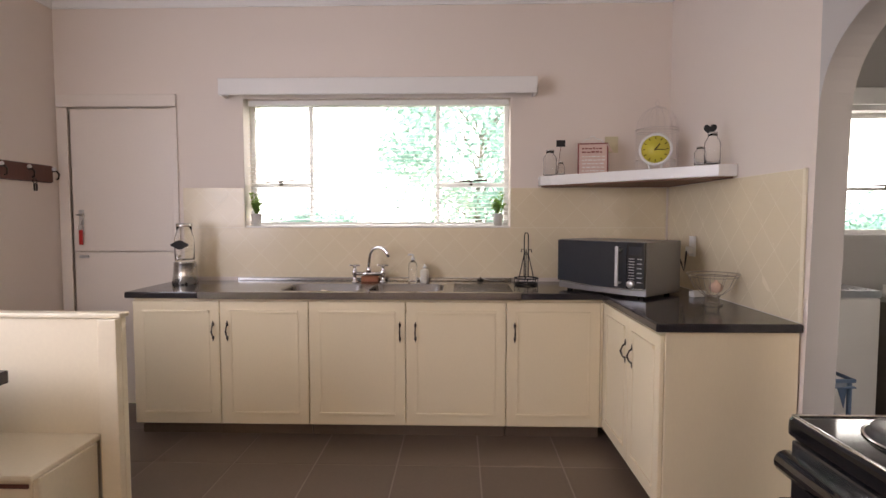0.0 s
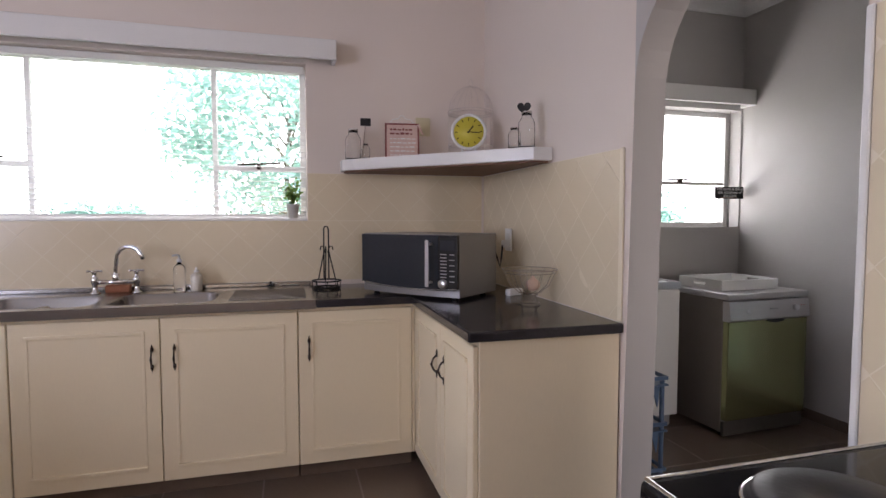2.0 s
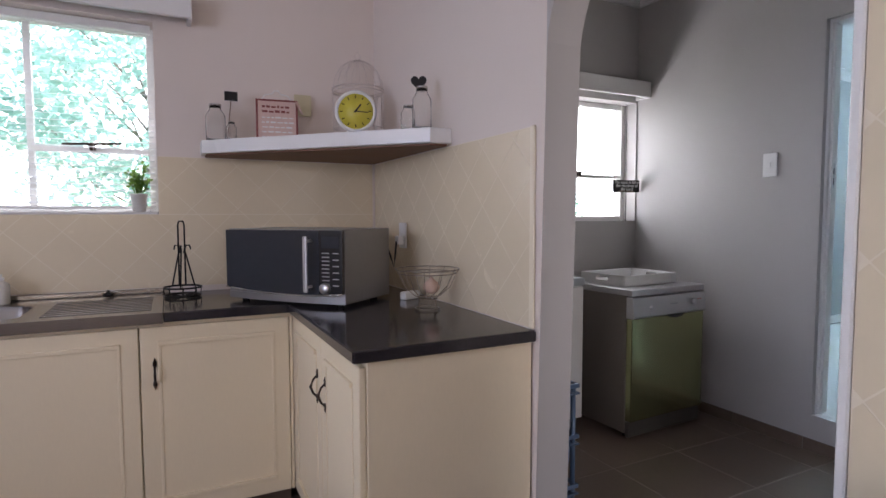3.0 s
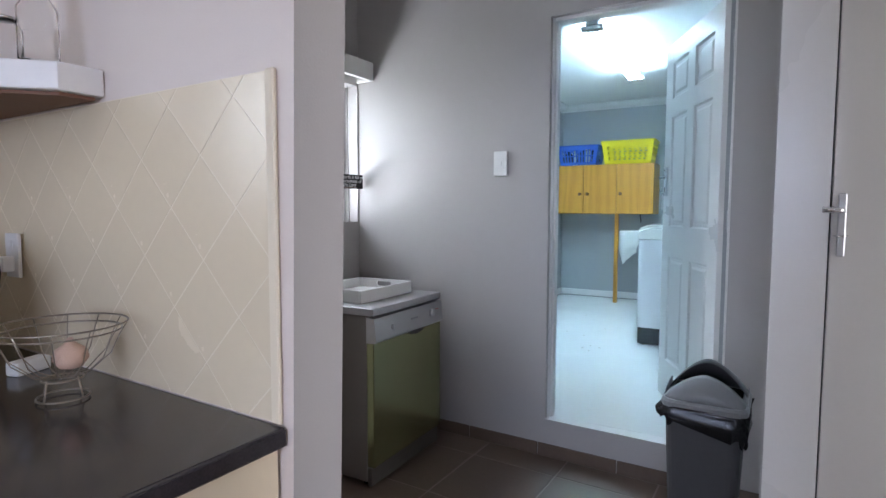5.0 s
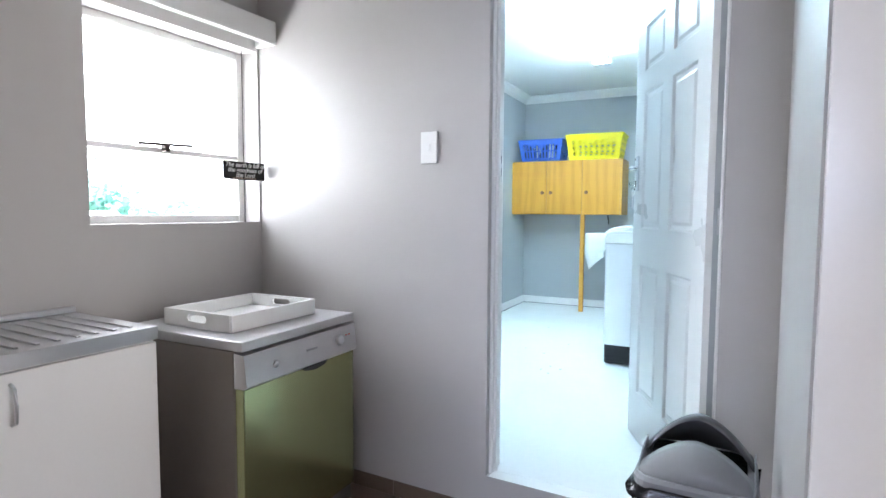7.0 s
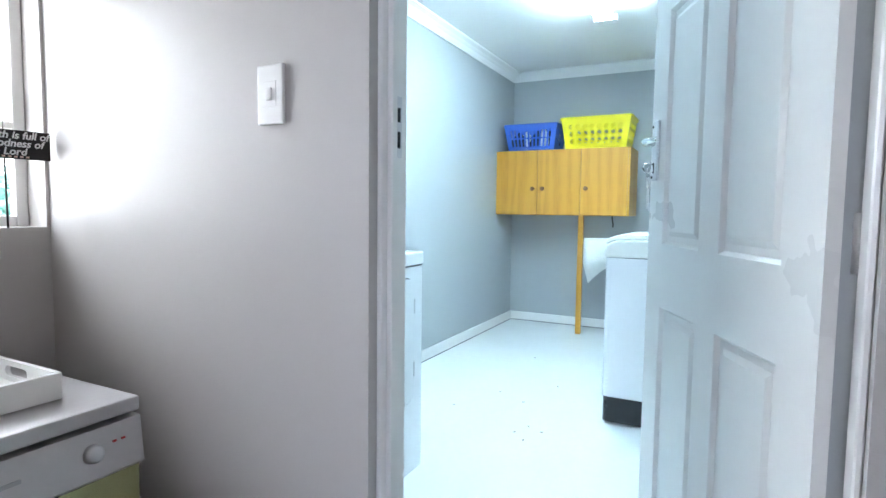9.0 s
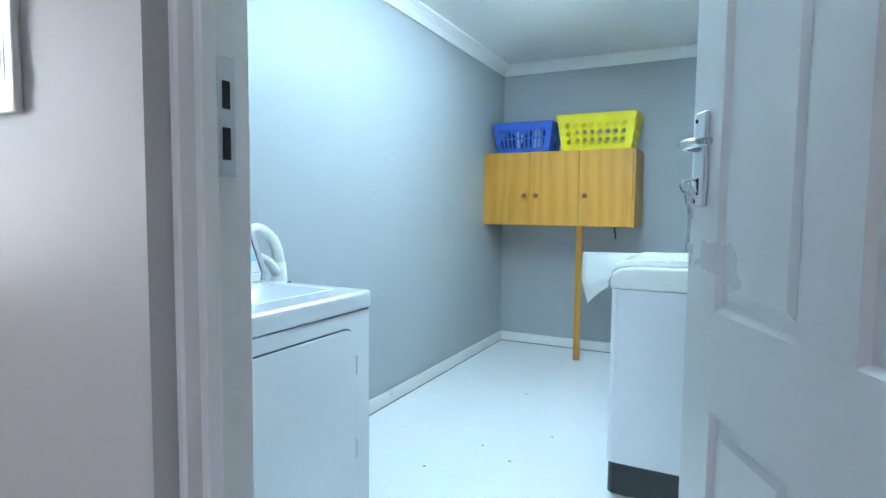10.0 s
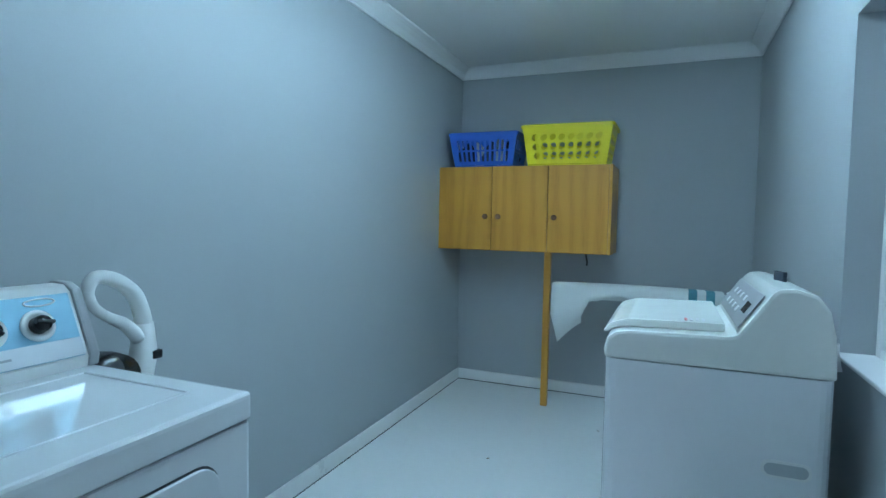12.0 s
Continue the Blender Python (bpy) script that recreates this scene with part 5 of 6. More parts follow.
# ---------------------------------------------------------------- scullery
def scullery_cabinet():
    c = thing("sink_cabinet", "white laminate sink cabinet with a flat door in the scullery", "cabinet", pose(2.035, 3.50, 0))
    w = 0.955
    part("body", bm_box(0, 0.02, 0.08, w, 0.498, 0.865, 0.002), WHITE_TRIM, c)
    part("plinth", bm_box(0.01, 0.06, 0, w - 0.01, 0.49, 0.0795), GREY_PLASTIC, c)
    for x0, x1, hx in ((0.003, 0.425, 0.39), (0.429, w - 0.003, 0.545)):
        d = part("door", bm_box(x0, 0, 0.085, x1, 0.0195, 0.855, 0.002), WHITE_TRIM, c)
        part("handle", bm_tube([(hx, 0.0, 0.715), (hx, -0.022, 0.725), (hx, -0.028, 0.77), (hx, -0.022, 0.815), (hx, 0.0, 0.825)], 0.005, 8), SATIN, d, "satin bow handle")
    sink_unit("scullery_sink", 2.035, 2.99, 3.495, 3.995, 0.906, [(2.10, 3.56, 2.45, 3.90)], [(2.56, 2.93, 3.54, 3.94, 8, "y")],
              "stainless steel scullery sink with a ribbed drainer", SATIN)


scullery_cabinet()


def dishwasher():
    w, d, h = 0.615, 0.60, 0.850
    t = thing("dishwasher", "silver freestanding dishwasher, its steel door tinted olive for a reflection", "dishwasher", pose(3.130, 3.260, 0, 0, 0, 2.5))
    part("body", bm_box(0, 0.045, 0.03, w, d, 0.815, 0.004), DW_SIDE, t, "taupe side panels")
    part("top_panel", bm_box(-0.002, 0.004, 0.8155, w + 0.002, d + 0.01, h, 0.005, 2), SILVER, t)
    b = bm_prism([(0.0, 0.69), (-0.012, 0.70), (0.0, 0.805), (0.045, 0.808), (0.045, 0.69)], 0, w)
    fas = part("control_fascia", turned(b, Matrix(((0, 0, 1, 0), (1, 0, 0, 0), (0, 1, 0, 0), (0, 0, 0, 1)))), SILVER, t, "sloping silver control fascia")
    part("programme_dial", bm_lathe([(0.021, 0), (0.019, 0.014), (0.014, 0.017)], 20, m=pose(0, 0, 0, 83), at=(w - 0.115, -0.005, 0.755)), SATIN, fas)
    part("power_button", bm_lathe([(0.013, 0), (0.012, 0.006)], 16, m=pose(0, 0, 0, 83), at=(0.14, -0.005, 0.745)), SATIN, fas)
    part("badge", bm_box(w / 2 - 0.005, -0.009, 0.752, w / 2 + 0.055, -0.004, 0.760), GREY_PLASTIC, fas)
    for k in range(2):
        part("indicator", bm_box(w - 0.07 + k * 0.02, -0.008, 0.765, w - 0.062 + k * 0.02, -0.002, 0.769), RED, fas)
    door = part("door", bm_box(0.002, 0.004, 0.105, w - 0.002, 0.044, 0.688, 0.004, 2), DW_DOOR, t, "polished door coloured with the green it mirrors")
    b = bm_prism([(-0.085, 0.0), (0.085, 0.0), (0.055, -0.022), (0.0, -0.030), (-0.055, -0.022)], 0, 0.010)
    part("door_grip", turned(b, Matrix(((1, 0, 0, w / 2 + 0.05), (0, 0, -1, 0.006), (0, 1, 0, 0.700), (0, 0, 0, 1)))), BLACK_PLASTIC, door, "dark scooped door grip")
    part("kick_plate", bm_box(0.002, 0.02, 0.012, w - 0.002, 0.044, 0.100, 0.003), DW_KICK, t)
    for x in (0.05, w - 0.05):
        for y in (0.08, d - 0.06):
            part("foot", bm_lathe([(0.018, 0), (0.018, 0.012), (0.01, 0.014), (0.01, 0.03)], 10, at=(x, y, 0)), BLACK_PLASTIC, t)


dishwasher()


def slotted_side(length, height, th, slot_w, slot_h, z):
    """An upright board in x with one rounded finger slot through it."""
    out = [(0, 0), (length, 0), (length, height), (0, height)]
    cx = length / 2
    hole = round_rect(cx - slot_w / 2, z - slot_h / 2, cx + slot_w / 2, z + slot_h / 2, slot_h * 0.48, 5)
    b = bmesh.new()
    edges = []
    for loop in (out, hole):
        vs = [b.verts.new((x, 0, zz)) for x, zz in loop]
        edges += [b.edges.new((vs[i], vs[(i + 1) % len(vs)])) for i in range(len(vs))]
    bmesh.ops.triangle_fill(b, use_beauty=True, use_dissolve=False, edges=edges)
    ext = bmesh.ops.extrude_face_region(b, geom=b.faces[:])
    bmesh.ops.translate(b, verts=[v for v in ext["geom"] if isinstance(v, bmesh.types.BMVert)], vec=(0, th, 0))
    bmesh.ops.recalc_face_normals(b, faces=b.faces[:])
    return b


def tray():
    t = thing("serving_tray", "white wooden serving tray with slotted handles on the dishwasher", "tray", pose(3.200, 3.395, 0.8515, 0, 0, 2))
    L, W, H = 0.44, 0.36, 0.062
    part("base", bm_box(0.012, 0.012, 0.004, L - 0.012, W - 0.012, 0.012), WHITE_PLASTIC, t)
    part("long_side", bm_box(0, 0, 0.0, L, 0.011, H, 0.003, 2), WHITE_PLASTIC, t)
    part("long_side", bm_box(0, W - 0.011, 0.0, L, W, H, 0.003, 2), WHITE_PLASTIC, t)
    for x in (0.011, L):
        s = part("handle_side", slotted_side(W - 0.024, H, 0.011, 0.10, 0.026, H * 0.58), WHITE_PLASTIC, t)
        s.matrix_basis = pose(x, 0.012, 0, 0, 0, 90)


tray()


def switch_plate():
    t = thing("light_switch", "white plastic light switch plate on the grey wall", "light switch", pose(EW, 3.005, 1.548))
    part("plate", bm_box(-0.010, -0.040, -0.066, 0.0, 0.040, 0.066, 0.004, 2), WHITE_PLASTIC, t)
    part("rocker", bm_box(-0.0145, -0.008, -0.014, -0.0095, 0.008, 0.014, 0.002, 2), WHITE_PLASTIC, t)
    part("insert", bm_box(-0.0108, -0.020, -0.028, -0.0095, 0.020, 0.028, 0.0005), WHITE_PLASTIC, t)


switch_plate()


def quote_sign():
    t = thing("word_sign", "black chalk sign with white script hanging by the scullery window", "sign", pose(3.655, 3.985, 1.43, 0, 0, -4))
    b = part("board", bm_box(0.0, -0.012, 0.0, 0.235, -0.002, 0.085, 0.002), CHALK, t)
    lines = ("The earth is full of", "the goodness of", "the Lord")
    for i, text in enumerate(lines):
        cu = bpy.data.curves.new("writing", "FONT")
        cu.body, cu.size, cu.align_x, cu.extrude, cu.shear, cu.offset = text, 0.030, "CENTER", 0.0003, 0.2, 0.0007
        tmp = bpy.data.objects.new("tmp", cu)
        me = bpy.data.meshes.new_from_object(tmp)
        bpy.data.objects.remove(tmp)
        me.materials.append(SIGN_WHITE)
        w = new("writing", me)
        w.parent = b
        w.matrix_basis = pose(0.118, -0.0135, 0.060 - i * 0.024, 90)
    flor = None
    for k in range(9):
        flor = bm_box(0.05 + k * 0.015, -0.0135, 0.004, 0.058 + k * 0.015, -0.012, 0.009, 0.0, bm=flor)
    part("flourish", flor, SIGN_PINK, b)
    part("cord", bm_tube([(0.118, -0.004, 0.085), (0.118, -0.001, 0.20), (0.118, 0.0, 0.62)], 0.0015, 5), BLACK_METAL, t)
    part("cord_tail", bm_tube([(0.118, -0.006, 0.0), (0.120, -0.004, -0.205)], 0.003, 5), BLACK_METAL, t, "thin dark cord below the sign")


quote_sign()


def swing_bin():
    t = thing("swing_bin", "charcoal plastic bin with a grey swing lid and black liner", "bin", pose(3.375, 1.785, 0))
    L, W = 0.295, 0.285

    def loft(sections, bm=None):
        b = bmesh.new()
        prev = None
        for z, ins, r in sections:
            ring = [b.verts.new((x, y, z)) for x, y in round_rect(ins, ins, L - ins, W - ins, r, 4)]
            if prev:
                for i in range(len(ring)):
                    b.faces.new((prev[i], prev[(i + 1) % len(ring)], ring[(i + 1) % len(ring)], ring[i]))
            else:
                b.faces.new(ring[::-1])
            prev = ring
        b.faces.new(prev)
        bmesh.ops.recalc_face_normals(b, faces=b.faces[:])
        return join(bm, b)

    part("bin_body", loft([(0, 0.035, 0.03), (0.01, 0.030, 0.035), (0.53, 0.008, 0.045), (0.55, 0.006, 0.045)]), BIN_BODY, t)
    b = bmesh.new()
    prev = None
    base = round_rect(0, 0, L, W, 0.05, 10)
    for lev in range(8):
        ring = []
        for i, (x, y) in enumerate(base):
            k = i / len(base) * 6.283
            out = 0.005 + 0.005 * math.sin(k * 7 + lev) + 0.005 * math.sin(k * 15 + 1.7 * lev) + 0.003 * math.sin(k * 23 - lev)
            if y > W * 0.8 and x < L * 0.3:
                out += 0.022 * math.sin(lev / 7 * 3.0)
            n = Vector((x - L / 2, y - W / 2)).normalized()
            fall = 0.0065 + 0.0095 * (1 - y / W) + 0.0018 * math.sin(k * 5) + 0.0012 * math.sin(k * 12)
            ring.append(b.verts.new((x + n.x * out, y + n.y * out, 0.566 - lev * fall + 0.003 * math.sin(k * 11 + lev))))
        if prev:
            for i in range(len(ring)):
                b.faces.new((prev[i], prev[(i + 1) % len(ring)], ring[(i + 1) % len(ring)], ring[i]))
        prev = ring
    bmesh.ops.recalc_face_normals(b, faces=b.faces[:])
    bmesh.ops.solidify(b, geom=b.faces[:], thickness=0.0015)
    part("liner", b, BAG, t, "crumpled black plastic liner over the rim", smooth=True)
    part("lid_rim", loft([(0.562, -0.006, 0.05), (0.580, -0.006, 0.05), (0.590, 0.0, 0.05), (0.591, 0.012, 0.045)]), BIN_LID, t, "grey lid rim")
    # black plate on the closed rim paints the darkness of an opening
    part("lid_opening", loft([(0.5915, 0.020, 0.04), (0.593, 0.021, 0.04)]), BAG, t, "black plate standing in for the dark opening under the lid")

    def peaked(h, inset):
        """A low pointed arch across y."""
        return [(inset + (W - 2 * inset) * i / 16, h * (1 - abs(i / 8 - 1) ** 1.9 * 0.9 - 0.1 * abs(i / 8 - 1))) for i in range(17)]

    def shell(sections, name, mat_, label):
        b = bmesh.new()
        prev = None
        for x, h, inset in sections:
            ring = [b.verts.new((x + (0.02 * abs(y / W * 2 - 1) ** 2 if x < 0.02 else 0.0), y, 0.590 + z)) for y, z in peaked(h, inset)]
            if prev:
                for i in range(16):
                    b.faces.new((prev[i], prev[i + 1], ring[i + 1], ring[i]))
            prev = ring
        bmesh.ops.recalc_face_normals(b, faces=b.faces[:])
        bmesh.ops.solidify(b, geom=b.faces[:], thickness=0.0035)
        part(name, b, mat_, t, label, smooth=True)

    shell([(0.0, 0.002, 0.010), (0.014, 0.035, 0.008), (0.035, 0.062, 0.006), (0.065, 0.080, 0.004), (0.095, 0.086, 0.003)], "swing_flap", BIN_LID, "grey low-peaked swing flap")
    shell([(0.170, 0.118, 0.002), (0.215, 0.122, 0.002), (0.255, 0.108, 0.004), (0.280, 0.070, 0.008), (0.293, 0.004, 0.012)], "hood", BIN_BODY, "dark open rear hood")
    for y in (0.0, W - 0.004):
        part("hood_side", turned(bm_prism([(0.06, 0.0), (0.235, 0.0), (0.225, 0.03), (0.17, 0.028), (0.10, 0.012)], 0.0, 0.004, 0.001), Matrix(((1, 0, 0, 0), (0, 0, -1, y + 0.004), (0, 1, 0, 0.589), (0, 0, 0, 1)))), BIN_LID, t, "grey side cheek of the lid")


swing_bin()


def trolley():
    t = thing("vegetable_trolley", "slate-blue plastic tiered storage trolley behind the arch", "trolley", pose(2.072, 2.768, 0))
    for x in (0.02, 0.25):
        for y in (0.02, 0.24):
            part("post", bm_tube([(x, y, 0.045), (x, y, 0.56)], 0.011, 8), TROLLEY_BLUE, t)
            w = part("castor", bm_lathe([(0.006, -0.008), (0.020, -0.006), (0.020, 0.006), (0.006, 0.008)], 12, m=pose(0, 0, 0, 90), at=(x, y, 0.0205)), BLACK_PLASTIC, t)
            part("castor_stem", bm_tube([(x, y, 0.02), (x, y, 0.05)], 0.005, 6), SATIN, w)
    for z in (0.110, 0.321, 0.533):
        part("tier", bm_box(0.0, 0.0, z, 0.27, 0.26, z + 0.008, 0.003, 2), TROLLEY_BLUE, t)
        for y in (0.002, 0.250):
            part("rail", bm_box(0.0, y, z + 0.027, 0.27, y + 0.008, z + 0.045, 0.002), TROLLEY_BLUE, t)
        for x in (0.002, 0.260):
            part("rail", bm_box(x, 0.0105, z + 0.027, x + 0.008, 0.2495, z + 0.045, 0.002), TROLLEY_BLUE, t)
        depth = min(0.10, z - 0.05)
        for y in (0.018, 0.238):
            for x, way in ((0.238, -1), (0.032, 1)):
                side = [(x, z), (x + way * 0.045, z), (x + way * 0.012, z - depth)]
                flat = Matrix(((1, 0, 0, 0), (0, 0, -1, y + 0.006), (0, 1, 0, 0), (0, 0, 0, 1)))
                part("gusset", turned(bm_prism(side if way > 0 else side[::-1], 0.0, 0.006), flat), TROLLEY_BLUE, t)


trolley()

# ---------------------------------------------------------------- laundry
BEFORE_LAUNDRY = set(bpy.data.objects)


def strip_light():
    t = thing("ceiling_light", "white fluorescent batten with a bare lit tube", "ceiling light", pose(0, 2.890, LZ))
    part("batten", bm_box(5.10, -0.045, -0.050, 6.82, 0.045, -0.001, 0.006, 2), WHITE_PLASTIC, t)
    for x0, x1 in ((5.10, 5.16), (6.76, 6.82)):
        part("end_cap", bm_box(x0, -0.075, -0.085, x1, 0.075, -0.051, 0.004, 2), WHITE_PLASTIC, t)
    for y in (-0.045, 0.045):
        part("tube", bm_tube([(5.165, y, -0.07), (6.755, y, -0.07)], 0.014, 12), TUBE, t, "glowing cool-white tube")


strip_light()


def dryer():
    W, D, H = 0.695, 0.62, 0.922
    t = thing("tumble_dryer", "white tumble dryer with a pale blue control console", "dryer", pose(4.305, 3.255, LF))
    part("cabinet_body", bm_box(0, 0.004, 0.0, W, D, 0.862, 0.006, 2), ENAMEL, t)
    part("seam", bm_box(0.008, 0.010, 0.8622, W - 0.004, D - 0.006, 0.8652), BLACK_PLASTIC, t)
    top = part("top_panel", bm_box(-0.002, -0.002, 0.8655, W + 0.002, D + 0.02, H, 0.012, 3), ENAMEL, t)
    for a, b_ in (((0.06, 0.10), (0.635, 0.10)), ((0.06, 0.40), (0.635, 0.40))):
        part("pressed_line", bm_tube([(*a, H - 0.0005), (*b_, H - 0.0005)], 0.0035, 6), ENAMEL, top)
    for x in (0.06, 0.635):
        part("pressed_line", bm_tube([(x, 0.10, H - 0.0005), (x, 0.40, H - 0.0005)], 0.0035, 6), ENAMEL, top)
    outl = round_rect(0.058, 0.303, W - 0.081, 0.821, 0.053, 6)
    m = Matrix(((1, 0, 0, 0), (0, 0, -1, 0.004), (0, 1, 0, 0), (0, 0, 0, 1)))
    # dark plate under the door; its rim paints the gap's shade
    part("door_gap", turned(bm_prism(outl, 0.0005, 0.0015), m), GAP_GREY, t, "dark plate showing as the shaded gap round the door")
    inn = round_rect(0.062, 0.307, W - 0.085, 0.817, 0.05, 6)
    door = part("door", turned(bm_prism(inn, 0.0005, 0.010, 0.003), m), ENAMEL, t)
    for z in (0.44, 0.70):
        part("hinge", bm_box(W - 0.082, -0.006, z - 0.03, W - 0.074, 0.004, z + 0.03, 0.002), SATIN, t)
    # console with a sloping face
    prof = [(0.445, H + 0.001), (0.440, H + 0.025), (0.500, H + 0.165), (0.520, H + 0.180), (0.560, H + 0.182), (0.60, H + 0.165), (0.612, H + 0.001)]
    to_x = Matrix(((0, 0, 1, 0), (1, 0, 0, 0), (0, 1, 0, 0), (0, 0, 0, 1)))
    con = part("console", turned(bm_prism(prof, 0.02, W - 0.022, 0.0), to_x), WHITE_PLASTIC, t)
    for x0, x1 in ((-0.004, 0.0195), (W - 0.0215, W + 0.002)):
        big = [(y + (0.006 if y > 0.5 else -0.006), z if z < H + 0.01 else z + 0.005) for y, z in prof]
        part("console_end", turned(bm_prism(big, x0, x1, 0.006), to_x), GREY_PLASTIC, con, "grey moulded console end")
    slope = math.degrees(math.atan2(0.14, 0.06))
    m = pose(0, 0.440, H + 0.025, slope, 0, 0)
    face = part("console_face", turned(bm_box(0.03, 0.004, 0.0005, W - 0.03, 0.150, 0.004, 0.001), m), BLUE_PANEL, con, "pale metallic blue control panel")
    part("console_strip", turned(bm_box(0.03, 0.005, 0.0042, W - 0.03, 0.046, 0.0052, 0.0003), m), SATIN, con, "pale brushed strip under the dials")
    for x in (0.492, 0.585):
        part("dial_ring", turned(bm_lathe([(0.034, 0.0), (0.034, 0.004), (0.025, 0.006), (0.024, 0.002)], 28), m @ Matrix.Translation((x, 0.085, 0.004))), WHITE_PLASTIC, face)
        k = bm_lathe([(0.019, 0.0), (0.0175, 0.020), (0.014, 0.026)], 20)
        bm_box(-0.004, -0.017, 0.022, 0.004, 0.02, 0.034, 0.002, bm=k)
        part("knob", turned(k, m @ Matrix.Translation((x, 0.085, 0.006)) @ pose(0, 0, 0, 0, 0, 35 if x < 0.53 else 80)), BLACK_PLASTIC, face, "black rotary knob")
    part("badge", turned(bm_tube([(0.60 + 0.032 * math.cos(a * 0.5236), 0.135 + 0.008 * math.sin(a * 0.5236), 0.005) for a in range(12)], 0.002, 6, closed=True), m), WHITE_PLASTIC, face)
    for k in range(5):
        part("panel_text", turned(bm_box(0.06 + k * 0.10, 0.022, 0.0052, 0.12 + k * 0.10, 0.027, 0.0058), m), GREY_PLASTIC, face)


dryer()


def washer():
    t = thing("washing_machine", "white top-loading washing machine with a black kick strip", "washing machine", pose(5.85, 2.085, LF))
    W, D = 0.60, 0.585      # along x, along y; its front faces +y
    part("cabinet_body", bm_prism(round_rect(0, 0.0, W, D, 0.035, 4), 0.145, 0.862), ENAMEL, t)
    part("kick_strip", bm_prism(round_rect(0.004, 0.004, W - 0.004, D - 0.006, 0.033, 4), 0.012, 0.1445), BLACK_PLASTIC, t, "black plastic kick strip")
    for x in (0.05, W - 0.05):
        for y in (0.05, D - 0.05):
            part("foot", bm_lathe([(0.02, 0), (0.02, 0.012)], 10, at=(x, y, 0)), BLACK_PLASTIC, t)
    prof = [(0.0, 0.864), (D, 0.864), (D + 0.004, 0.885), (D - 0.004, 0.925), (D - 0.03, 0.945), (D - 0.07, 0.952), (0.255, 0.958), (0.235, 0.965), (0.155, 1.085), (0.14, 1.097), (0.10, 1.10), (0.05, 1.085), (0.02, 1.045), (0.006, 0.98)]
    to_x = Matrix(((0, 0, 1, 0), (1, 0, 0, 0), (0, 1, 0, 0), (0, 0, 0, 1)))
    part("top_cover", turned(bm_prism(prof, -0.003, W + 0.003, 0.010), to_x), IVORY, t, "moulded ivory top cover with raised console")
    lid = part("lid", turned(bm_prism([(0.262, 0.960), (D - 0.075, 0.9535), (D - 0.028, 0.947), (D + 0.004, 0.93), (D + 0.012, 0.935), (D - 0.01, 0.962), (D - 0.06, 0.978), (0.262, 0.984)], 0.05, W - 0.05, 0.006), to_x), IVORY, t, "ivory white lid")
    for k in range(4):
        part("label_text", bm_box(0.075, 0.36 - k * 0.016, 0.9815, 0.12, 0.368 - k * 0.016, 0.983), GREY_PLASTIC if k else RED, lid)
    slope = math.atan2(0.12, 0.08)
    m = Matrix.Translation((0, 0.237, 0.968)) @ Matrix(((1, 0, 0, 0), (0, -math.cos(slope), math.sin(slope), 0), (0, math.sin(slope), math.cos(slope), 0), (0, 0, 0, 1)))
    face = part("control_panel", turned(bm_box(0.03, 0.012, 0.001, W - 0.03, 0.125, 0.004, 0.001), m), GREY_PLASTIC, t, "grey control panel")
    part("display", turned(bm_box(0.09, 0.05, 0.004, 0.16, 0.085, 0.006, 0.001), m), BLACK_PLASTIC, face)
    for k in range(4):
        for j in range(2):
            part("button", turned(bm_box(0.20 + k * 0.08, 0.035 + j * 0.04, 0.004, 0.235 + k * 0.08, 0.055 + j * 0.04, 0.008, 0.002), m), WHITE_PLASTIC, face)
    out, inn = round_rect(0.045, 0.585, 0.165, 0.632, 0.02, 4), round_rect(0.053, 0.592, 0.157, 0.625, 0.015, 4)
    mx = Matrix(((0, 0, -1, 0.0), (1, 0, 0, 0), (0, 1, 0, 0), (0, 0, 0, 1)))
    hd = part("side_grip", turned(bm_prism(out, 0.0, 0.004, 0.001), mx), WHITE_PLASTIC, t, "recessed carrying grip")
    part("grip_recess", turned(bm_prism(inn, 0.004, 0.005), mx), paint("grip_grey_plastic", (0.42, 0.44, 0.46), 0.4), hd)
    h = bm_tube([(0.15, 0.03, 0.90), (0.15, -0.03, 0.93), (0.15, -0.035, 0.86)], 0.012, 8)
    part("inlet_hose", h, WHITE_PLASTIC, t)
    bag = thing("powder_packet", "folded white and navy packet standing behind the console", "packet", pose(6.10, 2.185, LF + 1.097, 0, 0, 15))
    part("packet_sheet", bm_prism([(-0.03, -0.006), (0.03, -0.006), (0.033, 0.0), (0.03, 0.006), (-0.03, 0.006)], 0.0, 0.030, 0.002), CLOTHES, bag)
    part("packet_band", bm_box(-0.031, -0.0075, 0.010, 0.031, -0.0065, 0.018), WHITE_PLASTIC, bag)


washer()


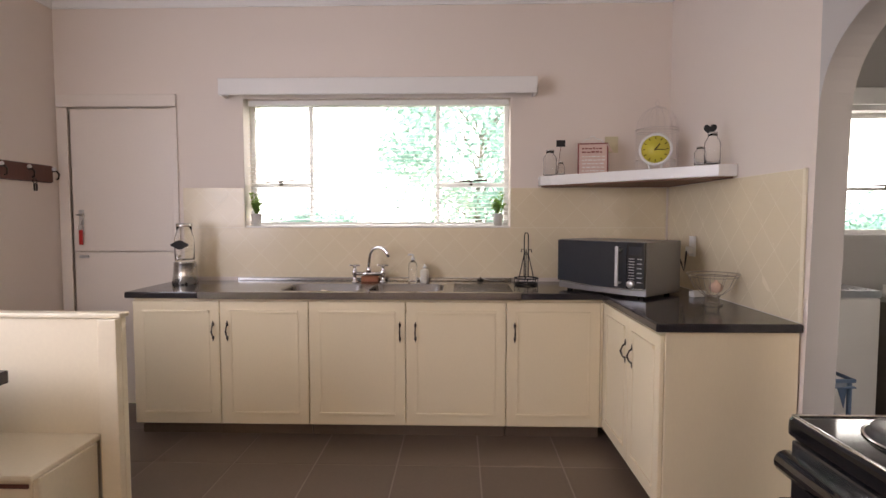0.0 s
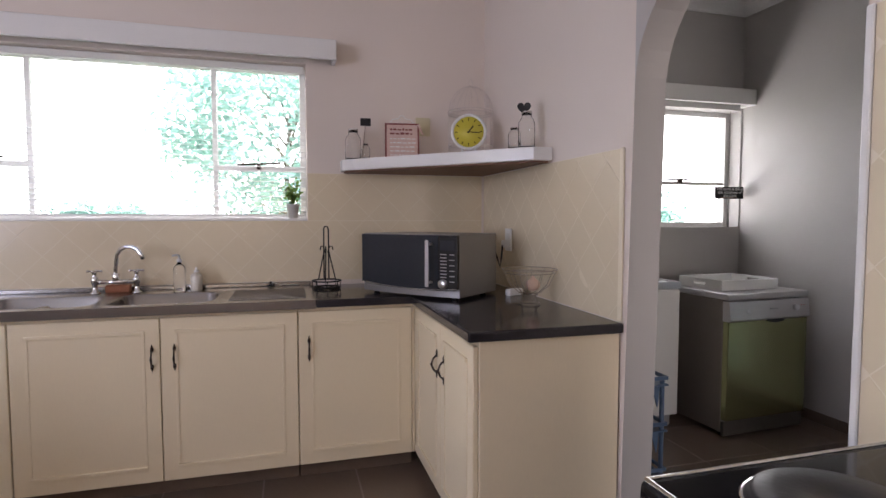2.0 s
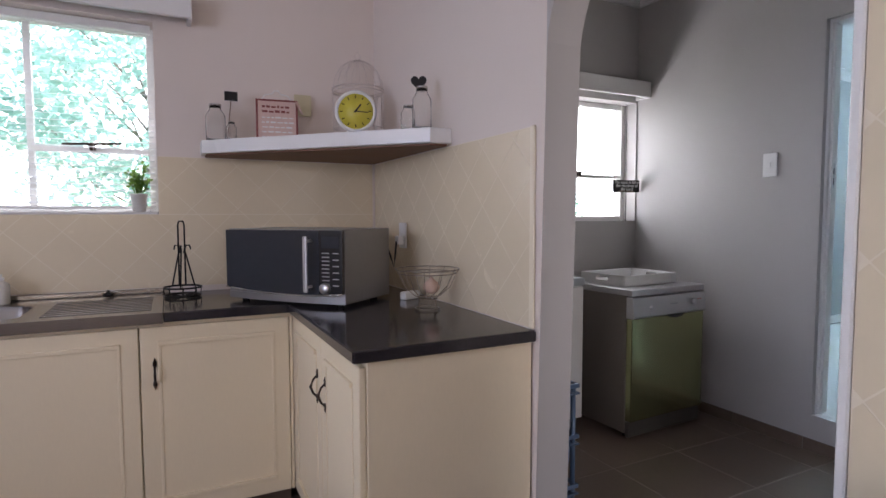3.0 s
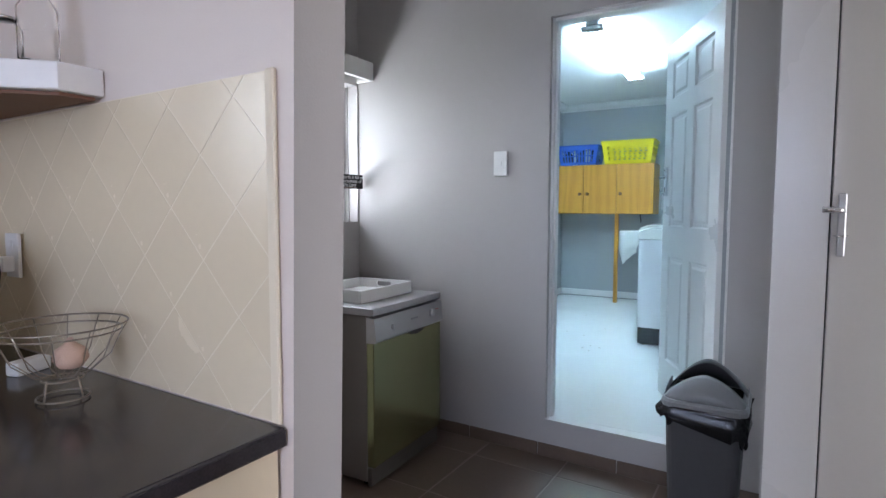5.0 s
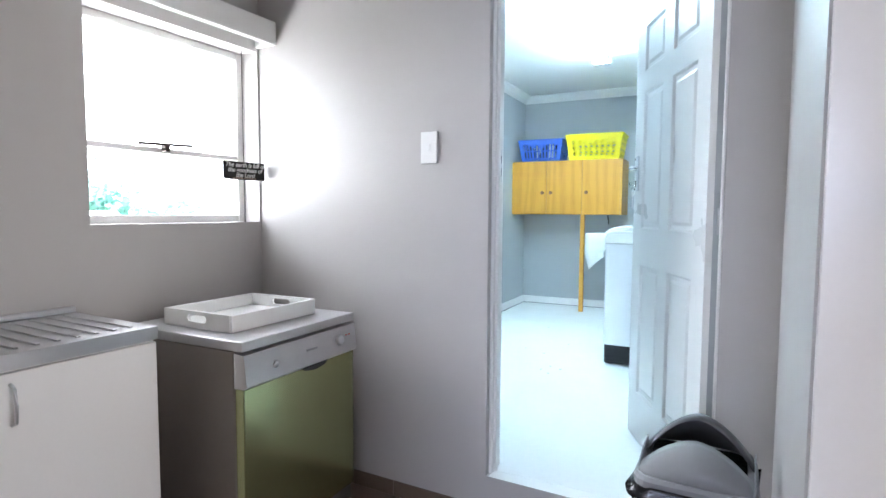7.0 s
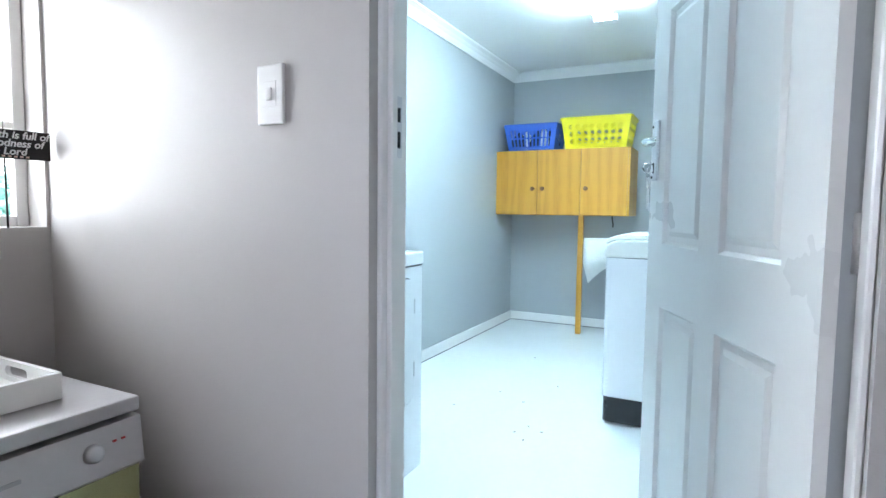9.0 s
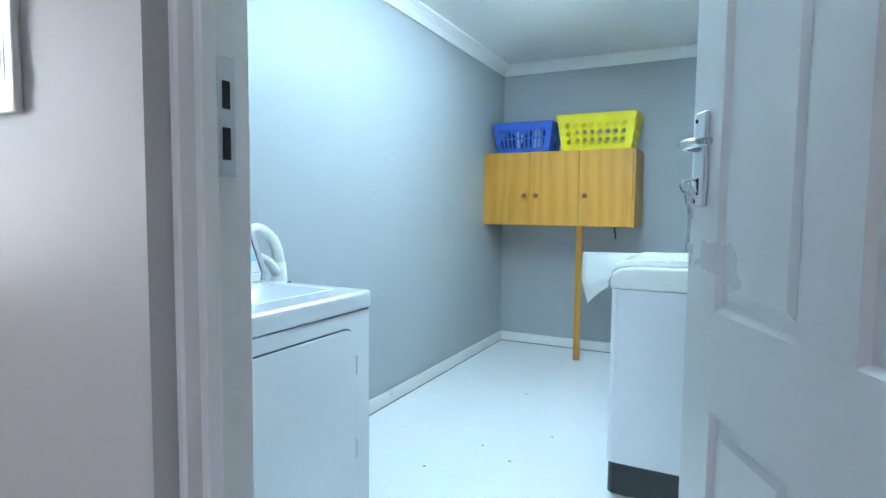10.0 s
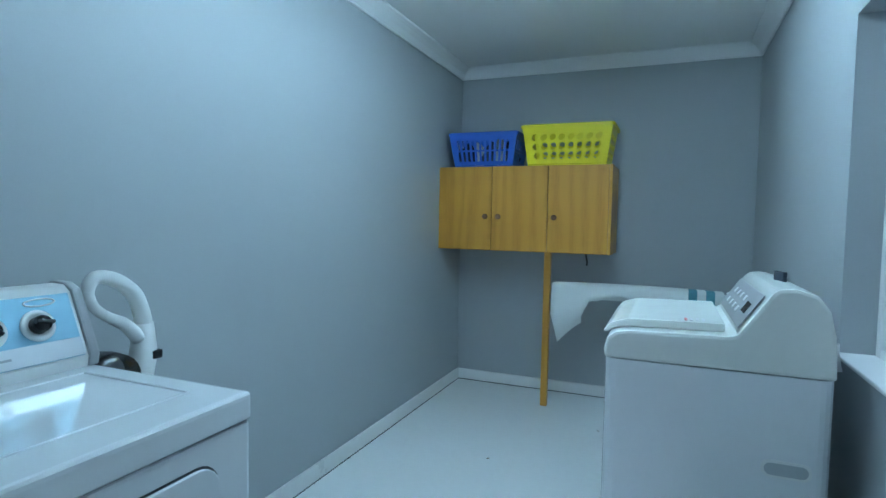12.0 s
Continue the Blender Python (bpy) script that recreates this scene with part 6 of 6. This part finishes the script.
def steam_cleaner():
    t = thing("upright_vacuum", "white upright vacuum cleaner with a loop handle beside the dryer", "vacuum cleaner", pose(5.185, 3.90, LF))
    part("foot_head", bm_prism(round_rect(-0.11, -0.13, 0.11, 0.10, 0.05), 0.0, 0.075, 0.015), WHITE_PLASTIC, t)
    part("body_shell", bm_lathe([(0.06, 0.0755), (0.085, 0.12), (0.09, 0.45), (0.075, 0.60), (0.055, 0.68)], 20, at=(0.03, 0.04, 0)), WHITE_PLASTIC, t)
    part("dust_drum", bm_lathe([(0.03, -0.045), (0.078, -0.04), (0.082, 0.0), (0.078, 0.04), (0.03, 0.045)], 24, m=pose(0, 0, 0, 90), at=(-0.02, 0.0, 0.81)), BLACK_PLASTIC, t, "dark rounded dust drum")
    part("neck", bm_tube([(0.045, 0.03, 0.62), (0.085, 0.02, 0.78), (0.105, 0.01, 0.86), (0.105, 0.01, 0.95)], 0.04, 14, radii=[0.05, 0.045, 0.038, 0.028]), WHITE_PLASTIC, t)
    loop = [(0.105, 0.01, 0.90), (0.10, 0.008, 0.97), (0.07, 0.004, 1.04), (0.01, 0.0, 1.085), (-0.045, 0.0, 1.095), (-0.066, 0.0, 1.06), (-0.050, 0.0, 1.018), (-0.010, 0.0, 0.985), (0.038, 0.0, 0.957), (0.086, 0.006, 0.91)]
    wide = [0.027, 0.024, 0.022, 0.020, 0.018, 0.016, 0.014, 0.014, 0.018, 0.022]
    radii = [wide[k // 4] + (wide[min(k // 4 + 1, 9)] - wide[k // 4]) * (k % 4) / 4 for k in range(37)]
    part("loop_handle", bm_tube(smooth_path(loop), 0.018, 12, radii=radii), WHITE_PLASTIC, t, "white looped handle")
    part("catch", bm_box(0.105, -0.030, 0.845, 0.138, -0.005, 0.870, 0.003), BLACK_PLASTIC, t)


steam_cleaner()


def wall_cabinet():
    t = thing("wall_cabinet", "varnished pine three-door wall cabinet propped on a post", "wall cabinet", pose(7.80, 2.85, 1.257))
    W, D, H = 1.198, 0.433, 0.582     # along y, along x
    b = bm_box(0.022, 0, 0, D, 0.018, H)
    bm_box(0.022, W - 0.018, 0, D, W, H, bm=b)
    bm_box(0.022, 0.018, 0, D, W - 0.018, 0.018, bm=b)
    bm_box(0.022, 0.018, H - 0.018, D, W - 0.018, H, bm=b)
    bm_box(D - 0.01, 0.018, 0.018, D, W - 0.018, H - 0.018, bm=b)
    part("body", b, PINE, t)
    for y0, y1, ky in ((0.0, 0.018, None), (0.020, 0.408, 0.362), (0.412, 0.796, 0.745), (0.800, W - 0.002, 0.838)):
        if ky is None:
            part("face_stile", bm_box(0.0, y0, 0.0, 0.0215, y1, H, 0.002), PINE, t)
            continue
        d = part("door", bm_box(0.0, y0, 0.003, 0.0215, y1, H - 0.003, 0.003, 2), PINE, t)
        part("knob", bm_lathe([(0.010, 0), (0.009, 0.010), (0.018, 0.016), (0.019, 0.026), (0.010, 0.031)], 16, m=pose(0, 0, 0, 0, -90, 0), at=(0.0, ky, 0.235)), RAW_WOOD, d, "turned wooden knob")
    p = thing("prop_post", "slim varnished pine post standing under the wall cabinet", "post", pose(7.875, 3.262, LF))
    part("post_shaft", bm_box(-0.022, -0.022, 0.0, 0.022, 0.022, 1.0565, 0.003), PINE, p)


wall_cabinet()


def basket(name, at, L, W, H, mat_, nx, ny, hole, label, rim):
    """A tapered plastic basket with pierced sides; L along y, W along x."""
    t = thing(name, label, "laundry basket", at)
    tp = 0.035
    lo = [(-W / 2 + tp, -L / 2 + tp), (W / 2 - tp, -L / 2 + tp), (W / 2 - tp, L / 2 - tp), (-W / 2 + tp, L / 2 - tp)]
    hi = [(-W / 2, -L / 2), (W / 2, -L / 2), (W / 2, L / 2), (-W / 2, L / 2)]
    for s in range(4):
        e = (s + 1) % 4
        a, b_, c, d = Vector((*lo[s], 0.012)), Vector((*lo[e], 0.012)), Vector((*hi[e], H)), Vector((*hi[s], H))
        def at_uv(u, v):
            return (a.lerp(b_, u)).lerp(d.lerp(c, u), v)
        cols = nx if s % 2 else max(3, int(nx * W / L))
        bm = bmesh.new()
        us = [0.0, 0.08] + [0.08 + 0.84 * (i + 1) / cols for i in range(cols)] + [1.0]
        vs = [0.0, 0.10] + [0.10 + 0.72 * (j + 1) / ny for j in range(ny)] + [1.0]
        for i in range(len(us) - 1):
            for j in range(len(vs) - 1):
                u0, u1, v0, v1 = us[i], us[i + 1], vs[j], vs[j + 1]
                if 0 < i < len(us) - 2 and 0 < j < len(vs) - 2:
                    uc, vc, hu, hv = (u0 + u1) / 2, (v0 + v1) / 2, (u1 - u0) / 2, (v1 - v0) / 2
                    outer = [(u0, v0), (uc, v0), (u1, v0), (u1, vc), (u1, v1), (uc, v1), (u0, v1), (u0, vc)]
                    if hole == "oval":
                        inner = [(uc + hu * 0.74 * math.cos(q) + hu * 0.20 * math.sin(q), vc + hv * 0.80 * math.sin(q)) for q in [radians(225 + 45 * k) for k in range(8)]]
                    else:
                        inner = [(uc + du * hu * 0.50, vc + dv * hv * 0.84) for du, dv in ((-1, -1), (0, -1), (1, -1), (1, 0), (1, 1), (0, 1), (-1, 1), (-1, 0))]
                    for k in range(8):
                        n = (k + 1) % 8
                        bm.faces.new([bm.verts.new(at_uv(*p)) for p in (outer[k], outer[n], inner[n], inner[k])])
                else:
                    bm.faces.new([bm.verts.new(at_uv(*p)) for p in ((u0, v0), (u1, v0), (u1, v1), (u0, v1))])
        bmesh.ops.remove_doubles(bm, verts=bm.verts[:], dist=1e-5)
        bmesh.ops.recalc_face_normals(bm, faces=bm.faces[:])
        bmesh.ops.solidify(bm, geom=bm.faces[:], thickness=0.003)
        part("pierced_side", bm, mat_, t)
    part("base", bm_box(-W / 2 + tp, -L / 2 + tp, 0, W / 2 - tp, L / 2 - tp, 0.0115, 0.003), mat_, t)
    r = bmesh.new()
    ringo, ringi = round_rect(-W / 2 - rim, -L / 2 - rim, W / 2 + rim, L / 2 + rim, 0.03, 4), round_rect(-W / 2 + 0.004, -L / 2 + 0.004, W / 2 - 0.004, L / 2 - 0.004, 0.02, 4)
    levels = [[r.verts.new((x, y, z)) for x, y in loop] for loop, z in ((ringi, H - 0.004), (ringo, H - 0.014), (ringo, H + 0.006), (ringi, H + 0.012))]
    n = len(ringo)
    for k in range(4):
        p, q = levels[k], levels[(k + 1) % 4]
        for i in range(n):
            r.faces.new((p[i], p[(i + 1) % n], q[(i + 1) % n], q[i]))
    bmesh.ops.recalc_face_normals(r, faces=r.faces[:])
    part("rim", r, mat_, t)
    return t


basket("laundry_basket", pose(8.0, 3.155, 1.8405), 0.59, 0.36, 0.262, YELLOW_PLASTIC, 8, 3, "oval", "yellow plastic laundry basket with oval holes on the pine cabinet", 0.012)
basket("laundry_basket", pose(8.02, 3.74, 1.8405), 0.50, 0.36, 0.232, BLUE_PLASTIC, 11, 2, "slot", "blue slotted laundry basket holding clothes on the pine cabinet", 0.008)
cl = thing("clothes", "crumpled dark and pale clothes lying in the blue basket", "clothes", pose(8.02, 3.74, 1.853))
rnd_c = random.Random(9)
for k in range(6):
    x, y = rnd_c.uniform(-0.05, 0.05), -0.15 + k * 0.06
    b = bm_lathe([(0.02, 0), (0.065, 0.01), (0.075, 0.06), (0.05, 0.12), (0.015, 0.15 + 0.05 * rnd_c.random())], 10, at=(x, y, 0))
    for v in b.verts:
        v.co += Vector((noise.noise(v.co * 22), noise.noise(v.co * 22 + Vector((9, 0, 0))), 0)) * 0.02
    part("garment", b, (CLOTHES, TOWEL)[k % 3 == 1], cl)
hg = thing("clothes_hanger", "dark wire hanger sticking out of the blue basket", "hanger", pose(7.99, 3.62, 1.99))
part("wire", bm_tube([(0, 0.06, 0.0), (0, 0.0, 0.055), (0.0, -0.07, 0.075), (0.0, -0.09, 0.065), (0.0, -0.07, 0.05), (0, 0.02, 0.02)], 0.006, 6), BLACK_PLASTIC, hg)


def towel_rail():
    r = thing("towel_rail", "slim white drying rail fixed to the laundry end wall", "rail", pose(7.80, 0, LF + 0.84))
    part("bar", bm_tube([(0, 2.10, 0), (0, 3.17, 0)], 0.010, 8), WHITE_PLASTIC, r)
    for y in (2.13, 3.10):
        part("bracket", bm_tube([(0, y, 0), (0.25, y, -0.01), (0.434, y, -0.03)], 0.009, 8), WHITE_PLASTIC, r)
    t = thing("towel", "white towel with teal stripes draped over the drying rail", "towel", pose(7.80, 0, LF + 0.84))
    b = bmesh.new()
    ys = [2.19 + k * 0.0485 for k in range(22)]
    cols = []
    for k, y in enumerate(ys):
        end = k / 21
        drop = 0.06 + 0.02 * math.sin(k * 0.9) + (0.30 if k > 16 else 0.0) * ((k - 16) / 5 if k > 16 else 0) ** 0.6
        wave = 0.008 * math.sin(k * 1.1)
        lift = 0.03 * math.sin(end * 3.0) * 0.3
        cols.append([b.verts.new(c) for c in ((-0.05 + wave, y - 0.05 * (drop > 0.2), -drop), (-0.045 + wave, y, -drop * 0.5), (-0.035, y, 0.0 + lift), (-0.02, y, 0.016 + lift), (0.0, y, 0.022 + lift), (0.05, y, 0.018 + lift), (0.15, y, 0.012 + lift), (0.20, y, 0.004), (0.21, y, -0.10))])
    for p, q in zip(cols, cols[1:]):
        for i in range(8):
            b.faces.new((p[i], q[i], q[i + 1], p[i + 1]))
    stripes = [f for k, f in enumerate(b.faces) if (k // 8) in (1, 3)]
    for f in stripes:
        f.material_index = 1
    bmesh.ops.recalc_face_normals(b, faces=b.faces[:])
    bmesh.ops.solidify(b, geom=b.faces[:], thickness=0.006)
    part("cloth", b, [TOWEL, TOWEL_STRIPE], t, smooth=True)


towel_rail()
hk = thing("wall_hook", "small dark hook and chain on the laundry end wall", "hook", pose(8.232, 3.06, 1.20))
part("chain", bm_tube([(0, 0, 0.05), (-0.012, -0.004, 0.02), (-0.006, -0.012, -0.02), (-0.010, -0.010, -0.05)], 0.006, 6), BLACK_METAL, hk)
for k, (x, y) in enumerate(((6.05, 3.30), (6.32, 3.02), (5.95, 3.12), (6.9, 3.35), (5.72, 3.45), (5.45, 2.95), (5.62, 2.98), (7.55, 2.86), (5.58, 2.90), (5.52, 3.02))):
    s = thing("paint_chip", "small flake of dirt on the white floor", "debris", pose(x, y, LF, 0, 0, k * 37), "flakes on the laundry floor")
    part("flake", bm_prism([(-0.008, -0.004), (0.006, -0.005), (0.010, 0.002), (0.0, 0.005), (-0.007, 0.003)], 0.0, 0.002, 0.0006), SPECK, s)

for ob in sorted(set(bpy.data.objects) - BEFORE_LAUNDRY, key=lambda o: o.name):
    if ob.parent is None:
        askew(ob)

# ---------------------------------------------------------------- garden
def leaf_cloud(b, centre, radius, count, size, rnd):
    for k in range(count):
        d = Vector((rnd.gauss(0, 1), rnd.gauss(0, 1), rnd.gauss(0, 0.8)))
        c = Vector(centre) + d.normalized() * radius * rnd.random() ** 0.45
        u = Vector((rnd.uniform(-1, 1), rnd.uniform(-1, 1), rnd.uniform(-1, 0.4))).normalized()
        v = u.cross(Vector((rnd.uniform(-1, 1), rnd.uniform(-1, 1), rnd.uniform(-1, 1)))).normalized()
        L, W = size * rnd.uniform(0.7, 1.3), size * 0.38
        q = [b.verts.new(c), b.verts.new(c + u * L * 0.5 + v * W), b.verts.new(c + u * L), b.verts.new(c + u * L * 0.5 - v * W)]
        b.faces.new(q)


def tree(at, h, crown_r, seed, label):
    rnd = random.Random(seed)
    t = thing("tree", label, "tree", at)
    pts = [(0, 0, 0), (0.05, 0.02, h * 0.25), (-0.04, 0.05, h * 0.5), (0.02, 0, h * 0.8)]
    tr = part("trunk", bm_tube(pts, 0.1, 10, radii=[0.08, 0.06, 0.04, 0.015]), BARK, t)
    b = bmesh.new()
    for k in range(24):
        a, z = rnd.uniform(0, 6.28), rnd.uniform(0.30, 0.98) * h
        rr = crown_r * (1.0 - 0.45 * abs(z / h - 0.55)) * rnd.uniform(0.5, 1.0)
        tip = (rr * math.cos(a), rr * math.sin(a), z + rnd.uniform(0.0, 0.3))
        part("limb", bm_tube([(0, 0.02, z * 0.8), (tip[0] * 0.5, tip[1] * 0.5, z * 0.93), tip], 0.03, 6, radii=[0.016, 0.010, 0.004]), BARK, tr)
        leaf_cloud(b, tip, crown_r * rnd.uniform(0.35, 0.62), 330, 0.075, rnd)
    tagged(part("crown", b, TREE_LEAF, t), "loose green leaves", kind="stuff")


tree(pose(0.72, 7.0, -0.35), 3.5, 1.0, 21, "leafy garden tree outside the kitchen window")
tree(pose(-0.55, 8.6, -0.35), 1.45, 0.6, 22, "low leafy garden shrub beyond the lawn")
tree(pose(5.6, 8.2, -0.35), 1.80, 0.85, 23, "low leafy garden shrub outside the scullery")
tree(pose(-2.2, 10.5, -0.35), 1.6, 0.7, 24, "low leafy garden shrub beyond the lawn")

# ---------------------------------------------------------------- tiles, last
def floor_tiles():
    g, px, py, gap = 0.449, 0.117, 3.055, 0.0035
    me = mesh_of("tile", bm_box(-g / 2 + gap, -g / 2 + gap, -0.0055, g / 2 - gap, g / 2 - gap, 0.0, 0.0012), FLOOR_TILE)
    for i in range(-6, 9):
        for j in range(-11, 3):
            x, y = px + (i + 0.5) * g, py + (j + 0.5) * g
            if x < -2.5 or x > EW + 0.15 or y > 4.1 or y < -1.9 or (1.80 < x < 2.0 and y < 1.2) or (x > 3.25 and y < 1.5) or (x > 2.0 and y < -0.6):
                continue
            t = new("tile", me)
            t.parent = floor
            t.location = (x, y, 0)
    for k in range(5):
        y1 = 3.60 - k * 0.415
        y0 = max(y1 - 0.411, 1.735)
        if y1 - y0 < 0.03:
            continue
        s = new("skirting_tile", mesh_of("skirting_tile", bm_box(EW - 0.010, y0, 0.0, EW - 0.0005, y1, 0.068, 0.002), FLOOR_TILE))
        s.parent = floor


floor_tiles()


def clip_poly(poly, axis, limit, keep_less):
    out = []
    for i in range(len(poly)):
        p, q = poly[i], poly[(i + 1) % len(poly)]
        pi, qi = (p[axis] <= limit) == keep_less, (q[axis] <= limit) == keep_less
        if pi:
            out.append(p)
        if pi != qi:
            s = (limit - p[axis]) / (q[axis] - p[axis])
            out.append((p[0] + (q[0] - p[0]) * s, p[1] + (q[1] - p[1]) * s))
    return out


def diagonal_tiles(owner, u0, u1, v0, v1, to_world, off):
    """Small square tiles laid cornerwise over a stretch of wall, cut at its edges."""
    side, gap = 0.150, 0.0024
    step = side * math.sqrt(2)
    h = side / math.sqrt(2) - gap
    whole = None
    for i in range(int((u0 - off) / step) - 2, int((u1 - off) / step) + 3):
        for j in range(int(v0 / step) - 2, int(v1 / step) + 3):
            for s in (0, 0.5):
                cu, cv = off + (i + s) * step, (j + s) * step + 0.03
                poly = [(cu - h, cv), (cu, cv - h), (cu + h, cv), (cu, cv + h)]
                full = all(u0 <= a <= u1 and v0 <= b <= v1 for a, b in poly)
                if not full:
                    for ax, lim, less in ((0, u0, False), (0, u1, True), (1, v0, False), (1, v1, True)):
                        poly = clip_poly(poly, ax, lim, less) if poly else poly
                    if len(poly) < 3:
                        continue
                    area = abs(sum(poly[k][0] * poly[(k + 1) % len(poly)][1] - poly[(k + 1) % len(poly)][0] * poly[k][1] for k in range(len(poly)))) / 2
                    if area < 0.0002:
                        continue
                    t = new("wall_tile", mesh_of("wall_tile", bm_prism(poly, 0.0, 0.0006), WALL_TILE))
                    t.matrix_basis = to_world
                else:
                    if whole is None:
                        whole = mesh_of("wall_tile", bm_prism([(-h, 0), (0, -h), (h, 0), (0, h)], 0.0, 0.0006, 0.0003, seg=1), WALL_TILE)
                    t = new("wall_tile", whole)
                    t.matrix_basis = to_world @ Matrix.Translation((cu, cv, 0))
                t.parent = owner


def tiled(name, u0, u1, v0, v1, to_world, bed_th, label, off=0.0):
    ob = setting(name, bm_box(u0, v0, 0.0, u1, v1, bed_th), WALL_GROUT, label)
    ob.matrix_basis = to_world
    diagonal_tiles(ob, u0 + 0.002, u1 - 0.002, v0 + 0.002, v1 - 0.002, Matrix.Translation((0, 0, bed_th)), off)
    return ob


FACE_S = Matrix(((1, 0, 0, 0), (0, 0, -1, 3.9995), (0, 1, 0, 0), (0, 0, 0, 1)))        # on the north wall, facing the room
FACE_W = Matrix(((0, 0, -1, 1.8995), (1, 0, 0, 0), (0, 1, 0, 0), (0, 0, 0, 1)))        # on the arch wall
FACE_P = Matrix(((0, 0, -1, 1.7845), (1, 0, 0, 0), (0, 1, 0, 0), (0, 0, 0, 1)))        # on the pier
tiled("trim_backsplash_under_window", -1.50, 1.884, 0.924, 1.274, FACE_S, 0.003, "cream tiled splashback laid cornerwise")
tiled("trim_backsplash_left", -1.50, -1.062, 1.2745, 1.553, FACE_S, 0.003, "cream tiled splashback beside the window")
tiled("trim_backsplash_right", 0.812, 1.884, 1.2745, 1.55, FACE_S, 0.003, "cream tiled splashback under the shelf")
tiled("trim_backsplash_side", 2.501, 3.992, 0.900, 1.55, FACE_W, 0.003, "cream tiled splashback beside the arch", off=2.70)
tiled("trim_backsplash_stove", 0.45, 1.501, 0.60, 1.70, FACE_P, 0.003, "cream tiled wall behind the stove")
setting("trim_tile_edge", bm_box(1.889, 2.476, 0.900, 1.899, 2.500, 1.552, 0.003), WALL_GROUT, "cream tile edge strip")
setting("trim_tile_edge_pier", bm_box(1.776, 1.502, 0.02, 1.7845, 1.519, 1.70, 0.003), WHITE_PLASTIC, "white plastic tile edge strip")
